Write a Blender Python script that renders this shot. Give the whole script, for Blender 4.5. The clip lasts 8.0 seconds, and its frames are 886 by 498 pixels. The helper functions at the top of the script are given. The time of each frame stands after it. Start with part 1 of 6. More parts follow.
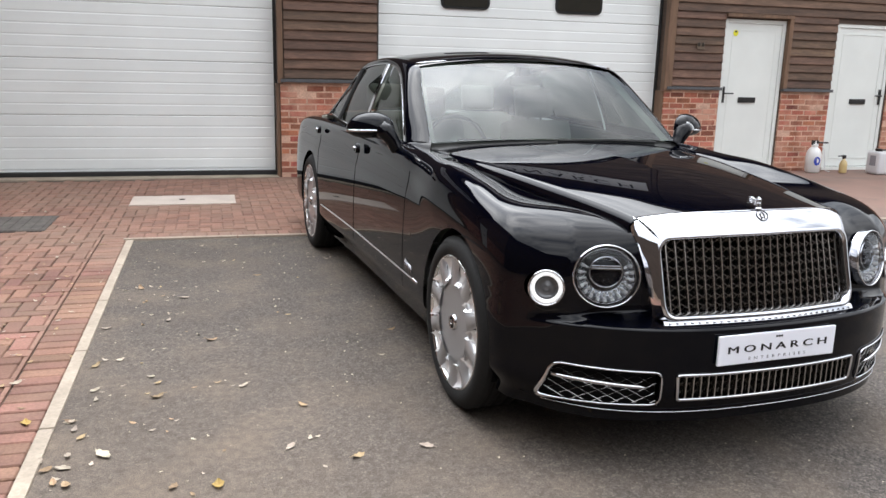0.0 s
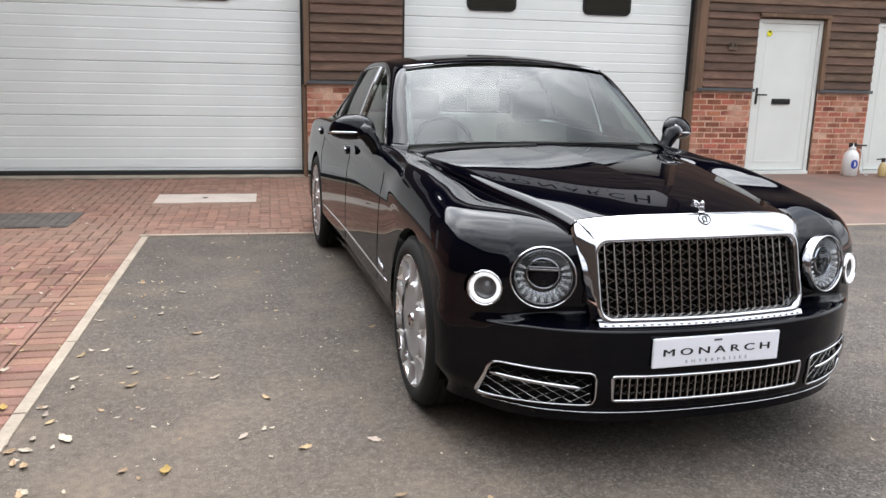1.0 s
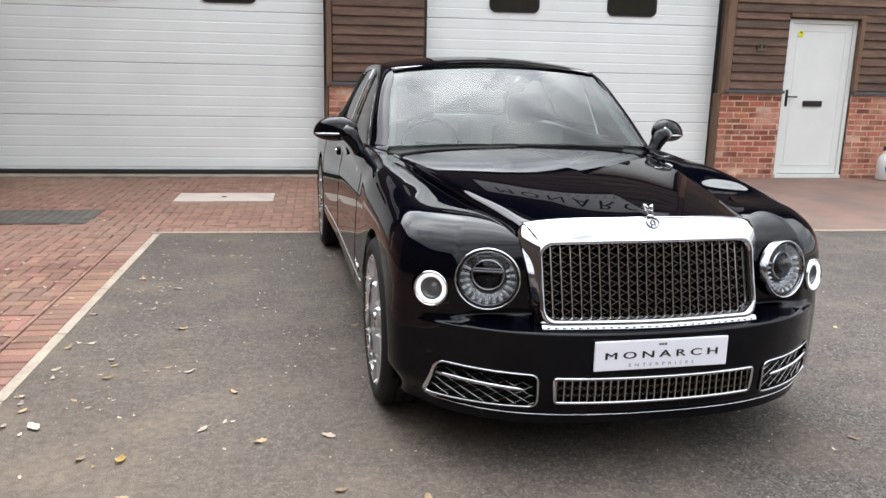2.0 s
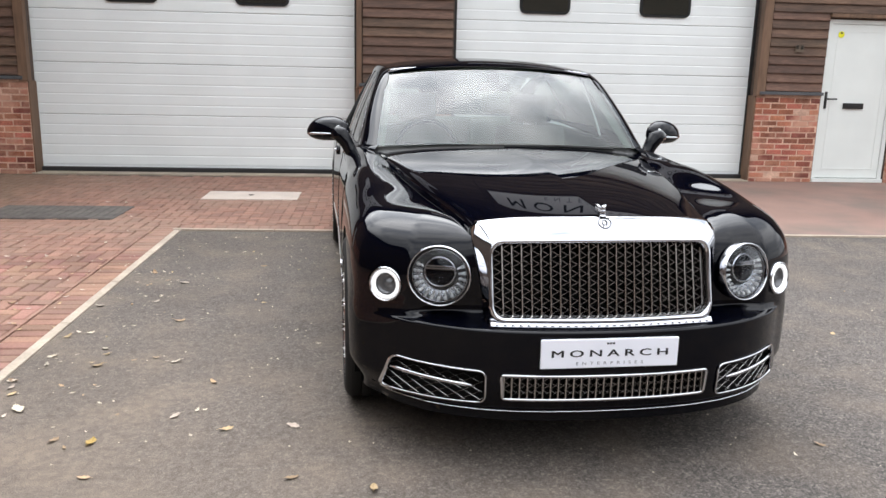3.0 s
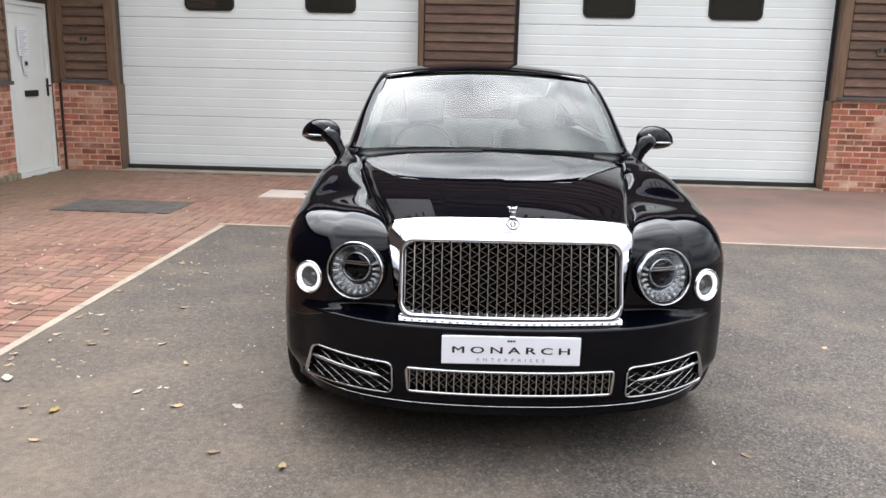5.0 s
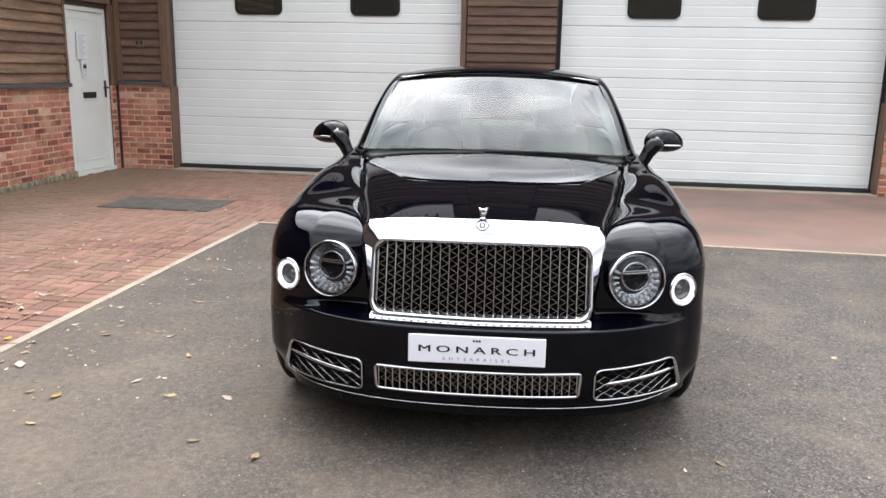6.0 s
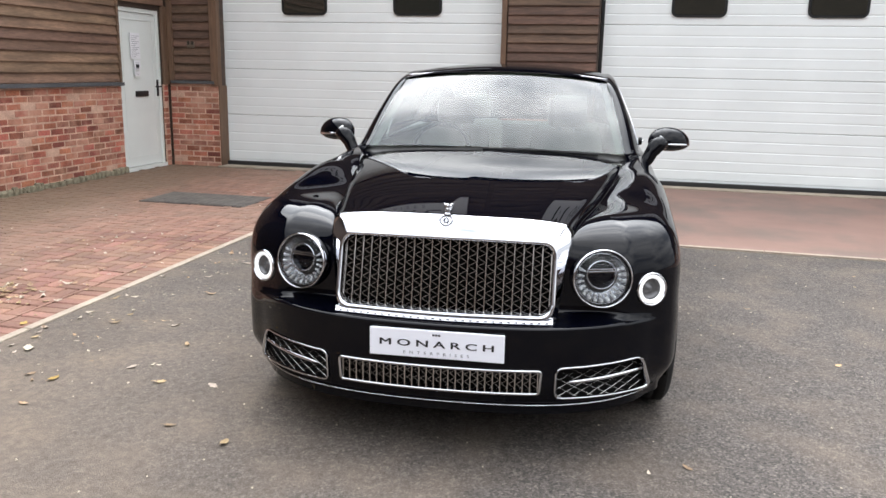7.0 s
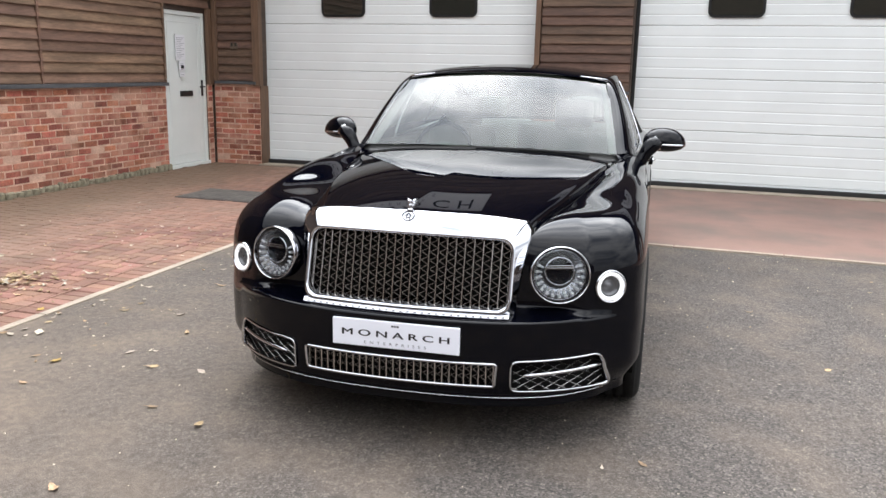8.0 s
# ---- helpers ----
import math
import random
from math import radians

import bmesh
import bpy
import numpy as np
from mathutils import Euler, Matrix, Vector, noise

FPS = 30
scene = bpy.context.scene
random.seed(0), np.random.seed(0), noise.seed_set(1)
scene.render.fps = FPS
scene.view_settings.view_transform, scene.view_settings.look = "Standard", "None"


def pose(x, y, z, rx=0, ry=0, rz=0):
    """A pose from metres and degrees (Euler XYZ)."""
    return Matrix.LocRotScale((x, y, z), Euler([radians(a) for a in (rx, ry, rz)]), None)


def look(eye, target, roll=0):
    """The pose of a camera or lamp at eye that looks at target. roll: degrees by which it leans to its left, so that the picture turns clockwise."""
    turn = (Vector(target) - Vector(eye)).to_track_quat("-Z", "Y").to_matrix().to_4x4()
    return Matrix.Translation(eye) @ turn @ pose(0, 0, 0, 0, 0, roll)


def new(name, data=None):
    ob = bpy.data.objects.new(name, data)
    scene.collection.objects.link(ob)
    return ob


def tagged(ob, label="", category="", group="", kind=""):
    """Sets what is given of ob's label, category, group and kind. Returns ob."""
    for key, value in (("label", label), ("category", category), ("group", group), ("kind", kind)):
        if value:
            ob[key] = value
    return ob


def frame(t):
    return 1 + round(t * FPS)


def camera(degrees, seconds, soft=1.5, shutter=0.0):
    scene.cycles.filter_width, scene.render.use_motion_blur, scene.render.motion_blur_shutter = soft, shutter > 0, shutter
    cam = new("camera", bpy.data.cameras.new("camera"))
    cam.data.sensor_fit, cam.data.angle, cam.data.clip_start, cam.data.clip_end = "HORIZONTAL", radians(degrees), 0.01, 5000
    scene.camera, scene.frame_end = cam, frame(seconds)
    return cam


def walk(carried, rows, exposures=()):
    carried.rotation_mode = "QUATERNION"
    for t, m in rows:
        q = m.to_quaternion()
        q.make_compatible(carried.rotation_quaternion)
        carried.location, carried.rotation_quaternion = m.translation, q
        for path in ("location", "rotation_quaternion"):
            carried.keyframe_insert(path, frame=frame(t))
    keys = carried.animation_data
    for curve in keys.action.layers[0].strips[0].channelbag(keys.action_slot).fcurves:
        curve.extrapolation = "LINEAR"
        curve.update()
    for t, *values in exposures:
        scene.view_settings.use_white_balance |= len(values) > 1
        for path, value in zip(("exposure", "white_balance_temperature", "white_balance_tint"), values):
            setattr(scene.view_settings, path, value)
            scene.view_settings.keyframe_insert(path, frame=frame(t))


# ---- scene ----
cam = camera(57.8, 8.0)
PATH = [
    (0, (0.071, 0.035, 1.434), (0.616, 1.909, 0.996), 1.4),
    (0.5, (0.233, -0.064, 1.453), (0.719, 1.825, 1.014), 1.3),
    (1, (0.45, -0.136, 1.458), (0.867, 1.77, 1.018), 1.3),
    (1.5, (0.631, -0.19, 1.47), (0.992, 1.728, 1.029), 1.3),
    (3, (1.171, -0.352, 1.482), (1.34, 1.592, 1.042), 1.3),
    (3.5, (1.356, -0.413, 1.504), (1.454, 1.535, 1.064), 1.3),
    (4, (1.538, -0.465, 1.501), (1.57, 1.486, 1.062), 1.3),
    (4.5, (1.729, -0.49, 1.501), (1.696, 1.462, 1.064), 1.3),
    (6, (2.295, -0.511, 1.516), (2.025, 1.422, 1.08), 1.15),
    (6.5, (2.479, -0.503, 1.515), (2.127, 1.417, 1.08), 1.15),
    (7, (2.689, -0.464, 1.505), (2.258, 1.439, 1.068), 1.15),
    (7.5, (2.891, -0.464, 1.513), (2.389, 1.422, 1.077), 1.15),
    (8, (3.084, -0.456, 1.507), (2.512, 1.41, 1.07), 1.2),
]
walk(cam, [(t, look(eye, target, roll)) for t, eye, target, roll in PATH], [(0, -0.08), (1.5, -0.09), (3, 0.04), (8, 0.04)])

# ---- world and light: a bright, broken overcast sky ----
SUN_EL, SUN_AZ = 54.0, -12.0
world = bpy.data.worlds.new("world")
scene.world = world
world.use_nodes = True
wn, wl = world.node_tree.nodes, world.node_tree.links
wn.clear()
w_out = wn.new("ShaderNodeOutputWorld")
w_bg = wn.new("ShaderNodeBackground")
w_bg.inputs["Strength"].default_value = 0.067
w_sky = wn.new("ShaderNodeTexSky")
w_sky.sky_type, w_sky.sun_disc = "NISHITA", False
w_sky.sun_elevation, w_sky.sun_rotation = radians(SUN_EL), radians(SUN_AZ)
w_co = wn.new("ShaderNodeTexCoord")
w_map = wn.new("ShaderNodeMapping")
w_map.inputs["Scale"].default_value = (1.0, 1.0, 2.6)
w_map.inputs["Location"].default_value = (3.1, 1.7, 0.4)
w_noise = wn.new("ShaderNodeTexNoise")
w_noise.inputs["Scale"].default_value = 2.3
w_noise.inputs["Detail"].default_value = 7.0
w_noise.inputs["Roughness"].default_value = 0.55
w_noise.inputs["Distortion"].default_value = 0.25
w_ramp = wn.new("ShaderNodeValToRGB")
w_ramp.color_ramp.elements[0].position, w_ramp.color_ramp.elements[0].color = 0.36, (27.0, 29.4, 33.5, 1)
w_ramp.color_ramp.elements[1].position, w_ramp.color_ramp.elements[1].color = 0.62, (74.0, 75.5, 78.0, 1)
# an overcast sky is three times as bright overhead as at the horizon
w_sep = wn.new("ShaderNodeSeparateXYZ")
w_grad = wn.new("ShaderNodeMapRange")
w_grad.inputs["From Min"].default_value, w_grad.inputs["From Max"].default_value = 0.0, 1.0
w_grad.inputs["To Min"].default_value, w_grad.inputs["To Max"].default_value = 0.28, 1.0
w_cie = wn.new("ShaderNodeVectorMath")
w_cie.operation = "SCALE"
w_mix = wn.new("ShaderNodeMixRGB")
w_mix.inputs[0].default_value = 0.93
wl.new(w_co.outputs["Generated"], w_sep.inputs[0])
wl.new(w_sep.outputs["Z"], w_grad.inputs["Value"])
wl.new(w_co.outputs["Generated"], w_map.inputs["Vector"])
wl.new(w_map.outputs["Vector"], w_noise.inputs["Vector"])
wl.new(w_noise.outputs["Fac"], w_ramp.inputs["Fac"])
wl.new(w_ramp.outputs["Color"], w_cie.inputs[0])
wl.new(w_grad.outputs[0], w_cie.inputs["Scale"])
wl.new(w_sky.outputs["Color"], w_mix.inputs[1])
# and brighter round the veiled sun
w_dot = wn.new("ShaderNodeVectorMath")
w_dot.operation = "DOT_PRODUCT"
w_dot.inputs[1].default_value = (math.sin(radians(SUN_AZ)) * math.cos(radians(SUN_EL)), math.cos(radians(SUN_AZ)) * math.cos(radians(SUN_EL)), math.sin(radians(SUN_EL)))
w_glow = wn.new("ShaderNodeMapRange")
w_glow.interpolation_type = "SMOOTHSTEP"
w_glow.inputs["From Min"].default_value, w_glow.inputs["From Max"].default_value = 0.66, 1.0
w_glow.inputs["To Min"].default_value, w_glow.inputs["To Max"].default_value = 0.95, 2.9
w_sum = wn.new("ShaderNodeVectorMath")
w_sum.operation = "SCALE"
wl.new(w_co.outputs["Generated"], w_dot.inputs[0])
wl.new(w_dot.outputs["Value"], w_glow.inputs["Value"])
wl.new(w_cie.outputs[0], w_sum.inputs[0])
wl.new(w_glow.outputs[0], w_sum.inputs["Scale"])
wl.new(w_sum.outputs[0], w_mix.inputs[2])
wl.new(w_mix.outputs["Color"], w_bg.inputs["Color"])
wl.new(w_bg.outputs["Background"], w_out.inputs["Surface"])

sun = new("sun", bpy.data.lights.new("sun", "SUN"))
sun.data.energy, sun.data.angle, sun.data.color = 0.85, radians(42), (1.0, 0.985, 0.96)
sun.matrix_world = pose(0, 0, 20, 90 - SUN_EL, 0, 180 - SUN_AZ)

# ---- materials ----
def material(name, color, rough=0.5, metal=0.0, coat=0.0, spec=0.5, grain=0.0, scale=40.0, bump=0.0, blotch=0.0, blotch_scale=3.0, per_object=0.0, hue=0.0, stretch=None):
    """A principled material; grain and blotch vary the colour at a fine and a coarse scale, per_object from piece to piece."""
    m = bpy.data.materials.new(name)
    m.use_nodes = True
    nt = m.node_tree
    n, l = nt.nodes, nt.links
    b = n["Principled BSDF"]
    b.inputs["Base Color"].default_value = (*color, 1)
    b.inputs["Roughness"].default_value = rough
    b.inputs["Metallic"].default_value = metal
    b.inputs["Coat Weight"].default_value = coat
    b.inputs["Coat Roughness"].default_value = 0.02
    b.inputs["Specular IOR Level"].default_value = spec
    # laid pieces share a mesh, so their grain runs on through the place
    if per_object or stretch:
        src = n.new("ShaderNodeNewGeometry").outputs["Position"]
    else:
        src = n.new("ShaderNodeTexCoord").outputs["Object"]
    if stretch:
        mp = n.new("ShaderNodeMapping")
        mp.inputs["Scale"].default_value = stretch
        l.new(src, mp.inputs["Vector"])
        src = mp.outputs["Vector"]
    last = None

    def vary(value, amount, prev):
        r = n.new("ShaderNodeMapRange")
        r.inputs["To Min"].default_value, r.inputs["To Max"].default_value = 1 - amount, 1 + amount
        l.new(value, r.inputs["Value"])
        x = n.new("ShaderNodeVectorMath")
        x.operation = "SCALE"
        if prev is None:
            x.inputs[0].default_value = color
        else:
            l.new(prev, x.inputs[0])
        l.new(r.outputs[0], x.inputs["Scale"])
        return x.outputs[0]

    if per_object:
        info = n.new("ShaderNodeObjectInfo")
        last = vary(info.outputs["Random"], per_object, last)
        if hue:
            hs = n.new("ShaderNodeHueSaturation")
            r = n.new("ShaderNodeMapRange")
            r.inputs["To Min"].default_value, r.inputs["To Max"].default_value = 0.5 - hue, 0.5 + hue
            mul = n.new("ShaderNodeMath")
            mul.operation = "MULTIPLY"
            mul.inputs[1].default_value = 7.31
            fr = n.new("ShaderNodeMath")
            fr.operation = "FRACT"
            l.new(info.outputs["Random"], mul.inputs[0])
            l.new(mul.outputs[0], fr.inputs[0])
            l.new(fr.outputs[0], r.inputs["Value"])
            l.new(r.outputs[0], hs.inputs["Hue"])
            l.new(last, hs.inputs["Color"])
            last = hs.outputs[0]
    if blotch:
        t = n.new("ShaderNodeTexNoise")
        t.inputs["Scale"].default_value, t.inputs["Detail"].default_value = blotch_scale, 5.0
        l.new(src, t.inputs["Vector"])
        last = vary(t.outputs["Fac"], blotch * 2.2, last)
    if grain or bump:
        t = n.new("ShaderNodeTexNoise")
        t.inputs["Scale"].default_value, t.inputs["Detail"].default_value = scale, 4.0
        l.new(src, t.inputs["Vector"])
        if grain:
            last = vary(t.outputs["Fac"], grain * 2.2, last)
        if bump:
            bp = n.new("ShaderNodeBump")
            bp.inputs["Strength"].default_value, bp.inputs["Distance"].default_value = bump, 0.004
            l.new(t.outputs["Fac"], bp.inputs["Height"])
            l.new(bp.outputs["Normal"], b.inputs["Normal"])
    if last is not None:
        l.new(last, b.inputs["Base Color"])
    return m


def glass(name, tint, rough=0.0, ior=1.45):
    """Thin pane: clear body with a Fresnel-driven gloss."""
    m = bpy.data.materials.new(name)
    m.use_nodes = True
    n, l = m.node_tree.nodes, m.node_tree.links
    n.clear()
    out = n.new("ShaderNodeOutputMaterial")
    mix = n.new("ShaderNodeMixShader")
    fr = n.new("ShaderNodeFresnel")
    fr.inputs["IOR"].default_value = ior
    tr = n.new("ShaderNodeBsdfTransparent")
    tr.inputs["Color"].default_value = (*tint, 1)
    gl = n.new("ShaderNodeBsdfGlossy")
    gl.inputs["Roughness"].default_value = rough
    l.new(fr.outputs[0], mix.inputs[0])
    l.new(tr.outputs[0], mix.inputs[1])
    l.new(gl.outputs[0], mix.inputs[2])
    l.new(mix.outputs[0], out.inputs["Surface"])
    return m


def glow(name, color, strength):
    m = bpy.data.materials.new(name)
    m.use_nodes = True
    b = m.node_tree.nodes["Principled BSDF"]
    b.inputs["Base Color"].default_value = (*color, 1)
    b.inputs["Emission Color"].default_value = (*color, 1)
    b.inputs["Emission Strength"].default_value = strength
    return m




def clearcoat(name, color):
    """Black lacquer: a dark body under a clear coat whose gloss grows towards grazing."""
    m = bpy.data.materials.new(name)
    m.use_nodes = True
    n, l = m.node_tree.nodes, m.node_tree.links
    n.clear()
    out = n.new("ShaderNodeOutputMaterial")
    mix = n.new("ShaderNodeMixShader")
    lw = n.new("ShaderNodeLayerWeight")
    lw.inputs["Blend"].default_value = 0.5
    pw = n.new("ShaderNodeMath")
    pw.operation = "POWER"
    pw.inputs[1].default_value = 4.8
    sc = n.new("ShaderNodeMapRange")
    sc.inputs["To Min"].default_value = 0.023
    base = n.new("ShaderNodeBsdfDiffuse")
    base.inputs["Color"].default_value = (*color, 1)
    gl = n.new("ShaderNodeBsdfGlossy")
    gl.inputs["Roughness"].default_value = 0.015
    l.new(lw.outputs["Facing"], pw.inputs[0])
    l.new(pw.outputs[0], sc.inputs["Value"])
    l.new(sc.outputs[0], mix.inputs[0])
    l.new(base.outputs[0], mix.inputs[1])
    l.new(gl.outputs[0], mix.inputs[2])
    l.new(mix.outputs[0], out.inputs["Surface"])
    return m


PAINT = clearcoat("black_paint", (0.0008, 0.0010, 0.0027))
CHROME = material("chrome", (0.6300, 0.6350, 0.6650), 0.05, metal=1.0)
PLAQUE = material("brown_plaque", (0.1100, 0.0800, 0.0550), 0.5, blotch=0.1)
BRONZE = material("dark_bronze", (0.045, 0.038, 0.030), 0.4, metal=0.6)
DARK_BAR = material("dark_bronze_bar", (0.44, 0.42, 0.395), 0.22, metal=1.0)
SILVER = material("bright_silver", (0.96, 0.97, 0.98), 0.08, metal=0.35)
DULL_CHROME = material("dull_chrome", (0.4200, 0.4100, 0.4000), 0.25, metal=1.0)
ALLOY = material("painted_alloy", (0.42, 0.42, 0.43), 0.32, metal=0.6, coat=0.3)
CRYSTAL = material("cut_crystal_reflector", (0.6200, 0.6300, 0.6500), 0.12, metal=1.0, scale=150, bump=1.0)
POLISHED = material("polished_alloy", (0.8, 0.8, 0.81), 0.1, metal=1.0)
DARK_BOWL = material("smoked_reflector", (0.0700, 0.0720, 0.0780), 0.2, metal=0.5, scale=120, bump=0.5)
ENAMEL = material("dark_badge_metal", (0.10, 0.10, 0.11), 0.3, metal=0.8)
CORE = material("dark_lamp_core", (0.1300, 0.1300, 0.1350), 0.2, metal=0.4)
RUBBER = material("tyre_rubber", (0.0100, 0.0100, 0.0100), 0.75, spec=0.3, grain=0.2, scale=60, bump=0.05)
DARK = material("dark_plastic", (0.012, 0.012, 0.012), 0.55, spec=0.3)
VOID = material("black_backing", (0.004, 0.004, 0.004), 0.9, spec=0.1)
GLASS = glass("windscreen_glass", (0.29, 0.37, 0.35), 0.0, 1.52)
SIDE_GLASS = glass("tinted_side_glass", (0.18, 0.20, 0.19), 0.0, 1.32)
FRONT_GLASS = glass("front_side_glass", (0.30, 0.33, 0.32), 0.0, 1.32)
LENS = glass("lamp_lens", (0.95, 0.97, 0.99), 0.0, 1.35)
LEATHER = material("cream_leather", (0.3500, 0.3500, 0.3000), 0.55, grain=0.04, scale=30)
DASH = material("grey_dashboard", (0.10, 0.10, 0.10), 0.6, grain=0.08)
RING = glow("daylight_ring", (1.0, 1.0, 1.0), 0.5)
PLATE = material("white_acrylic", (0.8700, 0.8800, 0.9500), 0.25, coat=0.3)
INK = material("black_ink", (0.01, 0.01, 0.012), 0.5)
GREY_INK = material("grey_ink", (0.25, 0.25, 0.28), 0.5)
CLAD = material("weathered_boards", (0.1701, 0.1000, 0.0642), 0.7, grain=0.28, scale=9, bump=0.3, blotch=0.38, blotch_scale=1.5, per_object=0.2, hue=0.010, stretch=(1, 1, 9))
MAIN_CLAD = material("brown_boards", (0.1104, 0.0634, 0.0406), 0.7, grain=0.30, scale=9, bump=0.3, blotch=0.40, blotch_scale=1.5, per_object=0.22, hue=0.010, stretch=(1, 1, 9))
# darker tone for the boards above 2.80 and for plain wall backs
DARK_CLAD = material("dark_brown_boards", (0.070, 0.047, 0.034), 0.75, grain=0.25, scale=9, bump=0.25, blotch=0.3, blotch_scale=1.5, per_object=0.2, stretch=(1, 1, 9))
POST = material("timber_post", (0.1450, 0.0840, 0.0500), 0.65, grain=0.25, scale=26, bump=0.15, blotch=0.25, blotch_scale=5, stretch=(1, 1, 0.12))
BRICK = material("red_brick", (0.3023, 0.1004, 0.0632), 0.9, grain=0.25, scale=45, bump=0.6, blotch=0.30, blotch_scale=6, per_object=0.45, hue=0.011)


def smear(m, color, scale, lo, hi, most, per_piece=0.0):
    """Lays a patchy coat of another colour over a material: mortar wiped over bricks, dust on paving."""
    n, l = m.node_tree.nodes, m.node_tree.links
    b = n["Principled BSDF"]
    prev = b.inputs["Base Color"].links[0].from_socket
    geo = n.new("ShaderNodeNewGeometry")
    t = n.new("ShaderNodeTexNoise")
    t.inputs["Scale"].default_value, t.inputs["Detail"].default_value, t.inputs["Roughness"].default_value = scale, 8.0, 0.62
    l.new(geo.outputs["Position"], t.inputs["Vector"])
    src = t.outputs["Fac"]
    if per_piece:
        info = n.new("ShaderNodeObjectInfo")
        mul = n.new("ShaderNodeMath")
        mul.operation = "MULTIPLY"
        mul.inputs[1].default_value = 13.7
        fr = n.new("ShaderNodeMath")
        fr.operation = "FRACT"
        ma = n.new("ShaderNodeMath")
        ma.operation = "MULTIPLY_ADD"
        ma.inputs[1].default_value = per_piece
        l.new(info.outputs["Random"], mul.inputs[0])
        l.new(mul.outputs[0], fr.inputs[0])
        l.new(fr.outputs[0], ma.inputs[0])
        l.new(src, ma.inputs[2])
        src = ma.outputs[0]
    r = n.new("ShaderNodeMapRange")
    r.inputs["From Min"].default_value, r.inputs["From Max"].default_value = lo, hi
    r.inputs["To Max"].default_value = most
    l.new(src, r.inputs["Value"])
    mix = n.new("ShaderNodeMixRGB")
    mix.inputs[2].default_value = (*color, 1)
    l.new(r.outputs[0], mix.inputs[0])
    l.new(prev, mix.inputs[1])
    l.new(mix.outputs[0], b.inputs["Base Color"])


def silted(m, color, x0, x1, most):
    """Fine silt that has washed up against the side wing, thinning away from it with a ragged edge."""
    n, l = m.node_tree.nodes, m.node_tree.links
    b = n["Principled BSDF"]
    prev = b.inputs["Base Color"].links[0].from_socket
    geo, sep = n.new("ShaderNodeNewGeometry"), n.new("ShaderNodeSeparateXYZ")
    t, ma, r, mix = n.new("ShaderNodeTexNoise"), n.new("ShaderNodeMath"), n.new("ShaderNodeMapRange"), n.new("ShaderNodeMixRGB")
    t.inputs["Scale"].default_value, t.inputs["Detail"].default_value = 1.1, 7.0
    ma.operation = "MULTIPLY_ADD"
    ma.inputs[1].default_value = 2.4
    r.interpolation_type = "SMOOTHSTEP"
    r.inputs["From Min"].default_value, r.inputs["From Max"].default_value = x0 + 1.2, x1 + 1.2
    r.inputs["To Max"].default_value = most
    mix.inputs[2].default_value = (*color, 1)
    l.new(geo.outputs["Position"], t.inputs["Vector"])
    l.new(geo.outputs["Position"], sep.inputs[0])
    l.new(t.outputs["Fac"], ma.inputs[0])
    l.new(sep.outputs["X"], ma.inputs[2])
    l.new(ma.outputs[0], r.inputs["Value"])
    l.new(r.outputs[0], mix.inputs[0])
    l.new(prev, mix.inputs[1])
    l.new(mix.outputs[0], b.inputs["Base Color"])


smear(BRICK, (0.56, 0.310, 0.220), 2.4, 0.50, 0.76, 0.86, 0.16)
MORTAR = material("lime_mortar", (0.5400, 0.3450, 0.2550), 0.95, grain=0.2, scale=60, bump=0.4, blotch=0.3, blotch_scale=5)
LEAD = material("lead_flashing", (0.0850, 0.0870, 0.0920), 0.55, metal=0.2, grain=0.12, scale=25, blotch=0.15)
STEEL_DOOR = material("white_steel_door", (0.80, 0.835, 0.825), 0.38, grain=0.02, scale=120, bump=0.03, blotch=0.05, blotch_scale=1.2)
UPVC = material("white_door_panel", (0.7350, 0.7650, 0.7350), 0.3, blotch=0.04, blotch_scale=2)
SEAL = material("black_rubber_seal", (0.015, 0.015, 0.015), 0.7)
IRON = material("black_ironmongery", (0.012, 0.012, 0.012), 0.4)
PAVER = material("red_block_paver", (0.2043, 0.1057, 0.0744), 0.85, grain=0.2, scale=70, bump=0.35, blotch=0.22, blotch_scale=2.5, per_object=0.24, hue=0.012)
JOINT = material("sanded_joint", (0.0648, 0.0481, 0.0370), 0.95, grain=0.3, scale=50, bump=0.3, blotch=0.2)
PALE_JOINT = material("pale_sanded_joint", (0.1745, 0.1004, 0.0749), 0.95, grain=0.3, scale=50, bump=0.3, blotch=0.2)
EDGING = material("concrete_edging", (0.3300, 0.2750, 0.2150), 0.85, grain=0.15, scale=60, bump=0.3, blotch=0.2, blotch_scale=4)
COVER = material("pale_concrete_cover", (0.5000, 0.4300, 0.3750), 0.8, grain=0.08, scale=50, bump=0.1, blotch=0.12)
CAST = material("cast_iron_cover", (0.0825, 0.0735, 0.0645), 0.8, grain=0.25, scale=40, bump=0.3, blotch=0.35, blotch_scale=6)
PLINTH = material("mossy_plinth", (0.2200, 0.1950, 0.1350), 0.95, grain=0.35, scale=25, bump=0.8, blotch=0.35, blotch_scale=8)
TILE = material("dark_roof_tile", (0.06, 0.05, 0.05), 0.8, grain=0.2, scale=10, blotch=0.2)
SIGN = material("white_sign_board", (0.648, 0.648, 0.666), 0.35, blotch=0.03)
BLUE = material("blue_print", (0.02, 0.05, 0.35), 0.4)
HDPE = material("white_bottle_plastic", (0.75, 0.75, 0.74), 0.35)
AMBER = material("amber_liquid_plastic", (0.55, 0.42, 0.20), 0.3)
MILKY = material("milky_jug_plastic", (0.62, 0.62, 0.64), 0.35)
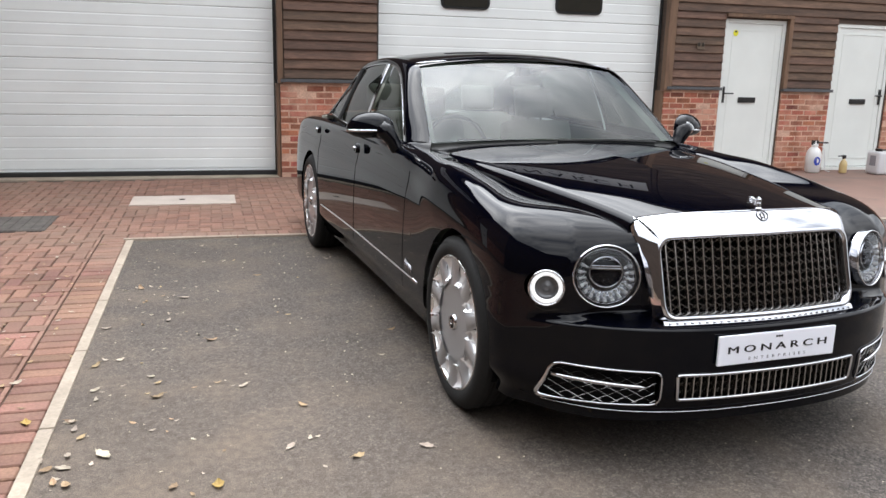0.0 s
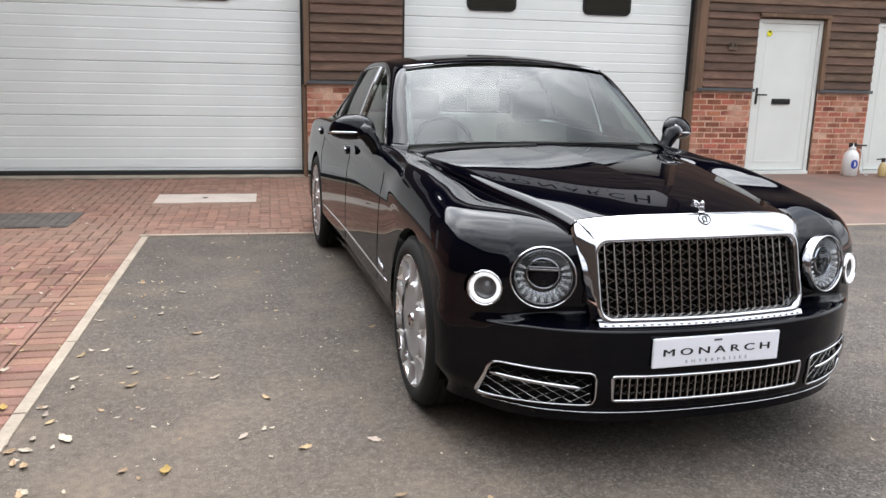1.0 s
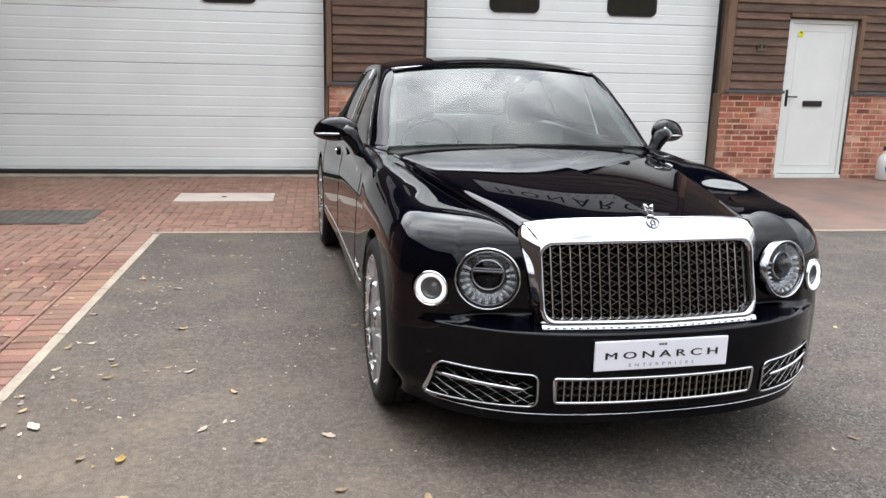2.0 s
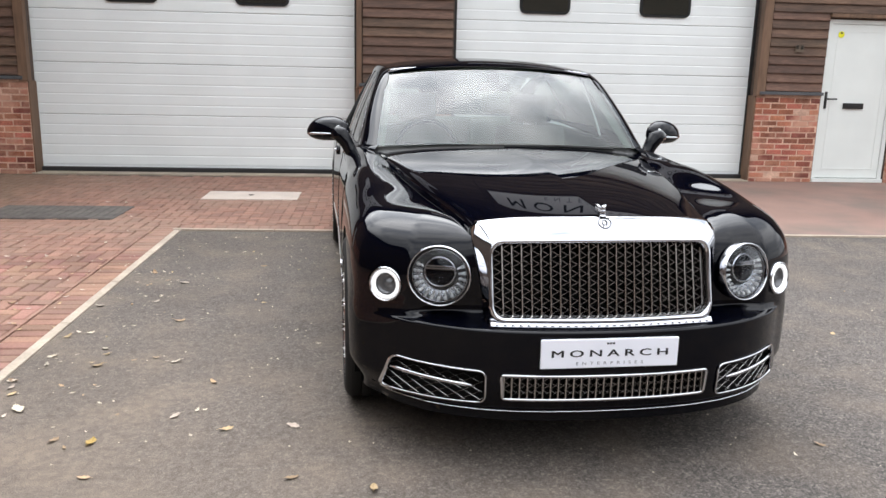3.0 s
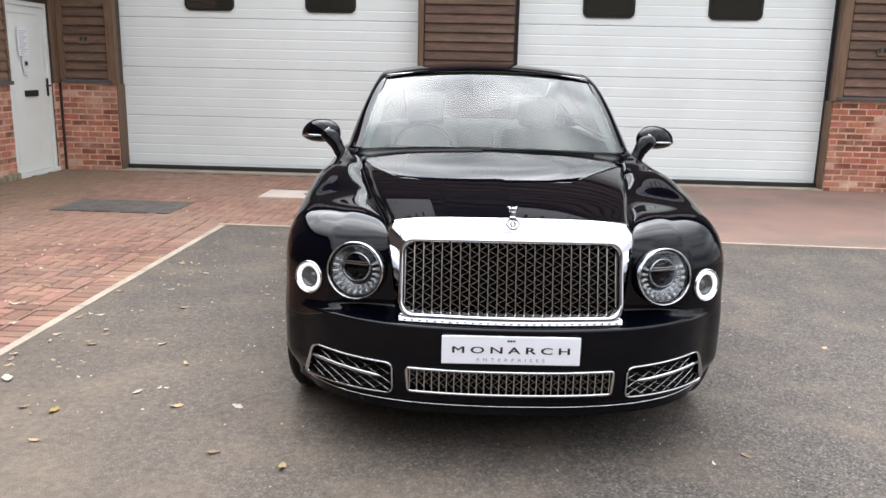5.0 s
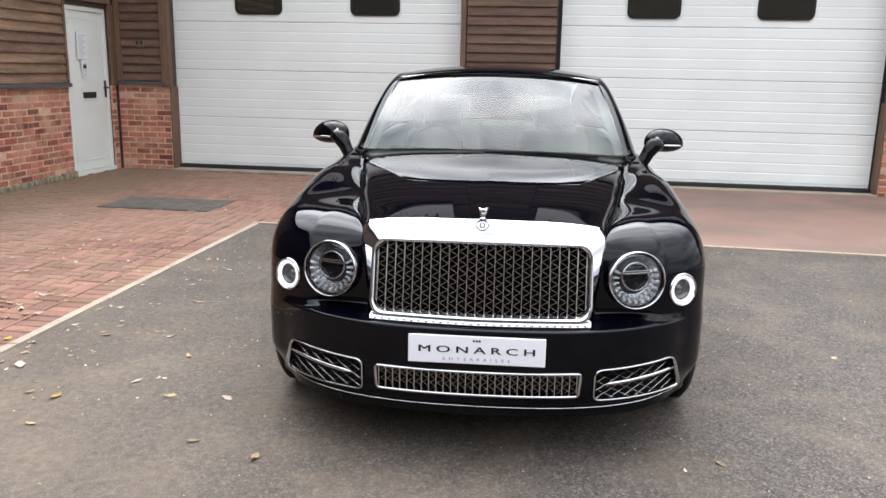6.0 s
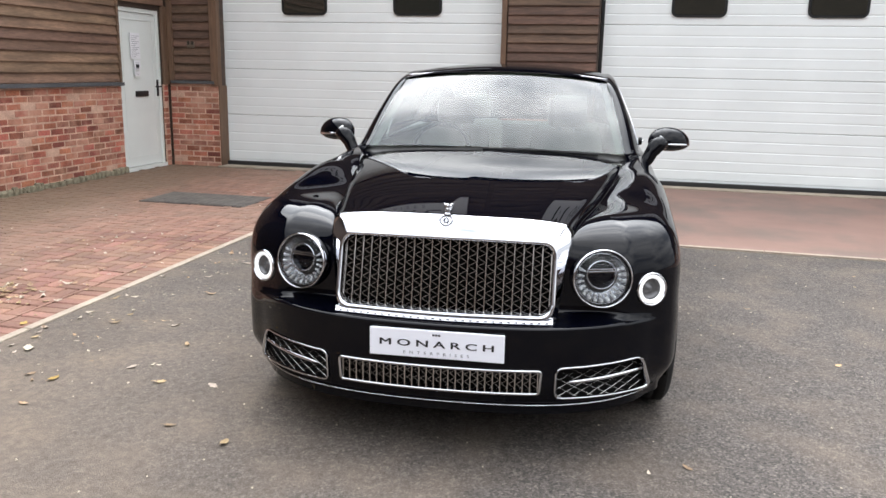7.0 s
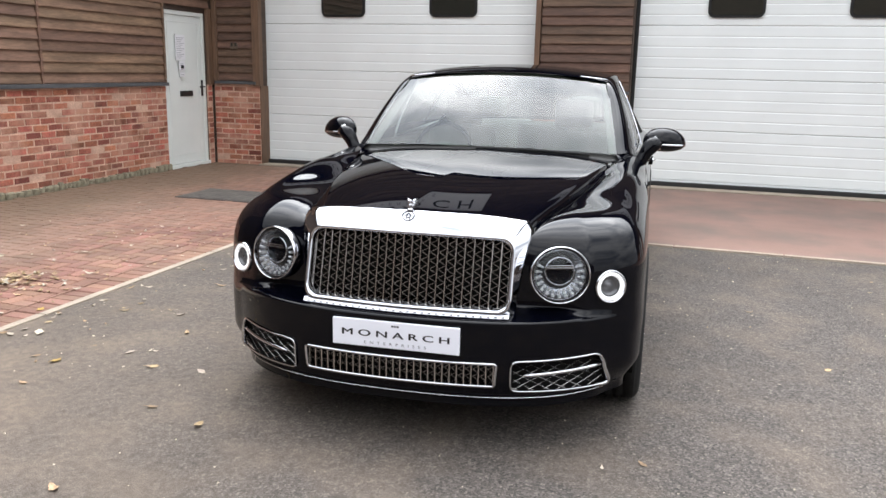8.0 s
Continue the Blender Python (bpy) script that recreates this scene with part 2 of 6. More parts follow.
LEAF = material("dry_leaf", (0.3300, 0.2300, 0.1300), 0.8, grain=0.25, scale=60, per_object=0.35, hue=0.012)
PALE_LEAF = material("bleached_leaf", (0.4000, 0.3400, 0.2650), 0.8, grain=0.2, scale=60, per_object=0.25, hue=0.02)
YELLOW_LEAF = material("yellow_leaf", (0.3256, 0.2131, 0.0533), 0.75, grain=0.2, scale=60, per_object=0.2)
YELLOW = material("yellow_sticker", (0.75, 0.72, 0.02), 0.5)
PAPER = material("white_paper", (0.80, 0.80, 0.82), 0.7)


def asphalt():
    m = material("asphalt", (0.125, 0.117, 0.11), 0.88)
    n, l = m.node_tree.nodes, m.node_tree.links
    b = n["Principled BSDF"]
    co = n.new("ShaderNodeTexCoord")
    v = n.new("ShaderNodeTexVoronoi")
    v.inputs["Scale"].default_value = 115
    g = n.new("ShaderNodeTexNoise")
    g.inputs["Scale"].default_value, g.inputs["Detail"].default_value = 240, 3
    s = n.new("ShaderNodeTexNoise")
    s.inputs["Scale"].default_value, s.inputs["Detail"].default_value = 0.9, 6
    for x in (v, g, s):
        l.new(co.outputs["Object"], x.inputs["Vector"])
    r1 = n.new("ShaderNodeValToRGB")
    r1.color_ramp.elements[0].position, r1.color_ramp.elements[0].color = 0.0, (0.0180, 0.0152, 0.0134, 1)
    r1.color_ramp.elements[1].position, r1.color_ramp.elements[1].color = 0.66, (0.090, 0.0765, 0.067, 1)
    bright = r1.color_ramp.elements.new(0.92)
    bright.color = (0.160, 0.136, 0.116, 1)
    l.new(v.outputs["Color"], r1.inputs["Fac"])
    r2 = n.new("ShaderNodeMapRange")
    r2.inputs["From Min"].default_value, r2.inputs["From Max"].default_value = 0.3, 0.75
    r2.inputs["To Min"].default_value, r2.inputs["To Max"].default_value = 0.83, 1.20
    l.new(s.outputs["Fac"], r2.inputs["Value"])
    # brownish, silty patches
    p = n.new("ShaderNodeTexNoise")
    p.inputs["Scale"].default_value, p.inputs["Detail"].default_value = 2.6, 7
    l.new(co.outputs["Object"], p.inputs["Vector"])
    r3 = n.new("ShaderNodeMapRange")
    r3.inputs["From Min"].default_value, r3.inputs["From Max"].default_value = 0.45, 0.72
    r3.inputs["To Min"].default_value, r3.inputs["To Max"].default_value = 0.0, 0.55
    l.new(p.outputs["Fac"], r3.inputs["Value"])
    sx = n.new("ShaderNodeSeparateXYZ")
    l.new(co.outputs["Object"], sx.inputs[0])
    near = n.new("ShaderNodeMapRange")
    near.interpolation_type = "SMOOTHSTEP"
    near.inputs["From Min"].default_value, near.inputs["From Max"].default_value = 2.8, -0.6
    near.inputs["To Min"].default_value, near.inputs["To Max"].default_value = 0.0, 0.75
    l.new(sx.outputs["X"], near.inputs["Value"])
    # real silt, but thinned northwards so shade by car and garages sits in the colour
    far_shade = n.new("ShaderNodeMapRange")
    far_shade.interpolation_type = "SMOOTHSTEP"
    far_shade.inputs["From Min"].default_value, far_shade.inputs["From Max"].default_value = 5.0, 1.6
    far_shade.inputs["To Min"].default_value, far_shade.inputs["To Max"].default_value = 0.25, 1.0
    l.new(sx.outputs["Y"], far_shade.inputs["Value"])
    silt_shade = n.new("ShaderNodeMath")
    silt_shade.operation = "MULTIPLY"
    l.new(near.outputs[0], silt_shade.inputs[0])
    l.new(far_shade.outputs[0], silt_shade.inputs[1])
    add = n.new("ShaderNodeMath")
    add.operation = "ADD"
    l.new(r3.outputs[0], add.inputs[0])
    l.new(silt_shade.outputs[0], add.inputs[1])
    silt = n.new("ShaderNodeMixRGB")
    silt.inputs[2].default_value = (0.148, 0.114, 0.086, 1)
    l.new(add.outputs[0], silt.inputs[0])
    l.new(r1.outputs["Color"], silt.inputs[1])
    mu = n.new("ShaderNodeVectorMath")
    mu.operation = "SCALE"
    l.new(silt.outputs[0], mu.inputs[0])
    fine = n.new("ShaderNodeMapRange")
    fine.inputs["From Min"].default_value, fine.inputs["From Max"].default_value = 0.35, 0.65
    fine.inputs["To Min"].default_value, fine.inputs["To Max"].default_value = 0.62, 1.38
    l.new(g.outputs["Fac"], fine.inputs["Value"])
    both = n.new("ShaderNodeMath")
    both.operation = "MULTIPLY"
    l.new(r2.outputs[0], both.inputs[0])
    l.new(fine.outputs[0], both.inputs[1])
    mid = n.new("ShaderNodeTexNoise")
    mid.inputs["Scale"].default_value, mid.inputs["Detail"].default_value = 26, 4
    l.new(co.outputs["Object"], mid.inputs["Vector"])
    r4 = n.new("ShaderNodeMapRange")
    r4.inputs["From Min"].default_value, r4.inputs["From Max"].default_value = 0.32, 0.68
    r4.inputs["To Min"].default_value, r4.inputs["To Max"].default_value = 0.82, 1.18
    l.new(mid.outputs["Fac"], r4.inputs["Value"])
    three = n.new("ShaderNodeMath")
    three.operation = "MULTIPLY"
    l.new(both.outputs[0], three.inputs[0])
    l.new(r4.outputs[0], three.inputs[1])
    l.new(three.outputs[0], mu.inputs["Scale"])
    l.new(mu.outputs[0], b.inputs["Base Color"])
    bp = n.new("ShaderNodeBump")
    bp.inputs["Strength"].default_value, bp.inputs["Distance"].default_value = 0.9, 0.006
    l.new(g.outputs["Fac"], bp.inputs["Height"])
    l.new(bp.outputs["Normal"], b.inputs["Normal"])
    return m


ASPHALT = asphalt()


# ---- mesh helpers ----
def part(name, bm, mat, parent=None, label="", smooth=False, m=None):
    """Links a bmesh as one mesh object, under a parent if one is given."""
    me = bpy.data.meshes.new(name)
    bm.to_mesh(me)
    bm.free()
    for x in mat if isinstance(mat, (list, tuple)) else [mat]:
        me.materials.append(x)
    if smooth:
        me.polygons.foreach_set("use_smooth", [True] * len(me.polygons))
    ob = new(name, me)
    if parent is not None:
        ob.parent = parent
    if m is not None:
        ob.matrix_basis = m
    if label:
        tagged(ob, label)
    return ob


def empty(name, m, label, category, group="", kind=""):
    ob = new(name)
    ob.matrix_basis = m
    return tagged(ob, label, category, group, kind)


def box(bm, lo, hi, bevel=0.0):
    """An axis-aligned block from corner lo to corner hi."""
    c = [(a + b) / 2 for a, b in zip(lo, hi)]
    s = [b - a for a, b in zip(lo, hi)]
    r = bmesh.ops.create_cube(bm, size=1, matrix=Matrix.Translation(c) @ Matrix.Diagonal((*s, 1)))
    if bevel:
        es = list({e for v in r["verts"] for e in v.link_edges})
        bmesh.ops.bevel(bm, geom=es, offset=bevel, segments=2, affect="EDGES", profile=0.7)
    return bm


def slab(lo, hi, bevel=0.0):
    return box(bmesh.new(), lo, hi, bevel)


def tube(bm, pts, r, segs=8, closed=False, squash=1.0):
    """A round bar along the points."""
    pts = [Vector(p) for p in pts]
    rings, count = [], len(pts)
    for i, p in enumerate(pts):
        a = pts[(i - 1) % count] if closed or i else p
        b = pts[(i + 1) % count] if closed or i < count - 1 else p
        d = (b - a).normalized()
        up = Vector((0, 0, 1)) if abs(d.z) < 0.9 else Vector((0, 1, 0))
        u = d.cross(up).normalized()
        v = u.cross(d).normalized()
        rr = r[i] if isinstance(r, (list, tuple)) else r
        rings.append([bm.verts.new(p + u * rr * math.cos(k * math.tau / segs) + v * rr * squash * math.sin(k * math.tau / segs)) for k in range(segs)])
    for i in range(count if closed else count - 1):
        a, b = rings[i], rings[(i + 1) % count]
        for k in range(segs):
            bm.faces.new((a[k], a[(k + 1) % segs], b[(k + 1) % segs], b[k]))
    if not closed:
        bm.faces.new(rings[0][::-1])
        bm.faces.new(rings[-1])
    return bm


def lathe(bm, profile, segs=48, m=None, close=False):
    """Turns a profile of (radius, height) round z; m places it."""
    m = m or Matrix()
    rings = []
    for r, h in profile:
        if r < 1e-6:
            rings.append([bm.verts.new(m @ Vector((0, 0, h)))])
        else:
            rings.append([bm.verts.new(m @ Vector((r * math.cos(k * math.tau / segs), r * math.sin(k * math.tau / segs), h))) for k in range(segs)])
    pairs = list(zip(rings, rings[1:])) + ([(rings[-1], rings[0])] if close else [])
    for a, b in pairs:
        for k in range(segs):
            j = (k + 1) % segs
            if len(a) == 1 and len(b) > 1:
                bm.faces.new((a[0], b[j], b[k]))
            elif len(b) == 1 and len(a) > 1:
                bm.faces.new((a[k], a[j], b[0]))
            elif len(a) > 1:
                bm.faces.new((a[k], a[j], b[j], b[k]))
    return bm


def sheet(bm, rows, closed=False):
    """Quads through a grid of points, row by row. Returns the rows of vertices."""
    vs = [[bm.verts.new(p) for p in row] for row in rows]
    for a, b in zip(vs, vs[1:]):
        k = len(a)
        for i in range(k if closed else k - 1):
            bm.faces.new((a[i], a[(i + 1) % k], b[(i + 1) % k], b[i]))
    return vs


def smooth01(a, b, x):
    t = min(1.0, max(0.0, (x - a) / (b - a)))
    return t * t * (3 - 2 * t)


def table(pairs, x):
    """Smooth reading of a short table of (x, value): a cubic through its points."""
    if x <= pairs[0][0]:
        return pairs[0][1]
    for i in range(len(pairs) - 1):
        (x0, v0), (x1, v1) = pairs[i], pairs[i + 1]
        if x <= x1:
            xa, va = pairs[i - 1] if i else (2 * x0 - x1, 2 * v0 - v1)
            xb, vb = pairs[i + 2] if i + 2 < len(pairs) else (2 * x1 - x0, 2 * v1 - v0)
            h = x1 - x0
            t = (x - x0) / h
            d = (v1 - v0) / h
            da, db = (v0 - va) / (x0 - xa), (vb - v1) / (xb - x1)
            m0 = 0.0 if da * d <= 0 else 2 * da * d / (da + d)
            m1 = 0.0 if db * d <= 0 else 2 * db * d / (db + d)
            t2, t3 = t * t, t * t * t
            return (2 * t3 - 3 * t2 + 1) * v0 + (t3 - 2 * t2 + t) * h * m0 + (3 * t2 - 2 * t3) * v1 + (t3 - t2) * h * m1
    return pairs[-1][1]
# ---- the place: ground, pavements, buildings ----
FRONT, SHUT, WING = 10.70, 10.96, -4.15


def rise(x, y):
    """Slight settlement of the paving."""
    return 0.003 * math.sin(1.3 * x + 0.4) * math.sin(0.9 * y) * smooth01(-0.7, -1.6, x)


def ground_mesh(x0, x1, y0, y1, step, z=0.0):
    bm = bmesh.new()
    nx, ny = max(1, round((x1 - x0) / step)), max(1, round((y1 - y0) / step))
    sheet(bm, [[(x0 + (x1 - x0) * i / nx, y0 + (y1 - y0) * j / ny, z + rise(x0 + (x1 - x0) * i / nx, y0 + (y1 - y0) * j / ny)) for i in range(nx + 1)] for j in range(ny + 1)])
    return bm


bm = ground_mesh(-300, 300, -300, 300, 60, -0.05)
tagged(part("ground", bm, JOINT), "bare ground under the yard reaching to the horizon", "ground", kind="structure")
SLANT = 0.026


def bay_end(x):
    """The asphalt's far edge, which runs a little askew."""
    return 6.96 - SLANT * (x + 0.65)


bm = bmesh.new()
sheet(bm, [[(x, -30 + (bay_end(x) - 0.05 + 30) * j / 20, 0) for x in np.linspace(-0.58, 30, 21)] for j in range(21)])
tagged(part("road", bm, ASPHALT), "grey worn asphalt parking bay with scattered leaves", "asphalt", kind="structure")
# unseen ground past the pavers, asphalt so the fender mirrors something darker
bm = ground_mesh(-30, -0.58, -30, 0.6, 1.0)
tagged(part("road", bm, ASPHALT), "asphalt added out of view past the pavers to darken paint reflections", "asphalt", kind="structure")
bm = ground_mesh(-30, -0.63, 0.6, FRONT, 0.6, -0.012)
part("bed", bm, JOINT)
bed = bpy.data.objects["bed"]
tagged(bed, "dark sanded bed between the red block pavers", "pavement", kind="structure")
bed.name = "pavement"
pave = bed
bm = ground_mesh(-0.63, 30, 6.1, 11.0, 0.5, -0.0065)
tagged(part("pavement", bm, PALE_JOINT), "red block paved apron before the garage doors", "pavement", kind="structure")
APRON = material("tinted_concrete", (0.218, 0.134, 0.106), 0.8, grain=0.10, scale=90, bump=0.15, blotch=0.16, blotch_scale=1.1)
smear(APRON, (0.125, 0.100, 0.084), 0.8, 0.46, 0.66, 0.75)
APRON_X = 2.4
bm = bmesh.new()
sheet(bm, [[(x, bay_end(x) + 0.03 + (FRONT - 0.10 - bay_end(x) - 0.03) * j / 12, rise(x, bay_end(x) + 0.03 + (FRONT - 0.10 - bay_end(x) - 0.03) * j / 12)) for x in np.linspace(APRON_X, 30, 40)] for j in range(13)])
tagged(part("pavement", bm, APRON), "smooth salmon-tinted apron with greyish stains", "pavement", kind="structure")


edge = empty("kerb", Matrix(), "pale concrete edging stones flush between asphalt and pavers", "edging", kind="structure")
for k in range(10):
    y = -2.2 + k * 0.915
    part("edging_stone", slab((-0.628, y, -0.04), (-0.570, min(y + 0.905, 6.90), 0.010), 0.006), EDGING, edge)
for k in range(24):
    x = -0.655 + k * 0.915
    part("edging_stone", slab((0, -0.022, -0.04), (0.905, 0.030, 0.010), 0.006), EDGING, edge, m=pose(x, bay_end(x), 0, 0, 0, -math.degrees(math.atan(SLANT))))

# -- masonry and boards, laid piece by piece --
BRICK_L, BRICK_H, JOINT_W = 0.215, 0.067, 0.014


def piece_mesh(name, lo, hi, bevel, mat):
    bm = slab(lo, hi)
    if bevel:
        bmesh.ops.bevel(bm, geom=bm.edges[:], offset=bevel, segments=1, affect="EDGES")
    me = bpy.data.meshes.new(name)
    bm.to_mesh(me)
    bm.free()
    me.materials.append(mat)
    return me


def brick_mesh(length):
    return piece_mesh("brick", (0, 0, 0), (length, 0.03, BRICK_H), 0.004, BRICK)


BRICKS = {k: brick_mesh(k) for k in (0.215, 0.1025)}


def brick_wall(parent, origin, along, length, z0, z1):
    """Stretcher courses with snapped ends on a wall face; 'along' turns the run about z, the face looks to local -y."""
    rows = int((z1 - z0) / (BRICK_H + JOINT_W))
    rng = random.Random(int(length * 1000) + int(abs(origin[0]) * 100))
    base = pose(origin[0], origin[1], 0, 0, 0, along)
    part("mortar", slab((0, 0.0025, z0 - 0.01), (length, 0.027, z1 + 0.005)), MORTAR, parent, "pale pink lime mortar", m=parent.matrix_basis.inverted() @ base)
    for r in range(rows):
        x = 0.0 if r % 2 else -(BRICK_L + JOINT_W) / 2
        while x < length - 0.03:
            lo, hi = max(0, x), min(length, x + BRICK_L)
            ln = hi - lo
            if ln > 0.04:
                key = 0.215 if ln > 0.16 else 0.1025
                me = BRICKS[key]
                ob = new("brick", me)
                ob.parent = parent
                ob.matrix_basis = parent.matrix_basis.inverted() @ base @ pose(lo + rng.uniform(-0.003, 0.003), rng.uniform(-0.0035, 0.003), z0 + r * (BRICK_H + JOINT_W) + rng.uniform(-0.003, 0.003), 0, rng.uniform(-0.9, 0.9), 0) @ Matrix.Diagonal((ln / key * rng.uniform(0.97, 1.01), 1, rng.uniform(0.93, 1.03), 1))
            x += BRICK_L + JOINT_W


def board_mesh(length, mat=None):
    """A feather-edged board: thick at its lower edge, lapped by the next."""
    bm = bmesh.new()
    prof = [(0.0, 0.012), (-0.040, 0.0), (-0.043, 0.007), (-0.008, 0.175), (0.0, 0.175)]
    k = max(2, int(length / 0.25))
    rows = []
    for i in range(k + 1):
        x = length * i / k
        wob = 0.0025 * math.sin(i * 1.7 + length * 9)
        rows.append([(x, y - (wob if y < -0.02 else 0), z + wob * 0.6) for y, z in prof])
    vs = sheet(bm, rows, closed=True)
    bm.faces.new(vs[0][::-1])
    bm.faces.new(vs[-1])
    bmesh.ops.recalc_face_normals(bm, faces=bm.faces)
    me = bpy.data.meshes.new("board")
    bm.to_mesh(me)
    bm.free()
    me.materials.append(mat or CLAD)
    return me


def board_wall(parent, origin, along, length, z0, z1, pitch=0.121, mat=None):
    base = pose(origin[0], origin[1], 0, 0, 0, along)
    me = board_mesh(length, mat)
    for r in range(int(math.ceil((z1 - z0) / pitch - 0.2))):
        ob = new("board", me)
        ob.parent = parent
        ob.matrix_basis = parent.matrix_basis.inverted() @ base @ pose(0, 0, z0 + r * pitch)


def wall(name, blocks, mat, label, m=None):
    bm = bmesh.new()
    for lo, hi in blocks:
        box(bm, lo, hi)
    ob = part(name, bm, mat)
    return tagged(ob, label, "wall", kind="structure")


TOP = 5.6
HEAD = 3.1      # head of the garage door openings
# the long range: piers and lintel behind cladding and brick
main = wall("wall_north", [
    ((WING - 0.3, FRONT + 0.04, -0.1), (-3.345, FRONT + 0.36, TOP)),
    ((0.93, FRONT + 0.04, -0.1), (2.22, FRONT + 0.36, TOP)),
    ((6.508, FRONT + 0.04, -0.1), (7.46, FRONT + 0.36, TOP)),
    ((8.53, FRONT + 0.04, -0.1), (9.46, FRONT + 0.36, TOP)),
    ((10.53, FRONT + 0.04, -0.1), (16.0, FRONT + 0.36, TOP)),
    ((7.46, FRONT + 0.04, 2.26), (8.53, FRONT + 0.36, TOP)),
    ((9.46, FRONT + 0.04, 2.26), (10.53, FRONT + 0.36, TOP)),
    ((-3.40, FRONT + 0.04, HEAD), (0.93, FRONT + 0.36, TOP)),
    ((2.22, FRONT + 0.04, HEAD), (6.53, FRONT + 0.36, TOP)),
], DARK_CLAD, "brick and timber clad front of a row of workshop units")
for a, b in ((WING + 0.02, -3.345), (0.95, 2.20), (6.507, 7.44), (8.55, 9.44), (10.55, 15.9)):
    brick_wall(main, (a, FRONT + 0.012), 0, b - a, -0.025, 1.215)
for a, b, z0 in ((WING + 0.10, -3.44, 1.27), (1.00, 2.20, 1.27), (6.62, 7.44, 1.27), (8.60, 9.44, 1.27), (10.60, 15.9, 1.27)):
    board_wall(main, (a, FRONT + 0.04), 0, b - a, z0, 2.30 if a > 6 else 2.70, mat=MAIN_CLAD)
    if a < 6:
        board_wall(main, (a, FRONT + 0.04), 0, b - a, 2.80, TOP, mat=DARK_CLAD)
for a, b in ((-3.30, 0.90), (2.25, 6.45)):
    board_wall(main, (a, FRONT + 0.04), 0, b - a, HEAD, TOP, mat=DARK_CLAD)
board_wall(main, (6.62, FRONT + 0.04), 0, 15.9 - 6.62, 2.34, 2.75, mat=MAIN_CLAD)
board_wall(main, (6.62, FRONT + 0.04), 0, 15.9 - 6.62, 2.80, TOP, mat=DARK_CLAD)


def sill(parent, lo, hi):
    part("sill", slab(lo, hi, 0.006), LEAD, parent, "grey lead flashing")


for a, b in ((WING + 0.06, -3.38), (0.95, 2.21), (6.52, 7.45), (8.54, 9.45), (10.54, 15.9)):
    sill(main, (a, FRONT - 0.045, 1.218), (b, FRONT + 0.04, 1.262))


def post(lo, hi, label="brown timber post at the door opening"):
    tagged(part("trim", slab(lo, hi, 0.008), POST), label, "post", kind="structure")


post((-3.43, FRONT - 0.03, 1.2), (-3.31, FRONT + 0.08, HEAD + 0.2))
post((WING + 0.03, FRONT - 0.03, 1.262), (WING + 0.10, FRONT + 0.05, TOP))
post((0.915, FRONT - 0.03, 1.2), (0.985, FRONT + 0.08, HEAD + 0.2))
post((6.475, FRONT - 0.03, 1.2), (6.60, FRONT + 0.08, HEAD + 0.2))
post((-3.343, FRONT + 0.02, 0.0), (-3.325, FRONT + 0.26, 1.2))
post((0.90, FRONT + 0.03, 0.0), (0.94, FRONT + 0.26, 1.2))
post((6.483, FRONT + 0.02, 0.0), (6.505, FRONT + 0.26, 1.2))
post((8.535, FRONT - 0.03, 1.262), (8.60, FRONT + 0.05, 2.34))
post((7.44, FRONT - 0.035, 2.285), (8.60, FRONT + 0.05, 2.335), "thin timber head board over the white door")

# the wing at right angles
wing = wall("wall_west", [
    ((WING - 0.32, -9.0, -0.1), (WING - 0.04, 9.53, TOP)),
    ((WING - 0.32, 10.575, -0.1), (WING - 0.04, FRONT + 0.02, TOP)),
    ((WING - 0.32, 9.53, 2.26), (WING - 0.04, 10.575, TOP)),
], DARK_CLAD, "brick and timber clad wall of the side wing")
brick_wall(wing, (WING - 0.012, 4.4), 90, 9.52 - 4.4, 0.06, 1.196)
brick_wall(wing, (WING - 0.012, 10.582), 90, 0.115, -0.02, 1.196)
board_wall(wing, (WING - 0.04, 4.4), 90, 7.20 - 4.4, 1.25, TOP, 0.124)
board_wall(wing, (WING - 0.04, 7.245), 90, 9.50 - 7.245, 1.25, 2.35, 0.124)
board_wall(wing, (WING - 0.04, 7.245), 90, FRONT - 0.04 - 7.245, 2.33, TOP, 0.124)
sill(wing, (WING - 0.04, 4.4, 1.198), (WING + 0.05, 9.52, 1.246))
part("batten", slab((WING - 0.03, 7.205, 1.246), (WING + 0.012, 7.240, TOP), 0.004), CLAD, wing)
part("batten", slab((WING - 0.03, 9.490, 1.246), (WING + 0.014, 9.530, 2.33), 0.004), CLAD, wing)
post((WING - 0.03, 10.585, 1.2), (WING + 0.02, FRONT + 0.01, 2.33))
rgw = random.Random(8)
y = 4.4
plinth = empty("plinth", Matrix(), "rough mossy footing stones below the bricks", "footing", kind="structure")
while y < 9.5:
    ln, out, top = rgw.uniform(0.05, 0.15), rgw.uniform(0.0, 0.016), rgw.uniform(0.045, 0.085)
    bm = slab((-0.05, 0, -0.02), (0.016 + out, ln, top), 0.014)
    for v in bm.verts:
        v.co += Vector((rgw.uniform(-0.008, 0.008), rgw.uniform(-0.006, 0.006), rgw.uniform(-0.010, 0.010)))
    part("stone", bm, PLINTH, plinth, m=pose(WING, y, 0.0))
    y += ln + 0.004

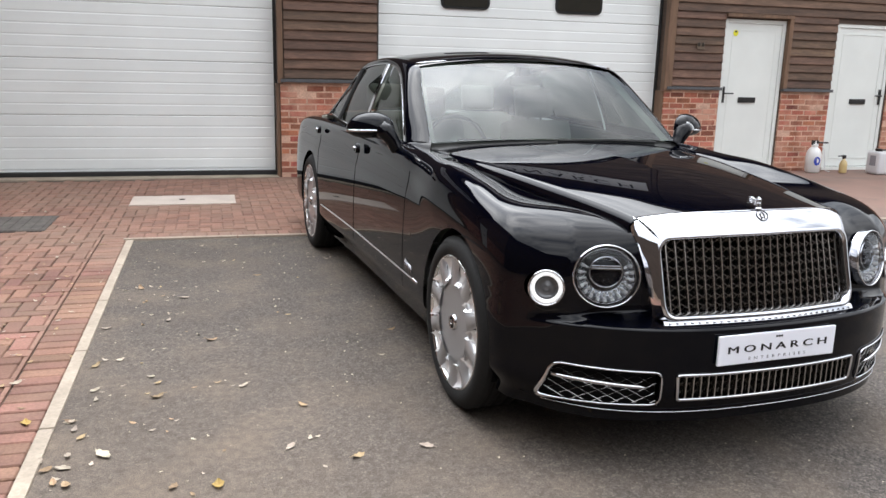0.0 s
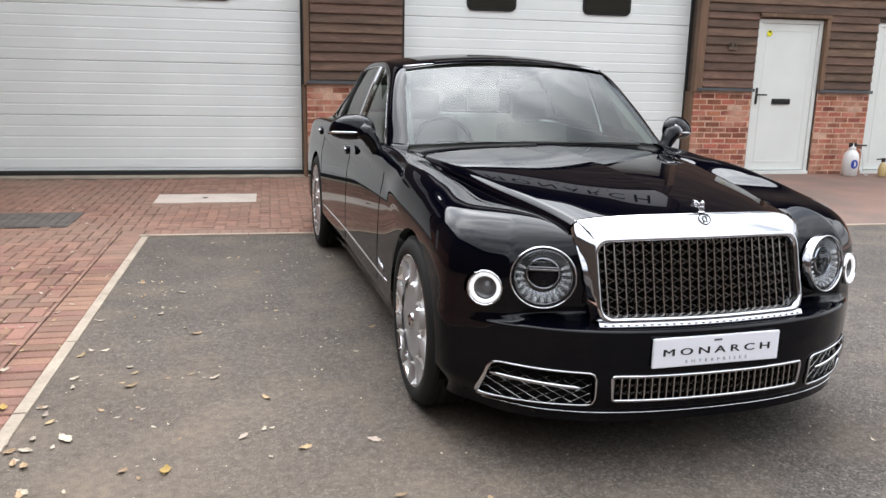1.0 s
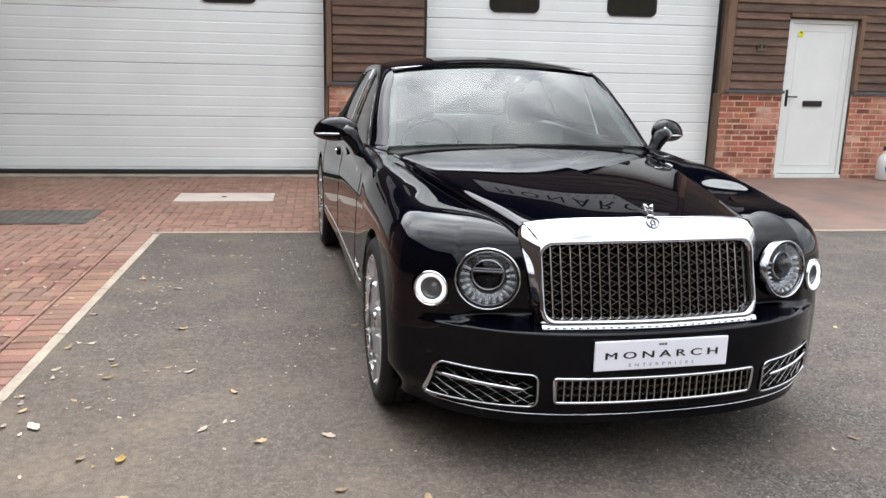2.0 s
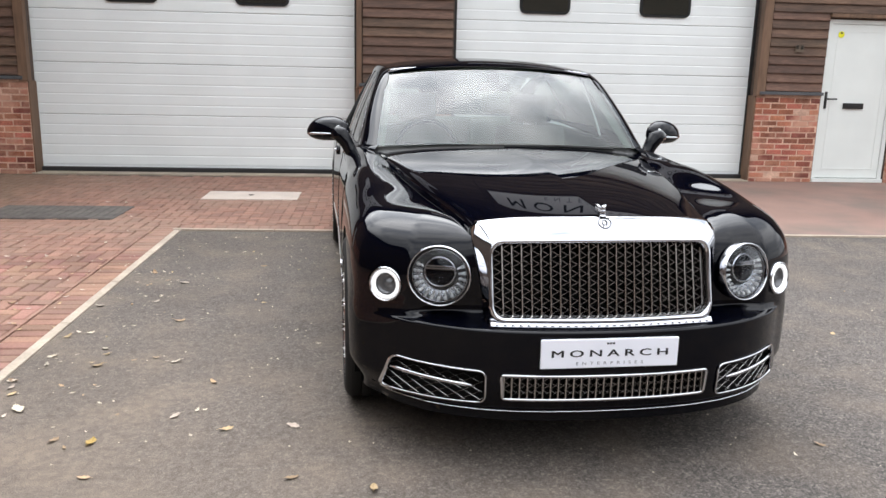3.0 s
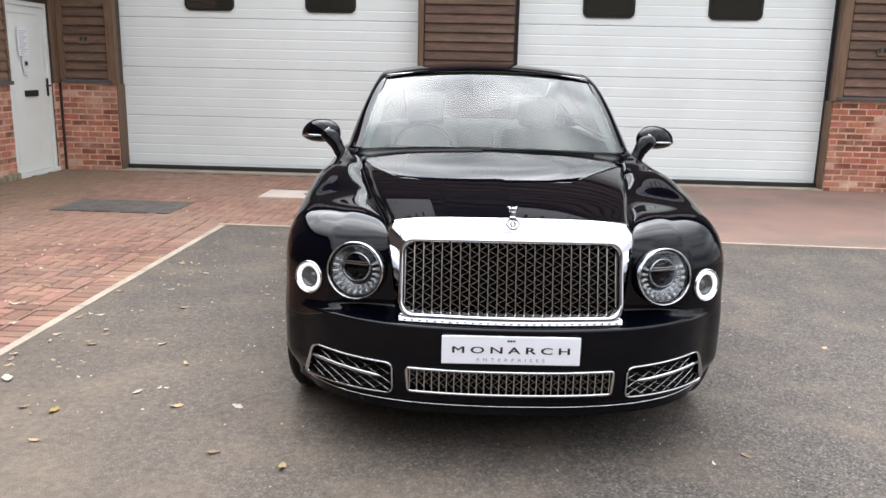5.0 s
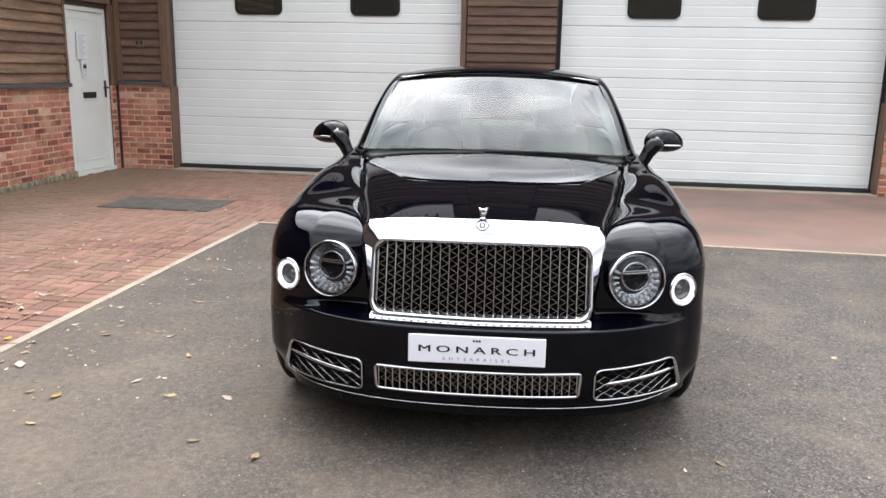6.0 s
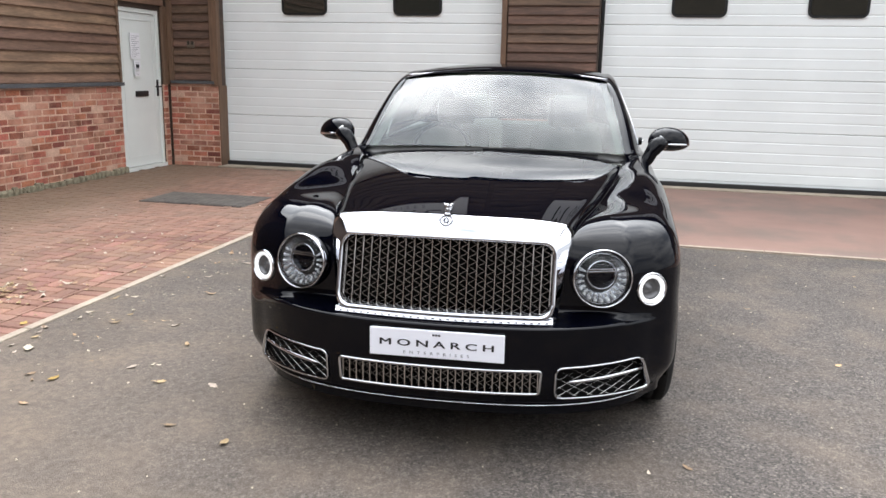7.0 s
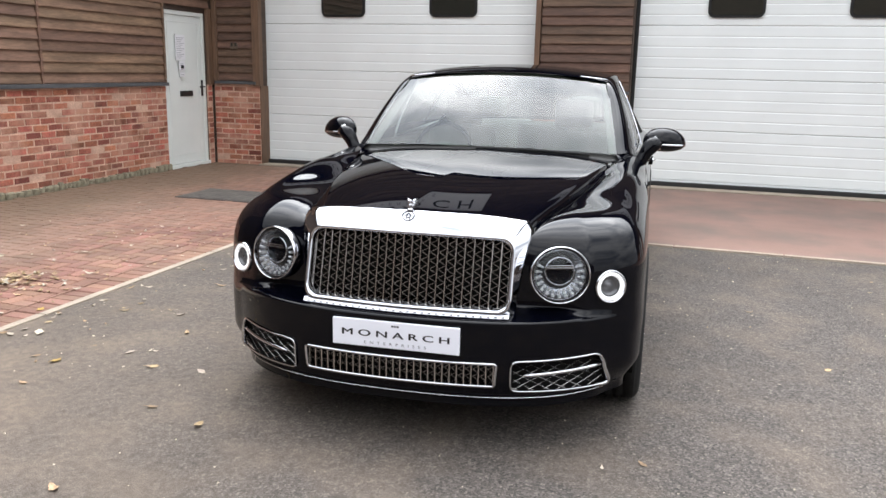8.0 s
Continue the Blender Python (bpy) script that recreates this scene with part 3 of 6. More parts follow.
# roofs and the closing walls
bm = bmesh.new()
sheet(bm, [[(-12, FRONT - 0.75, TOP - 0.05), (16, FRONT - 0.75, TOP - 0.05)], [(-12, FRONT + 4.5, TOP + 2.4), (16, FRONT + 4.5, TOP + 2.4)], [(-12, FRONT + 9, TOP - 0.05), (16, FRONT + 9, TOP - 0.05)]])
sheet(bm, [[(-12, FRONT - 0.75, TOP - 0.2), (16, FRONT - 0.75, TOP - 0.2)], [(-12, FRONT - 0.75, TOP - 0.05), (16, FRONT - 0.75, TOP - 0.05)]])
tagged(part("roof", bm, TILE), "dark tiled pitched roof of the workshop row", "roof", kind="structure")
wall("wall_back", [((-12, FRONT + 8.6, -0.1), (16, FRONT + 8.9, TOP)), ((15.7, FRONT + 0.4, -0.1), (16, FRONT + 8.6, TOP)), ((-12, FRONT + 0.4, -0.1), (-11.7, FRONT + 8.6, TOP))], MORTAR, "plain closing walls of the workshop row")
bm = bmesh.new()
sheet(bm, [[(WING + 0.45, -9.4, TOP - 0.05), (WING + 0.45, FRONT + 1, TOP - 0.05)], [(WING - 3.8, -9.4, TOP + 2.2), (WING - 3.8, FRONT + 1, TOP + 2.2)], [(WING - 8, -9.4, TOP - 0.05), (WING - 8, FRONT + 1, TOP - 0.05)]])
tagged(part("roof", bm, TILE), "dark tiled pitched roof of the side wing", "roof", kind="structure")
# unseen wall and roof, added to keep low south sky out of the car's paint
wall("wall_south", [((-14, -13.4, -0.1), (30, -13.0, 5.6))], DARK_CLAD, "plain brown wall added out of view to block the low south sky")
bm = bmesh.new()
sheet(bm, [[(-15, -12.6, 5.55), (31, -12.6, 5.55)], [(-15, -17.0, 8.6), (31, -17.0, 8.6)], [(-15, -21.5, 5.55), (31, -21.5, 5.55)]])
tagged(part("roof", bm, TILE), "dark tiled roof added out of view across the yard to block low sky", "roof", kind="structure")


# -- garage doors --
def garage_door(x0, x1, windows, label, name):
    z0, rib, zt = 0.085, 0.1365, 3.1
    door = empty(name, pose((x0 + x1) / 2, SHUT, 0), label, "garage door", "garage doors", "structure")
    w = (x1 - x0) / 2
    z = z0
    while z < zt - 0.02:
        n = 5
        bm = bmesh.new()
        prof = [(0.03, z + 0.002)] if z > z0 else [(0.03, z - 0.022), (0.004, z - 0.022)]
        for j in range(n):
            a, b = z + j * rib, z + (j + 1) * rib
            prof += [(0.006 if j == 0 else 0.0035, a + 0.003), (0.0, a + 0.014), (0.0, b - 0.012), (0.0035, b - 0.002)]
        z += n * rib
        prof += [(0.03, z - 0.001)]
        sheet(bm, [[(x, y, zz) for y, zz in prof] for x in (-w, w)])
        part("panel", bm, STEEL_DOOR, door)
    part("bottom_seal", slab((-w, -0.062, 0.006), (w, 0.03, z0 - 0.024), 0.008), SEAL, door)
    part("backing", slab((-w - 0.1, 0.05, 0.0), (w + 0.1, 0.07, zt)), DARK, door)
    for s in (-1, 1):
        part("side_seal", slab((s * w - 0.02, -0.03, 0.006), (s * w + 0.02, 0.02, zt)), SEAL, door)
    for a, b in windows:
        cx, hw, zc, hh = (a + b) / 2 - (x0 + x1) / 2, (b - a) / 2, 2.415, 0.18
        for nm, gr, y, mat in (("window_frame", 0.0, -0.022, DARK), ("pane", -0.035, -0.026, PANE)):
            bm = bmesh.new()
            pts = []
            for cxs, czs, a0 in ((1, 1, 0), (-1, 1, 90), (-1, -1, 180), (1, -1, 270)):
                for i in range(7):
                    an = radians(a0 + i * 15)
                    r = 0.085 + gr
                    pts.append((cx + cxs * (hw - 0.085) + r * math.cos(an), zc + czs * (hh - 0.085) + r * math.sin(an)))
            f = [bm.verts.new((px, y, pz)) for px, pz in pts]
            bk = [bm.verts.new((px, 0.004, pz)) for px, pz in pts]
            bm.faces.new(f)
            for i in range(len(f)):
                j = (i + 1) % len(f)
                bm.faces.new((f[i], bk[i], bk[j], f[j]))
            bmesh.ops.recalc_face_normals(bm, faces=bm.faces)
            part(nm, bm, mat, door)
    return door


PANE = material("dark_window_glass", (0.014, 0.016, 0.013), 0.02, coat=1.0, spec=0.8)
garage_door(-3.37, 0.905, ((-2.39, -1.69), (-0.69, 0.02)), "white ribbed sectional garage door with two dark windows", "door_1")
garage_door(2.25, 6.49, ((3.13, 3.83), (4.81, 5.53)), "white ribbed sectional garage door, closed, beside timber cladding", "door_2")
for a, b in ((-3.37, 0.91), (2.24, 6.49)):
    tagged(part("trim", slab((a, FRONT - 0.035, -0.05), (b, SHUT + 0.06, 0.006), 0.003), EDGING), "concrete threshold strip under the garage door", "threshold", kind="structure")


# -- white service doors --
def white_door(name, m, width, label, handle_side, handle_sign):
    """Faces local -y; its foot is the origin's left corner."""
    d = empty(name, m, label, "door", "white service doors", "structure")
    H = 2.21
    for lo, hi in (((0, -0.01, -0.055), (0.06, 0.07, H)), ((width - 0.06, -0.01, -0.055), (width, 0.07, H)), ((0.06, -0.01, H - 0.06), (width - 0.06, 0.07, H))):
        part("frame", slab(lo, hi, 0.006), UPVC, d)
    part("threshold", slab((0.0, -0.05, -0.09), (width, 0.07, -0.013), 0.006), UPVC, d)
    leaf = part("leaf", slab((0.063, 0.008, -0.003), (width - 0.063, 0.05, H - 0.063), 0.005), UPVC, d)
    lo, hi = 0.15, width - 0.15
    for a, b in (((lo, 0.002, 0.12), (hi, 0.012, 0.135)), ((lo, 0.002, H - 0.165), (hi, 0.012, H - 0.15)), ((lo, 0.002, 0.135), (lo + 0.015, 0.012, H - 0.165)), ((hi - 0.015, 0.002, 0.135), (hi, 0.012, H - 0.165))):
        part("moulding", slab(a, b, 0.003), UPVC, leaf)
    c = width / 2 - 0.03 * handle_sign
    bm = slab((c - 0.15, -0.012, 0.985), (c + 0.15, 0.012, 1.065), 0.006)
    box(bm, (c - 0.125, -0.018, 1.005), (c + 0.125, -0.008, 1.045), 0.004)
    part("letterbox", bm, IRON, leaf, "black letterbox")
    hx = 0.085 if handle_side < 0 else width - 0.085
    bm = slab((hx - 0.018, -0.008, 0.98), (hx + 0.018, 0.012, 1.22), 0.006)
    tube(bm, [(hx, -0.008, 1.12), (hx, -0.05, 1.12), (hx + 0.02 * handle_sign, -0.058, 1.12), (hx + 0.135 * handle_sign, -0.058, 1.12)], 0.011, 8)
    part("handle", bm, IRON, leaf, "black lever handle on a long plate")
    return d


white_door("door_3", pose(7.46, FRONT + 0.06, 0.055), 1.07, "white panelled service door with black letterbox and lever", -1, 1)
white_door("door_4", pose(9.46, FRONT + 0.06, 0.055), 1.07, "white panelled service door behind garden sprayers", 1, -1)
white_door("door_5", pose(WING - 0.06, 9.53, 0.05, 0, 0, 90), 1.045, "white service door with paper notices taped on", 1, -1)

# -- block pavers --
PAV_L, PAV_W = 0.2, 0.1
PAVER_ME = piece_mesh("paver", (0.004, 0.004, -0.05), (PAV_L - 0.004, PAV_W - 0.004, 0.0), 0.006, PAVER)
rest_verts, rest_faces = [], []
src_v = [v.co.copy() for v in PAVER_ME.vertices]
src_f = [tuple(p.vertices) for p in PAVER_ME.polygons]


def lay(x, y, turned, near, parent, rng):
    """One paver with its corner at (x, y)."""
    z = rise(x + 0.1, y + 0.05) + rng.uniform(-0.0025, 0.0025)
    m = pose(x + PAV_W if turned else x, y, z, rng.uniform(-0.35, 0.35), rng.uniform(-0.35, 0.35), 90 if turned else 0)
    if near:
        ob = new("paver", PAVER_ME)
        ob.parent = parent
        ob.matrix_basis = m
        return
    k = len(rest_verts)
    rest_verts.extend(m @ v for v in src_v)
    rest_faces.extend(tuple(i + k for i in f) for f in src_f)


def blocked(x, y):
    return -2.62 < x < -1.31 and 7.40 < y < 8.18 or -0.78 < x < 0.31 and 8.63 < y < 9.25


rng = random.Random(5)
# soldier course along the edging, then right-angled herringbone
for k in range(66):
    y = 0.6 + k * PAV_W
    lay(-0.632 - PAV_L, y, False, 2.4 < y < 6.0, pave, rng)
for k in range(30):       # and one along the bay's end
    x = -0.60 + k * PAV_W
    lay(x, bay_end(x) + 0.034, True, False, pave, rng)
X0, Y0 = -4.16, 0.6
NX, NY = 340, 101
for j in range(NY):
    for i in range(NX):
        s = (i - j) % 4
        if s not in (0, 3):
            continue
        x, y, turned = X0 + i * PAV_W, Y0 + j * PAV_W, s == 3
        cx, cy = x + (0.05 if turned else 0.1), y + (0.1 if turned else 0.05)
        stop = -0.632 - PAV_L - 0.003
        right = x + (PAV_W if turned else PAV_L)
        apron = cy > bay_end(cx) + 0.27 and cx > -0.632 - PAV_L - 0.04 and right < APRON_X + 0.02
        left = not apron and x < stop - 0.02 and cx > WING + 0.05
        if left and right > stop:       # cut to fit the course along the edging
            z, k = rise(cx, cy) + rng.uniform(-0.002, 0.002), len(rest_verts)
            y1 = y + (PAV_L if turned else PAV_W) - 0.003
            rest_verts.extend(Vector(p) for p in ((x + 0.003, y + 0.003, z), (stop, y + 0.003, z), (stop, y1, z), (x + 0.003, y1, z), (x + 0.003, y + 0.003, z - 0.05), (stop, y + 0.003, z - 0.05), (stop, y1, z - 0.05), (x + 0.003, y1, z - 0.05)))
            rest_faces.extend(tuple(i2 + k for i2 in f) for f in ((0, 1, 2, 3), (0, 4, 5, 1), (1, 5, 6, 2), (2, 6, 7, 3), (3, 7, 4, 0)))
            continue
        if not (left or apron) or cy > FRONT - 0.15 or blocked(cx, cy):
            continue
        near = left and -1.95 < cx and 2.6 < cy < 5.9
        lay(x, y, turned, near, pave, rng)
me = bpy.data.meshes.new("paver_field")
me.from_pydata([tuple(v) for v in rest_verts], [], rest_faces)
PAVER_REST = material("red_block_paver_field", (0.2248, 0.1203, 0.0861), 0.85, grain=0.2, scale=70, bump=0.3, blotch=0.18, blotch_scale=5)
nn, ll = PAVER_REST.node_tree.nodes, PAVER_REST.node_tree.links
geo = nn.new("ShaderNodeNewGeometry")
rg = nn.new("ShaderNodeMapRange")
rg.inputs["To Min"].default_value, rg.inputs["To Max"].default_value = 0.82, 1.18
sc = nn.new("ShaderNodeVectorMath")
sc.operation = "SCALE"
bsdf = nn["Principled BSDF"]
prev = bsdf.inputs["Base Color"].links[0].from_socket
ll.new(geo.outputs["Random Per Island"], rg.inputs["Value"])
ll.new(prev, sc.inputs[0])
ll.new(rg.outputs[0], sc.inputs["Scale"])
ll.new(sc.outputs[0], bsdf.inputs["Base Color"])
me.materials.append(PAVER_REST)
smear(PAVER_REST, (0.235, 0.170, 0.125), 0.55, 0.44, 0.66, 0.62)
smear(PAVER, (0.235, 0.170, 0.125), 0.55, 0.46, 0.68, 0.5)
silted(PAVER_REST, (0.150, 0.104, 0.066), -1.9, -3.7, 0.8)
silted(JOINT, (0.130, 0.092, 0.060), -1.9, -3.7, 0.85)
field = new("paver_field", me)
field.parent = pave
tagged(field, "red block pavers further off", kind="stuff")
tagged(part("service_cover", slab((-0.762, 8.655, -0.03), (0.297, 9.23, 0.006), 0.004), COVER), "pale concrete service cover plank let into the pavers", "cover")
bm = bmesh.new()
lathe(bm, [(0.03, 0.0), (0.03, 0.003), (0.0, 0.003)], 16, pose(-0.25, 8.95, 0.0063))
sc_ob = bpy.data.objects["service_cover"]
part("finger_hole", bm, VOID, sc_ob)
for a, b, c, d in ((-2.76, 7.27, -1.17, 8.31), (-0.90, 8.51, 0.43, 9.37)):     # cut pieces round the covers
    part("cut_paver", ground_mesh(a, c, b, d, 0.1, -0.0055), PAVER_REST, pave)
man = empty("manhole_cover", pose(-1.965, 7.79, 0.000), "dark cast-iron inspection cover with ribbed plates in the paving", "manhole cover")
bm = slab((-0.635, -0.36, -0.04), (0.635, 0.36, 0.006), 0.003)
part("rim", bm, CAST, man)
for k in range(14):
    bm = slab((-0.605 + k * 0.0865, -0.33, 0.006), (-0.605 + k * 0.0865 + 0.079, 0.33, 0.010), 0.003)
    part("plate", bm, CAST, man)
# ---- the car: local x across, y from the nose backwards, z up ----
from mathutils.bvhtree import BVHTree

car = empty("car", pose(2.032, 2.3697, 0, 0, 0, 3.35), "glossy black luxury saloon with chrome mesh grille, parked on asphalt", "car")
HUB_F, HUB_R, WHEEL_R, ARCH_R = 0.872, 4.150, 0.374, 0.397
XC, YC, YEND = 0.90, 0.3713, 5.46


def nose(x):
    """Plan of the bumper."""
    return 0.1675 * x * x + 0.397 * x ** 4 - 0.026 * smooth01(0.81, 0.92, x)


def smax(a, b, k):
    h = max(0.0, min(1.0, 0.5 + (a - b) / (2 * k)))
    return b * (1 - h) + a * h + k * h * (1 - h)


def flank(y):
    """Half width of the body along its length."""
    w = 0.952 + 0.026 * smooth01(2.6, 4.1, y) - 0.052 * math.exp(-(y - YC) / 0.070)
    return w - 0.20 * smooth01(4.4, 5.7, y) ** 2


def crown(y):
    """Height of the wing and shoulder line."""
    return table([(0.37, 0.908), (0.48, 0.918), (0.6, 0.930), (0.75, 0.946), (0.9, 0.962), (1.3, 1.004), (1.8, 1.036), (2.4, 1.040), (3.2, 1.038), (4.0, 1.035), (4.6, 1.02), (5.46, 0.97)], y)


def crown_front(x):
    return table([(0.0, 0.862), (0.42, 0.855), (0.47, 0.880), (0.50, 0.896), (0.58, 0.906), (0.68, 0.913), (0.78, 0.912), (0.90, 0.908)], x)


NA, NB, NZ = 70, 230, 84
EDGE_COL = 38
BOTTOM = 0.205


def outline():
    """Plan points and outward normals, from the nose's middle round the corner to the tail."""
    pts = []
    for i in range(NA + 1):
        x = XC * i / NA
        pts.append((x, nose(x)))
    for j in range(1, NB + 1):
        y = YC + (YEND - YC) * (j / NB) ** 1.12
        pts.append((flank(y), y))
    res = []
    for i, (x, y) in enumerate(pts):
        if i == 0:
            n = (0.0, -1.0)
        else:
            a, b = pts[max(0, i - 2)], pts[min(len(pts) - 1, i + 2)]
            dx, dy = b[0] - a[0], b[1] - a[1]
            ln = math.hypot(dx, dy)
            n = (dy / ln, -dx / ln)
        res.append((x, y, *n))
    return res


LINE = outline()


def section_inset(i, z, top):
    """How far the skin lies inside the plan line at a height."""
    x, y, _, _ = LINE[i]
    front = i <= NA
    chin = (0.018 + 0.030 * smooth01(0.62, 0.90, x)) * smooth01(0.34, 0.215, z)
    side = 0.055 * smooth01(0.36, 0.20, z)
    mixn = smooth01(NA, NA + 25, i)
    low = chin * (1 - mixn) + side * mixn
    # the lamp corner stands a little inside the bumper's
    low += 0.004 * smooth01(0.50, 0.60, z) * smooth01(0.70, 0.86, x) * smooth01(NA + 60, NA + 15, i)
    bulge = 0.012 * ((z - 0.50) / 0.3) ** 2 if z > 0.5 else 0.006 * ((0.5 - z) / 0.25) ** 2
    d = table([(0, 0.06), (NA - 40, 0.08), (NA - 34, 0.17), (NA - 20, 0.20), (NA, 0.20), (NA + 14, 0.165), (NA + 40, 0.125), (NA + 75, 0.10), (NA + 100, 0.085), (NA + NB, 0.12)], i)
    h = table([(0, 0.035), (NA - 40, 0.05), (NA - 34, 0.10), (NA - 20, 0.125), (NA, 0.135), (NA + 14, 0.14), (NA + 40, 0.13), (NA + 75, 0.10), (NA + 100, 0.07), (NA + NB, 0.1)], i)
    t = 0.988 * max(0.0, (z - (top - h)) / h)
    roll = d * (1 - math.sqrt(max(0.0, 1 - t * t)))
    # swage line along the side
    if not front:
        k = smooth01(NA + 5, NA + 60, i)
        bulge += k * 0.010 * smooth01(0.80, 0.90, z) * (1 - smooth01(0.93, 1.0, z))
    return low + bulge + roll


def ledge_z(x):
    """Height of the bumper's upper edge."""
    return 0.566 - 0.010 * smooth01(0.60, 0.85, x)


def ledge(x, z):
    """The lamp panel stands back from the bumper above its ledge."""
    inner = 0.130 + 0.150 * x + 0.11 * smooth01(0.425, 0.395, x)
    panel = smax(inner, 0.290 + 0.62 * (x - 0.806), 0.006)
    deep = max(0.0, smax(nose(x), panel, 0.010) - nose(x)) * smooth01(XC, 0.82, x)
    return deep * table([(-0.008, 0.0), (-0.003, 0.50), (0.012, 0.82), (0.020, 0.96), (0.042, 1.0)], z - ledge_z(x))


def levels(top):
    zs = []
    for k in range(NZ + 1):
        t = k / NZ
        zs.append(t)
    # denser round the ledge and at the crown
    out = []
    for t in zs:
        if t < 0.36:
            z = BOTTOM + (0.535 - BOTTOM) * t / 0.36
        elif t < 0.66:
            z = 0.535 + (0.64 - 0.535) * (t - 0.36) / 0.30
        else:
            u = (t - 0.66) / 0.34
            z = 0.64 + (top - 0.64) * math.sin(u * math.pi / 2)
        out.append(z)
    return out


def band():
    rows = []
    for i, (x, y, nx, ny) in enumerate(LINE):
        top = crown_front(x) if i <= NA else crown(y)
        col = []
        for z in levels(top):
            o = section_inset(i, z, top)
            lean = 0.2 + 0.8 * smooth01(0.74, 0.90, x)      # the front rolls straight back, the corner outwards
            px, py = x - nx * o * lean, y - ny * o
            if i <= NA:
                py += ledge(x, z)
            col.append((max(px, 0.0) if i else 0.0, py, z))
        rows.append(col)
    return rows


BAND = band()


def hood_edge(y):
    """Half width of the bonnet along its length."""
    return table([(0.2, 0.47), (0.35, 0.485), (0.8, 0.575), (1.3, 0.665), (1.75, 0.735)], y)


def hood_z(x, y):
    c = table([(0.1, 0.9365), (0.2, 0.950), (0.3, 0.962), (0.4, 0.9732), (0.5, 0.984), (0.6, 0.9938), (0.72, 1.0045), (0.85, 1.0155), (0.98, 1.0258), (1.1, 1.0346), (1.2, 1.0412), (1.3, 1.0469), (1.45, 1.0535), (1.65, 1.059), (1.8, 1.060)], y)
    e = hood_edge(y)
    u = min(1.3, abs(x) / e)
    return c + 0.004 - 0.016 * u - 0.006 * u ** 2 - 0.028 * u ** 4 - 30 * max(0.0, abs(x) - e + 0.012) ** 2


def crest_y(x):
    """Plan of the bonnet's leading edge, where it meets the radiator shell."""
    return 0.180 + 0.106 * min(1.2, abs(x) / 0.483) ** 1.7


def top_z(x, y, rim_x, rim_z):
    """Bonnet, its gutter, and the wing between it and the rim."""
    if y < 1.95:
        e = hood_edge(y)
        dip = 0.034 - 0.022 * smooth01(0.9, 1.6, y)
        wing_z = rim_z - dip * max(0.0, min(1.3, (e + 0.19 - x) / 0.19)) ** 2
        z = smax(hood_z(x, y), wing_z, 0.003)
        gutter = -0.006 * math.exp(-((x - e - 0.014) / 0.010) ** 2)
        fade = smooth01(1.95, 1.80, y)
        return (z + gutter) * fade + rim_z * (1 - fade)
    boot = 0.03 * smooth01(4.4, 4.7, y) * (1 - (x / max(rim_x, 0.01)) ** 2)
    return rim_z + boot


WING_A, WING_B, WING_K = 36, NA + 65, 54      # columns and level where the front wing begins and ends


def gutter_z(y):
    """Height of the wing's inner edge along the bonnet."""
    return table([(0.27, 0.866), (0.40, 0.887), (0.60, 0.903), (0.85, 0.920), (1.2, 0.953), (1.66, 1.002)], y)


def wing_profile(i):
    """A column of the front wing from the lamp panel or flank over its crest down to the bonnet's gutter."""
    S = Vector(BAND[i][WING_K])
    gy_ = table([(36, 0.30), (47, 0.52), (57, 0.70), (70, 0.88), (95, 1.12), (110, 1.30), (135, 1.655)], i)
    G = Vector((hood_edge(gy_) + 0.016, gy_, gutter_z(gy_)))
    D = Vector((G.x - S.x, G.y - S.y, 0))
    zc = table([(36, 0.872), (42, 0.898), (47, 0.912), (57, 0.927), (70, 0.933), (80, 0.944), (95, 0.977), (110, 1.006), (135, 1.032)], i)
    part_c = table([(36, 0.95), (47, 0.74), (57, 0.60), (70, 0.50), (95, 0.48), (135, 0.53)], i)
    q = table([(36, 4.5), (47, 3.4), (70, 3.4), (95, 3.8), (135, 6.0)], i)
    pts = []
    for k in range(31):
        a = math.pi / 2 * k / 30
        h = part_c * (1 - math.cos(a))
        z = S.z + (zc - S.z) * math.sin(a) ** (2 / q) if k else S.z
        # even steps up the panel, fine ones round the shoulder
        z0 = S.z + (zc - S.z) * (k / 30)
        if k < 12:
            z = z0
            h = part_c * (1 - math.sqrt(max(0.0, 1 - ((z - S.z) / (zc - S.z)) ** q)))
        else:
            b = (k - 12) / 18
            z_s = (12 / 30) ** q
            h0 = 1 - math.sqrt(1 - z_s)
            h1 = h0 + (1 - h0) * b ** 1.5
            h = part_c * h1
            z = S.z + (zc - S.z) * (1 - (1 - h1) ** 2) ** (1 / q)
        pts.append(S + D * h + Vector((0, 0, z - S.z)))
    for k in range(1, 13):
        u = k / 12
        h = part_c + (1 - part_c) * u
        pts.append(Vector((S.x + D.x * h, S.y + D.y * h, zc - (zc - G.z) * u * u)))
    # runs into the body's own section at the door
    w = smooth01(WING_B - 22, WING_B, i)
    if w > 0:
        rx, ry, rz = BAND[i][NZ]
        old = [Vector(BAND[i][k]) for k in range(WING_K, NZ + 1)]
        e = hood_edge(ry) + 0.016
        for k in range(1, 13):
            x = rx + (e - rx) * k / 12
            old.append(Vector((x, ry, top_z(x, ry, rx, rz))))
        pts = [a.lerp(b, w) for a, b in zip(pts, old)]
    return pts


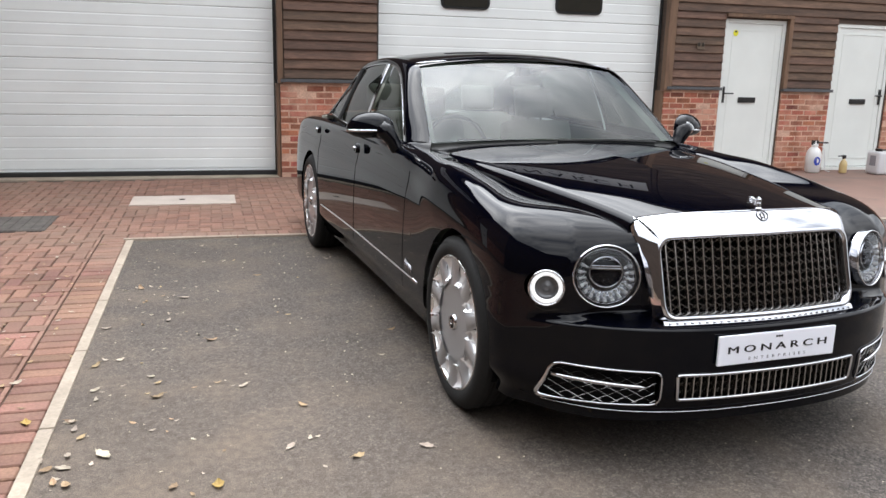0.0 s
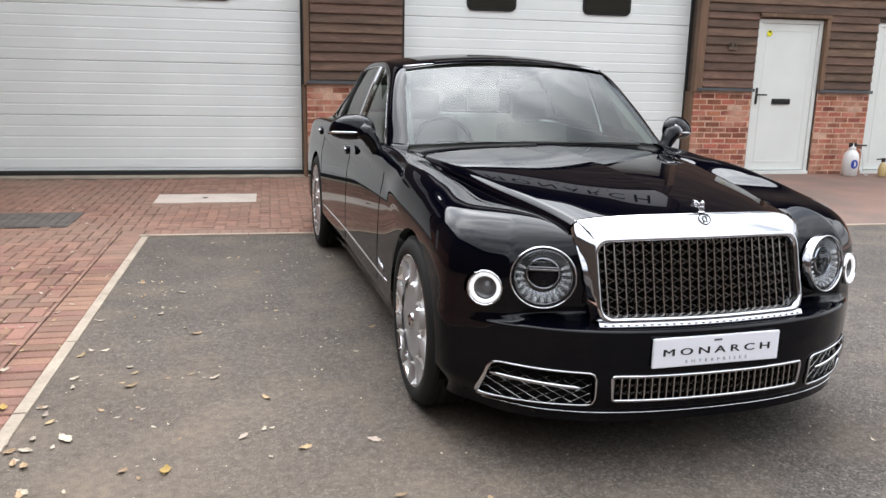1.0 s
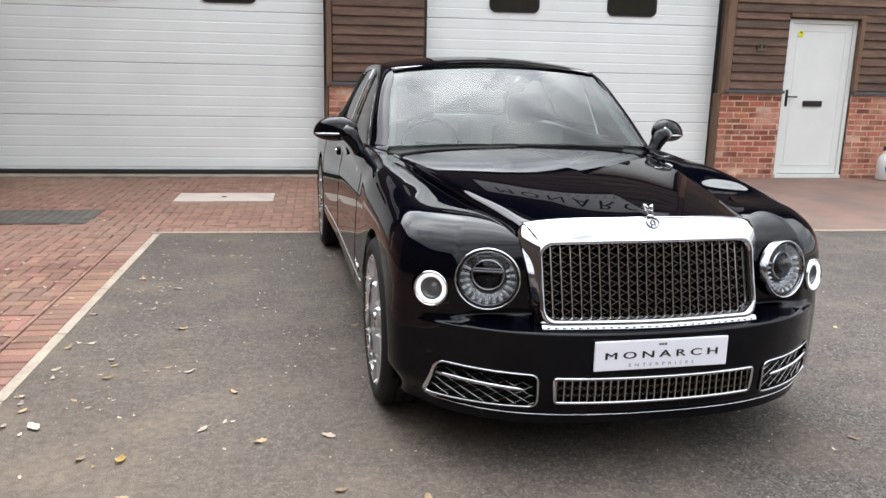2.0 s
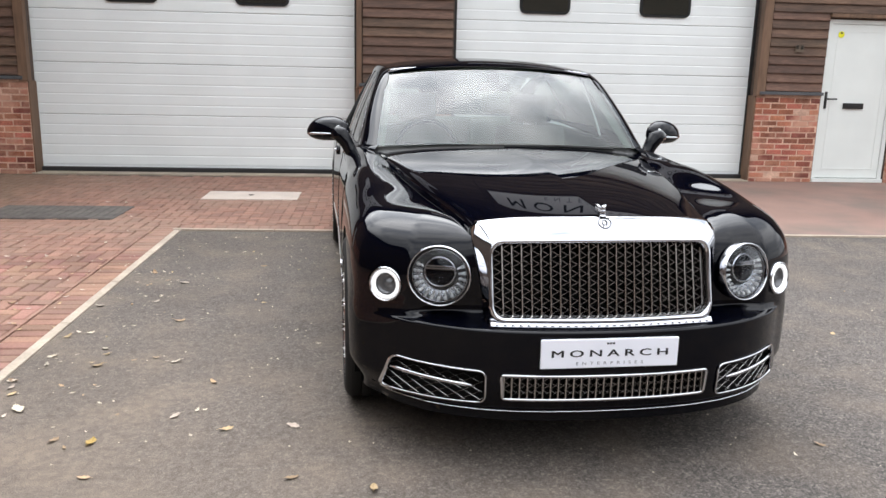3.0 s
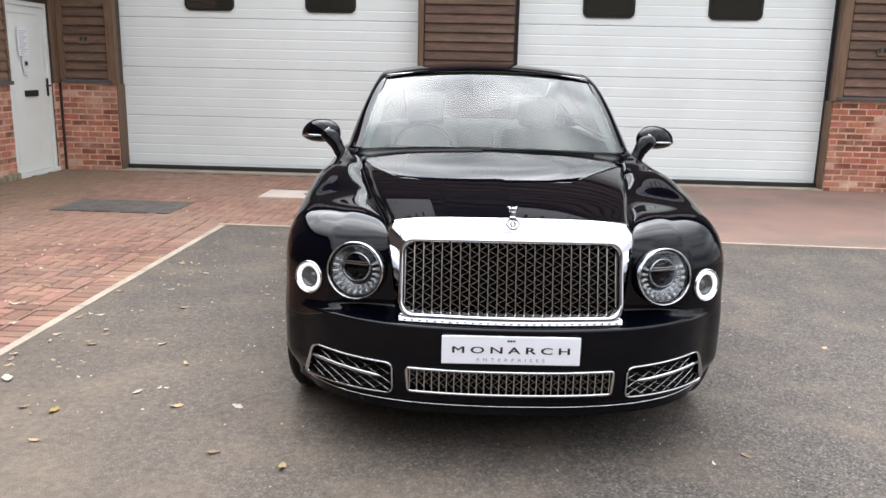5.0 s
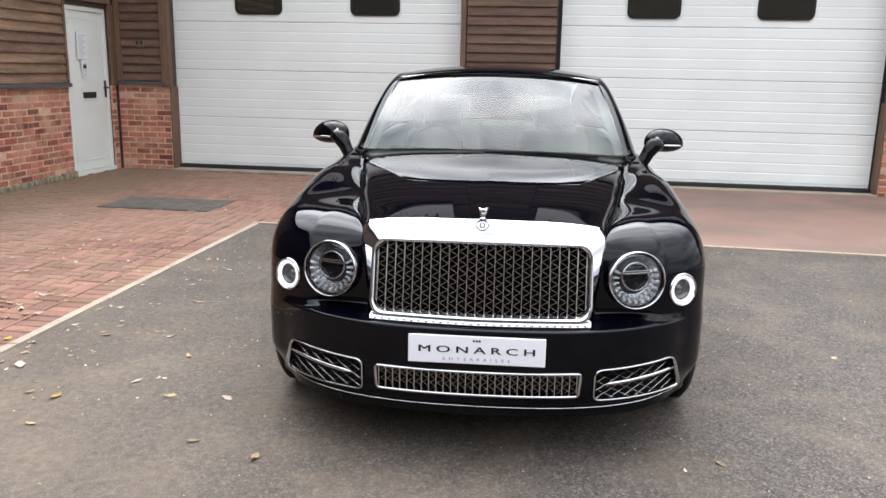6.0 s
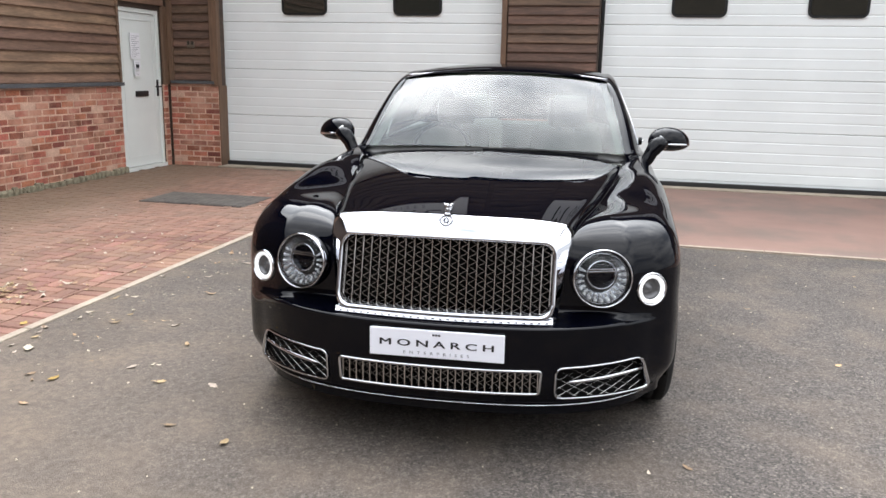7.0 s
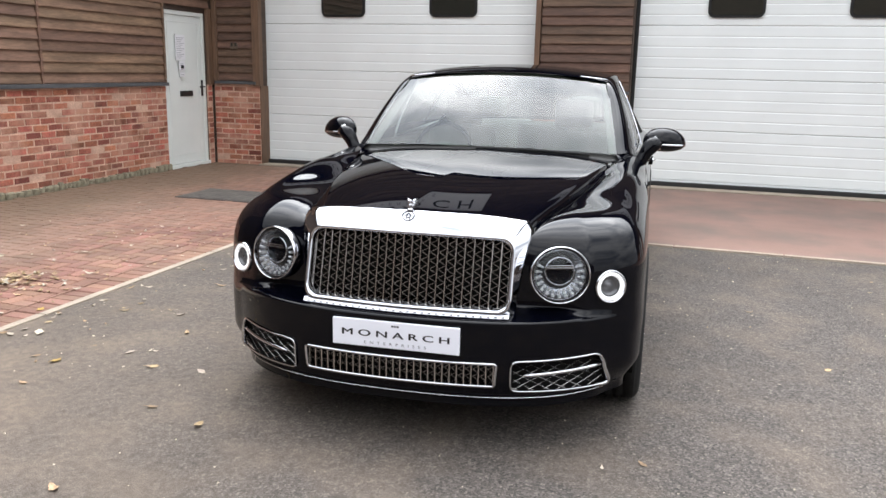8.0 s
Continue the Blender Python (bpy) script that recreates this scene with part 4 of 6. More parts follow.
def body_mesh():
    bm = bmesh.new()
    sides = []
    for s in (1, -1):
        vs = [[bm.verts.new((s * x, y, z)) for x, y, z in col] for col in BAND]
        for i, (a, b) in enumerate(zip(vs, vs[1:])):
            for k in range(WING_K if WING_A <= i < WING_B else NZ):
                q = (a[k], b[k], b[k + 1], a[k + 1])
                bm.faces.new(q if s > 0 else q[::-1])
        sides.append(vs)
        prev = None
        for i in range(WING_A, WING_B + 1):
            col = [vs[i][WING_K]] + [bm.verts.new((s * p.x, p.y, p.z)) for p in wing_profile(i)[1:]]
            if prev:
                for k in range(len(col) - 1):
                    q = (prev[k], col[k], col[k + 1], prev[k + 1])
                    bm.faces.new(q if s > 0 else q[::-1])
            prev = col
    # upper sheet behind the bonnet
    for s in (1, -1):
        prev = None
        for j in range(WING_B - NA, NB + 1):
            rx, ry, rz = BAND[NA + j][NZ]
            e = hood_edge(ry)
            row = []
            for i in range(NA):
                if i <= EDGE_COL:
                    x = e * (1 - (1 - i / EDGE_COL) ** 1.35)
                else:
                    x = e + (rx - e) * ((i - EDGE_COL) / (NA - EDGE_COL)) ** 1.2
                row.append(bm.verts.new((s * x, ry, top_z(x, ry, rx, rz))))
            row.append(sides[0 if s > 0 else 1][NA + j][NZ])
            if prev:
                for i in range(NA):
                    q = (prev[i], prev[i + 1], row[i + 1], row[i])
                    bm.faces.new(q if s > 0 else q[::-1])
            prev = row
    bmesh.ops.delete(bm, geom=[v for v in bm.verts if not v.link_faces], context="VERTS")
    bmesh.ops.remove_doubles(bm, verts=bm.verts, dist=0.0004)
    return bm


def bonnet_mesh():
    """One panel from the radiator shell to the scuttle, creased along its middle, its edges turned down."""
    bm = bmesh.new()
    us = [q / 40 for q in range(-40, 41)]
    rows = []
    for k in range(61):
        v = k / 60
        row = []
        for u in us:
            y = 0.3
            for _ in range(4):
                x = u * (hood_edge(y) + 0.012)
                y = crest_y(x) - 0.012 + (1.612 - crest_y(x) + 0.012) * v
            row.append((x, y, hood_z(x, y)))
        edge = [Vector(row[0]), Vector(row[-1])]
        row = [(edge[0].x - 0.002, edge[0].y, edge[0].z - 0.030)] + row + [(edge[1].x + 0.002, edge[1].y, edge[1].z - 0.030)]
        rows.append(row)
    sheet(bm, rows)
    bmesh.ops.recalc_face_normals(bm, faces=bm.faces)
    return bm


body = body_mesh()


def cut(bm, inside, axis, keep):
    """Opens the skin where inside((a, b)) < 0 and draws the rim of the hole onto the curve. axis 'y': seen from the front; 'x': from the side."""
    tree = BVHTree.FromBMesh(bm)
    doomed = []
    for f in bm.faces:
        c = f.calc_center_median()
        if not keep(c):
            continue
        p = (c.x, c.z) if axis == "y" else (c.y, c.z)
        if inside(p) < 0:
            doomed.append(f)
    ring = {v for f in doomed for v in f.verts}
    bmesh.ops.delete(bm, geom=doomed, context="FACES")
    for v in ring:
        if not v.is_valid or not v.link_faces:
            continue
        p = Vector((v.co.x, v.co.z)) if axis == "y" else Vector((v.co.y, v.co.z))
        for _ in range(4):
            e = 1e-4
            d = inside(p)
            g = Vector(((inside((p[0] + e, p[1])) - d) / e, (inside((p[0], p[1] + e)) - d) / e))
            if g.length > 1e-6:
                p = p - g * (d / g.length_squared)
        if axis == "y":
            hit = tree.ray_cast(Vector((p[0], -1.0, p[1])), Vector((0, 1, 0)))
            y = hit[0].y if hit[0] is not None and abs(hit[0].y - v.co.y) < 0.08 else v.co.y
            v.co = (p[0], y, p[1])
        else:
            s = 1 if v.co.x > 0 else -1
            hit = tree.ray_cast(Vector((s * 2.0, p[0], p[1])), Vector((-s, 0, 0)))
            x = hit[0].x if hit[0] is not None and abs(hit[0].x - v.co.x) < 0.08 else v.co.x
            v.co = (x, p[0], p[1])


def circle(cx, cy, r):
    return lambda p: math.hypot(p[0] - cx, p[1] - cy) - r


def poly_dist(pts, round_r):
    """Signed distance to a convex polygon grown by a rounding radius."""
    k = len(pts)

    def f(p):
        best, inside_all = 1e9, True
        for i in range(k):
            ax, ay = pts[i]
            bx, by = pts[(i + 1) % k]
            ex, ey = bx - ax, by - ay
            t = max(0, min(1, ((p[0] - ax) * ex + (p[1] - ay) * ey) / (ex * ex + ey * ey)))
            best = min(best, math.hypot(p[0] - ax - ex * t, p[1] - ay - ey * t))
            if ex * (p[1] - ay) - ey * (p[0] - ax) < 0:
                inside_all = False
        return (-best if inside_all else best) - round_r
    return f


LAMP = (0.611, 0.217, 0.7245)
DRL = (0.806, 0.294, 0.674)
VENT = [(0.470, 0.290), (0.800, 0.281), (0.766, 0.390), (0.470, 0.384)]
LOWER = [(-0.380, 0.303), (0.380, 0.303), (0.386, 0.380), (-0.386, 0.380)]
for s in (1, -1):
    front_only = lambda c, s=s: c.x * s > 0 and c.y < 0.6
    cut(body, circle(s * LAMP[0], LAMP[2], 0.104), "y", front_only)
    cut(body, circle(s * DRL[0], DRL[2], 0.062), "y", front_only)
    pts = [(s * a, b) for a, b in VENT]
    cut(body, poly_dist(pts if s > 0 else pts[::-1], 0.014), "y", front_only)
    for hy in (HUB_F, HUB_R):
        cut(body, circle(hy, WHEEL_R + 0.008, ARCH_R), "x", lambda c, s=s: c.x * s > 0.55 and c.z < 0.93)
cut(body, poly_dist(LOWER, 0.010), "y", lambda c: c.y < 0.3)

# open the cabin
gone = [f for f in body.faces if abs(f.calc_center_median().x) < 0.79 and 1.86 < f.calc_center_median().y < 4.35 and f.calc_center_median().z > 0.9 and abs(f.normal.z) > 0.6]
bmesh.ops.delete(body, geom=gone, context="FACES")
bmesh.ops.recalc_face_normals(body, faces=body.faces)


def split_off(src, test):
    """Moves the faces that pass into a bmesh of their own."""
    picked = [f for f in src.faces if test(f.calc_center_median())]
    out = bmesh.new()
    made = {}
    for f in picked:
        for v in f.verts:
            if v not in made:
                made[v] = out.verts.new(v.co)
        out.faces.new([made[v] for v in f.verts])
    bmesh.ops.delete(src, geom=picked, context="FACES")
    return out


DOOR_A, DOOR_B, DOOR_C = 1.62, 2.72, 3.83
for s in (1, -1):
    part("shut_line", tube(bmesh.new(), [(s * (hood_edge(y) + 0.015), y, gutter_z(y) - 0.004) for y in np.linspace(0.32, 1.60, 30)], 0.005, 5), VOID, car)
tail = bmesh.new()
ring = [BAND[-1][k] for k in range(0, NZ + 1, 6)]
sheet(tail, [[(p[0], p[1] + 0.08 * (1 - (2 * k / (len(ring) - 1) - 1) ** 2) * 0.5, p[2]) for k, p in enumerate(ring)]] + [[(p[0] * q, p[1] + 0.10 * (1 - q * q) + 0.04 * (1 - (2 * k / (len(ring) - 1) - 1) ** 2), p[2]) for k, p in enumerate(ring)] for q in (0.85, 0.5, 0, -0.5, -0.85)] + [[(-p[0], p[1] + 0.04 * (1 - (2 * k / (len(ring) - 1) - 1) ** 2), p[2]) for k, p in enumerate(ring)]])
part("tail_panel", tail, PAINT, car, smooth=True)
part("bulkhead", slab((-0.84, 4.28, 0.30), (0.84, 4.32, 1.045)), LEATHER, car, "pale rear bulkhead")
part("bonnet", bonnet_mesh(), PAINT, car, "black bonnet with a central crease", smooth=True)
for s in (1, -1):
    side = lambda c, s=s: c.x * s > 0.6 and c.z > 0.315
    d1 = split_off(body, lambda c: side(c) and DOOR_A < c.y < DOOR_B and (c.z < 0.985 or c.y > 1.95))
    part("front_door", d1, PAINT, car, "front door", smooth=True)
    d2 = split_off(body, lambda c: side(c) and DOOR_B <= c.y < DOOR_C)
    part("rear_door", d2, PAINT, car, "rear door", smooth=True)
for s in (1, -1):
    part("front_wing", split_off(body, lambda c: c.x * s > 0.46 and c.y < 1.624 and c.z > 0.640), PAINT, car, "black front wing round the lamps", smooth=True)
part("body", body, PAINT, car, smooth=True)
# -- underside, arches and wheels --
bm = bmesh.new()
box(bm, (-0.78, 0.62, 0.17), (0.78, 5.35, 0.30))
part("underbody", bm, VOID, car)
bm = bmesh.new()
sheet(bm, [[(x, nose(x) + 0.055 + ((0.63 if abs(x) < 0.66 else 0.465) - nose(x) - 0.055) * k / 4, 0.214) for k in range(5)] for x in np.linspace(-0.80, 0.80, 41)])
part("undertray", bm, VOID, car)
for s in (1, -1):
    for hy in (HUB_F, HUB_R):
        bm = bmesh.new()
        rows = []
        for x in (0.915 if hy == HUB_F else 0.935, 0.90, 0.55):
            rows.append([(s * x, hy + ARCH_R * math.cos(a), WHEEL_R + 0.008 + ARCH_R * math.sin(a)) for a in [radians(-21 + 222 * k / 40) for k in range(41)]])
        sheet(bm, rows)
        part("arch_liner", bm, VOID, car)


def wheel(m, side):
    """Axis along local x, its face to +x."""
    w = new("wheel")
    w.parent, w.matrix_basis = car, m
    turn = pose(0, 0, 0, 0, 90, 0)
    bm = bmesh.new()
    prof = [(0.288, -0.004), (0.293, 0.004), (0.318, 0.010), (0.342, 0.006), (0.358, -0.006), (0.367, -0.018)]
    for g in range(5):
        h = -0.022 - g * 0.045
        prof += [(0.371, h), (0.372, h - 0.033), (0.362, h - 0.036), (0.362, h - 0.042)]
    prof += [(0.368, -0.255), (0.34, -0.265), (0.288, -0.26)]
    lathe(bm, prof, 72, turn, close=True)
    part("tyre", bm, RUBBER, w, smooth=True)
    bm = bmesh.new()
    for k in range(64):
        a = math.tau * k / 64
        rows = []
        for h, r in ((-0.008, 0.3605), (-0.018, 0.3715), (-0.030, 0.3745)):
            rows.append([turn @ Vector((r * math.cos(a + q), r * math.sin(a + q), h)) for q in (-0.039, 0.0, 0.039)])
        sheet(bm, rows)
    part("tread", bm, RUBBER, w, "shoulder tread blocks")
    bm = bmesh.new()
    lathe(bm, [(0.278, -0.10), (0.278, -0.012), (0.283, 0.004), (0.291, 0.004), (0.292, -0.012), (0.292, -0.10)], 72, turn)
    lathe(bm, [(0.28, -0.10), (0.0, -0.10)], 72, turn)
    rim = part("rim", bm, POLISHED, w, smooth=True)
    # broad dished disc
    bm = bmesh.new()
    lathe(bm, [(0.0, -0.006), (0.05, -0.006), (0.10, -0.007), (0.15, -0.005), (0.186, -0.001), (0.192, -0.008), (0.192, -0.05)], 72, turn)
    part("disc", bm, ALLOY, w, smooth=True)
    for k in range(10):
        bm = bmesh.new()
        a = radians(36 * k)
        rows = []
        for r, half, h in ((0.168, 0.056, 0.001), (0.195, 0.046, 0.000), (0.235, 0.034, 0.001), (0.262, 0.034, 0.002), (0.284, 0.042, 0.003)):
            ring = []
            for q, dz in ((-1, -0.03), (-0.8, 0.0), (0, 0.003), (0.8, 0.0), (1, -0.03)):
                ring.append(turn @ Vector((r * math.cos(a) - half * q * math.sin(a), r * math.sin(a) + half * q * math.cos(a), h + dz)))
            rows.append(ring)
        sheet(bm, rows)
        bmesh.ops.recalc_face_normals(bm, faces=bm.faces)
        part("spoke", bm, ALLOY, rim, smooth=True)
        # bright scoop between two spokes
        bm = bmesh.new()
        b = a + radians(18)
        rows = []
        for r, half, h in ((0.180, 0.012, -0.001), (0.190, 0.022, -0.016), (0.215, 0.036, -0.030), (0.255, 0.046, -0.032), (0.282, 0.046, -0.008)):
            rows.append([turn @ Vector((r * math.cos(b) - half * q * math.sin(b), r * math.sin(b) + half * q * math.cos(b), h + 0.016 * q * q)) for q in (-1, -0.7, -0.3, 0.3, 0.7, 1)])
        sheet(bm, rows)
        part("scoop", bm, SILVER, rim, smooth=True)
        bm = bmesh.new()
        rows = [[turn @ Vector((r * math.cos(b) - q * math.sin(b), r * math.sin(b) + q * math.cos(b), h)) for q in (q0, q0 + 0.007)] for r, q0, h in ((0.196, 0.026, -0.006), (0.225, 0.036, -0.010), (0.250, 0.042, -0.012))]
        sheet(bm, rows)
        part("slot", bm, VOID, rim)
    hub = turn @ pose(0, 0, -0.030)
    bm = bmesh.new()
    lathe(bm, [(0.0, 0.034), (0.026, 0.033), (0.034, 0.028), (0.037, 0.012)], 32, hub)
    part("hub_cap", bm, POLISHED, w, "chrome centre cap", smooth=True)
    bm = bmesh.new()
    lathe(bm, [(0.034, 0.030), (0.031, 0.038), (0.0265, 0.0345)], 32, hub)
    part("hub_ring", bm, CHROME, w, smooth=True)
    bm = bmesh.new()
    lathe(bm, [(0.026, 0.0350), (0.0, 0.0362)], 24, hub)
    part("hub_badge", bm, VOID, w, "black centre badge")
    bm = bmesh.new()
    lathe(bm, [(0.013, 0.0358), (0.011, 0.0385), (0.006, 0.0385), (0.005, 0.0362)], 20, hub)
    part("hub_mark", bm, CHROME, w, smooth=True)
    return w


for s in (1, -1):
    for hy in (HUB_F, HUB_R):
        wheel(pose(s * (0.944 if hy == HUB_F else 0.970), hy, WHEEL_R, 0, 0, 0 if s > 0 else 180), s)


# -- grille --
def gy(x, z):
    """Rake and bow of the grille's face."""
    kz = (z - 0.589) / 0.259
    return 0.104 + (z - 0.589) * 0.31 - (0.036 + 0.024 * kz) * (1 - min(1.0, abs(x) / 0.416) ** 1.7)


def rounded(hw, z0, z1, r, n=8, dx_top=0.0):
    """Outline of the grille, anticlockwise from the right foot; dx_top widens the head."""
    pts = []
    for sx, zc, a0 in ((1, z0 + r, -90), (1, z1 - r, 0), (-1, z1 - r, 90), (-1, z0 + r, 180)):
        for i in range(n + 1):
            a = radians(a0 + 90 * i / n)
            x, z = sx * (hw - r) + r * math.cos(a), zc + r * math.sin(a)
            k = (z - z0) / (z1 - z0)
            pts.append((x + sx * dx_top * k, z))
        if sx == 1 and a0 == -90:
            for i in range(1, 8):
                z = z0 + r + (z1 - z0 - 2 * r) * i / 8
                pts.append((hw + dx_top * (z - z0) / (z1 - z0), z))
        if sx == 1 and a0 == 0:
            for i in range(1, 24):
                pts.append(((hw + dx_top - r) * (1 - 2 * i / 24), z1))
        if sx == -1 and a0 == 90:
            for i in range(1, 8):
                z = z1 - r - (z1 - z0 - 2 * r) * i / 8
                pts.append((-hw - dx_top * (z - z0) / (z1 - z0), z))
    for i in range(1, 24):
        pts.append(((hw - r) * (-1 + 2 * i / 24), z0))
    return pts


grille = part("grille", slab((-0.43, 0.235, 0.57), (0.43, 0.25, 0.87)), VOID, car, "dark grille core")


def arch_top(x, amount):
    return amount * max(0.0, 1 - (x / 0.42) ** 2)


bm = bmesh.new()
rows = []
inner = rounded(0.416, 0.589, 0.848, 0.045)
inner = [(x, z + arch_top(x, 0.014) * smooth01(0.80, 1.0, (z - 0.589) / 0.259)) for x, z in inner]
lip = [(0.000, 0.060), (0.000, -0.002), (0.006, -0.010), (0.014, -0.010), (0.019, -0.002)]  # outwards, behind the face
STEPS = [k / 8 for k in range(9)]


def brow_point(start, x, t):
    """The brow of the shell, from the lip (0) to the bonnet (1)."""
    tx = x * 1.155
    end = Vector((tx, crest_y(tx), hood_z(tx, crest_y(tx)) + 0.003))
    return Vector((start.x + (end.x - start.x) * t, start.y + (end.y - start.y) * t ** 1.15, start.z + (end.z - start.z) * (1 - (1 - t) ** 1.45)))


def cheek_edge(k, s, apex):
    """Rear edge of the shell's side panel, from its foot to the corner of the bonnet."""
    x = table([(0.0, 0.446), (0.5, 0.463), (0.78, 0.482), (0.9, 0.488), (1.0, abs(apex.x))], k)
    y = table([(0.0, 0.146), (0.5, 0.188), (0.78, 0.226), (0.9, 0.247), (1.0, apex.y)], k)
    z = table([(0.0, 0.566), (0.5, 0.725), (0.78, 0.832), (0.9, 0.876), (1.0, apex.z)], k)
    return Vector((s * x, y, z))


for side, dy in lip:
    ring = []
    for x, z in inner:
        kz = (z - 0.589) / 0.259
        w = smooth01(0.30, 0.40, abs(x))
        ring.append((x + (side if x > 0 else -side) * w, gy(x, z) + dy, z + side * (smooth01(0.5, 1.0, kz) - (0.85 if kz < 0.1 else 0.0))))
    rows.append(ring)
sheet(bm, rows, closed=True)
bmesh.ops.recalc_face_normals(bm, faces=bm.faces)
part("grille_lip", bm, CHROME, car, "bright chrome lip round the grille", smooth=True)
edge = [Vector(p) for p in rows[-1]]
top_r, top_l = [min((k for k in range(len(inner)) if inner[k][0] * s > 0 and inner[k][1] > 0.8), key=lambda k: abs(inner[k][0] * s - 0.4028)) for s in (1, -1)]
bm = bmesh.new()
brow = [[brow_point(edge[k], inner[k][0], t) for k in range(top_r, top_l + 1)] for t in STEPS]
brow.append([p + Vector((0, 0.012, -0.012)) for p in brow[-1]])
sheet(bm, brow)
bmesh.ops.recalc_face_normals(bm, faces=bm.faces)
part("grille_brow", bm, CHROME, car, "bright chrome brow of the radiator surround", smooth=True)
for s, corner in ((1, top_r), (-1, top_l)):
    apex = brow_point(edge[corner], inner[corner][0], 1.0)
    run = list(range(3, top_r + 1)) if s > 0 else list(range(top_l, 2 * top_l))
    run = [k for k in run if k < len(inner) and inner[k][0] * s > 0.395 and (s > 0 or k >= top_l)]
    if s < 0:
        run = run[::-1]
    zs = [edge[k].z for k in run]
    cols = []
    for k in run:
        f = (edge[k].z - zs[0]) / (zs[-1] - zs[0])
        q = cheek_edge(min(1.0, 0.88 * f + 0.12 * smooth01(0.93, 1.0, f)), s, apex)
        cols.append([edge[k].lerp(q, t / 6) for t in range(7)] + [q + Vector((-s * 0.004, 0.045, 0))])
    bm = bmesh.new()
    sheet(bm, cols)
    bmesh.ops.recalc_face_normals(bm, faces=bm.faces)
    part("grille_cheek", bm, CHROME, car, "angled chrome side of the radiator surround", smooth=True)
# foot bar with its row of slots
bm = bmesh.new()
sheet(bm, [[(x, gy(x, 0.589) + dy, z) for x in np.linspace(-0.430, 0.430, 41)] for dy, z in ((0.03, 0.578), (-0.003, 0.5745), (-0.007, 0.570), (-0.017, 0.557), (-0.0195, 0.552), (-0.018, 0.545), (0.03, 0.543))])
foot = part("foot_bar", bm, CHROME, car, "chrome bar below the grille", smooth=True)
slot = slab((-0.0070, -0.002, -0.0010), (0.0070, 0.006, 0.0010), 0.0005)
for k in range(29):
    x = -0.406 + k * 0.812 / 28
    part("slot", slot.copy(), VOID, foot, m=pose(x, gy(x, 0.589) - 0.0118, 0.5632, 38, 0, 0))


def lattice(name_bar, name_wire, x0, x1, z0, z1, cells, pitch, yfun, parent, bar_w=0.0034, fin=0.030, sunk=0.016, bar_mat=None):
    step = (x1 - x0) / cells
    for k in range(cells + 1):
        x = x0 + k * step
        bm = bmesh.new()
        rows = [[(x - bar_w, yfun(x, z) + fin, z), (x - bar_w * 0.7, yfun(x, z), z), (x + bar_w * 0.7, yfun(x, z), z), (x + bar_w, yfun(x, z) + fin, z)] for z in (z0, (z0 + z1) / 2, z1)]
        sheet(bm, rows)
        part(name_bar, bm, bar_mat or DARK_BAR, parent)
    bm = bmesh.new()
    n = int((z1 - z0) / pitch)
    t = 0.0011
    for k in range(cells):
        xa, xb = x0 + k * step + bar_w, x0 + (k + 1) * step - bar_w
        for j in range(n + 1):
            za = z0 + j * pitch
            for zA, zB in ((za, za + pitch / 2), (za + pitch, za + pitch / 2)):
                if max(zA, zB) > z1:
                    continue
                y = yfun(xa, za) + sunk
                vs = [(xa, y, zA - t), (xb, y, zB - t), (xb, y, zB + t), (xa, y, zA + t)]
                f = [bm.verts.new(p) for p in vs]
                g = [bm.verts.new((p[0], p[1] + 0.006, p[2])) for p in vs]
                bm.faces.new(f)
                for i in range(4):
                    bm.faces.new((f[i], g[i], g[(i + 1) % 4], f[(i + 1) % 4]))
    part(name_wire, bm, DULL_CHROME, parent, "zigzag wire mesh between the bars")


lattice("bar", "wire_mesh", -0.412, 0.412, 0.589, 0.858, 23, 0.0335, lambda x, z: gy(x, z) + 0.035, grille)

# lower intake
low = part("lower_grille", slab((-0.40, 0.085, 0.255), (0.40, 0.095, 0.40)), VOID, car, "dark lower intake core")
lattice("bar", "wire_mesh", -0.385, 0.385, 0.296, 0.387, 27, 0.030, lambda x, z: nose(x) + 0.008, low, sunk=0.022)


def rim_path(pts, r, n=6):
    """Rounded closed path through a convex polygon's corners."""
    out, k = [], len(pts)
    for i in range(k):
        p, a, b = Vector(pts[i]), Vector(pts[i - 1]), Vector(pts[(i + 1) % k])
        da, db = (a - p).normalized(), (b - p).normalized()
        p0, p1 = p + da * r, p + db * r
        for j in range(n + 1):
            t = j / n
            out.append(p0 * (1 - t) ** 2 + p * 2 * t * (1 - t) + p1 * t * t)
        q = Vector(pts[(i + 1) % k]) + (p - b).normalized() * r
        steps = max(1, int((q - p1).length / 0.03))
        for j in range(1, steps):
            out.append(p1 + (q - p1) * j / steps)
    return out


def skin_y(x, z):
    return nose(x) + 0.022 * smooth01(0.33, 0.24, z) - 0.002


bm = bmesh.new()
tube(bm, [(p.x, skin_y(p.x, p.y) - 0.001, p.y) for p in rim_path([(-0.391, 0.295), (0.391, 0.295), (0.398, 0.390), (-0.398, 0.390)], 0.014)], 0.0058, 8, closed=True)
part("intake_frame", bm, CHROME, low, "chrome frame", smooth=True)

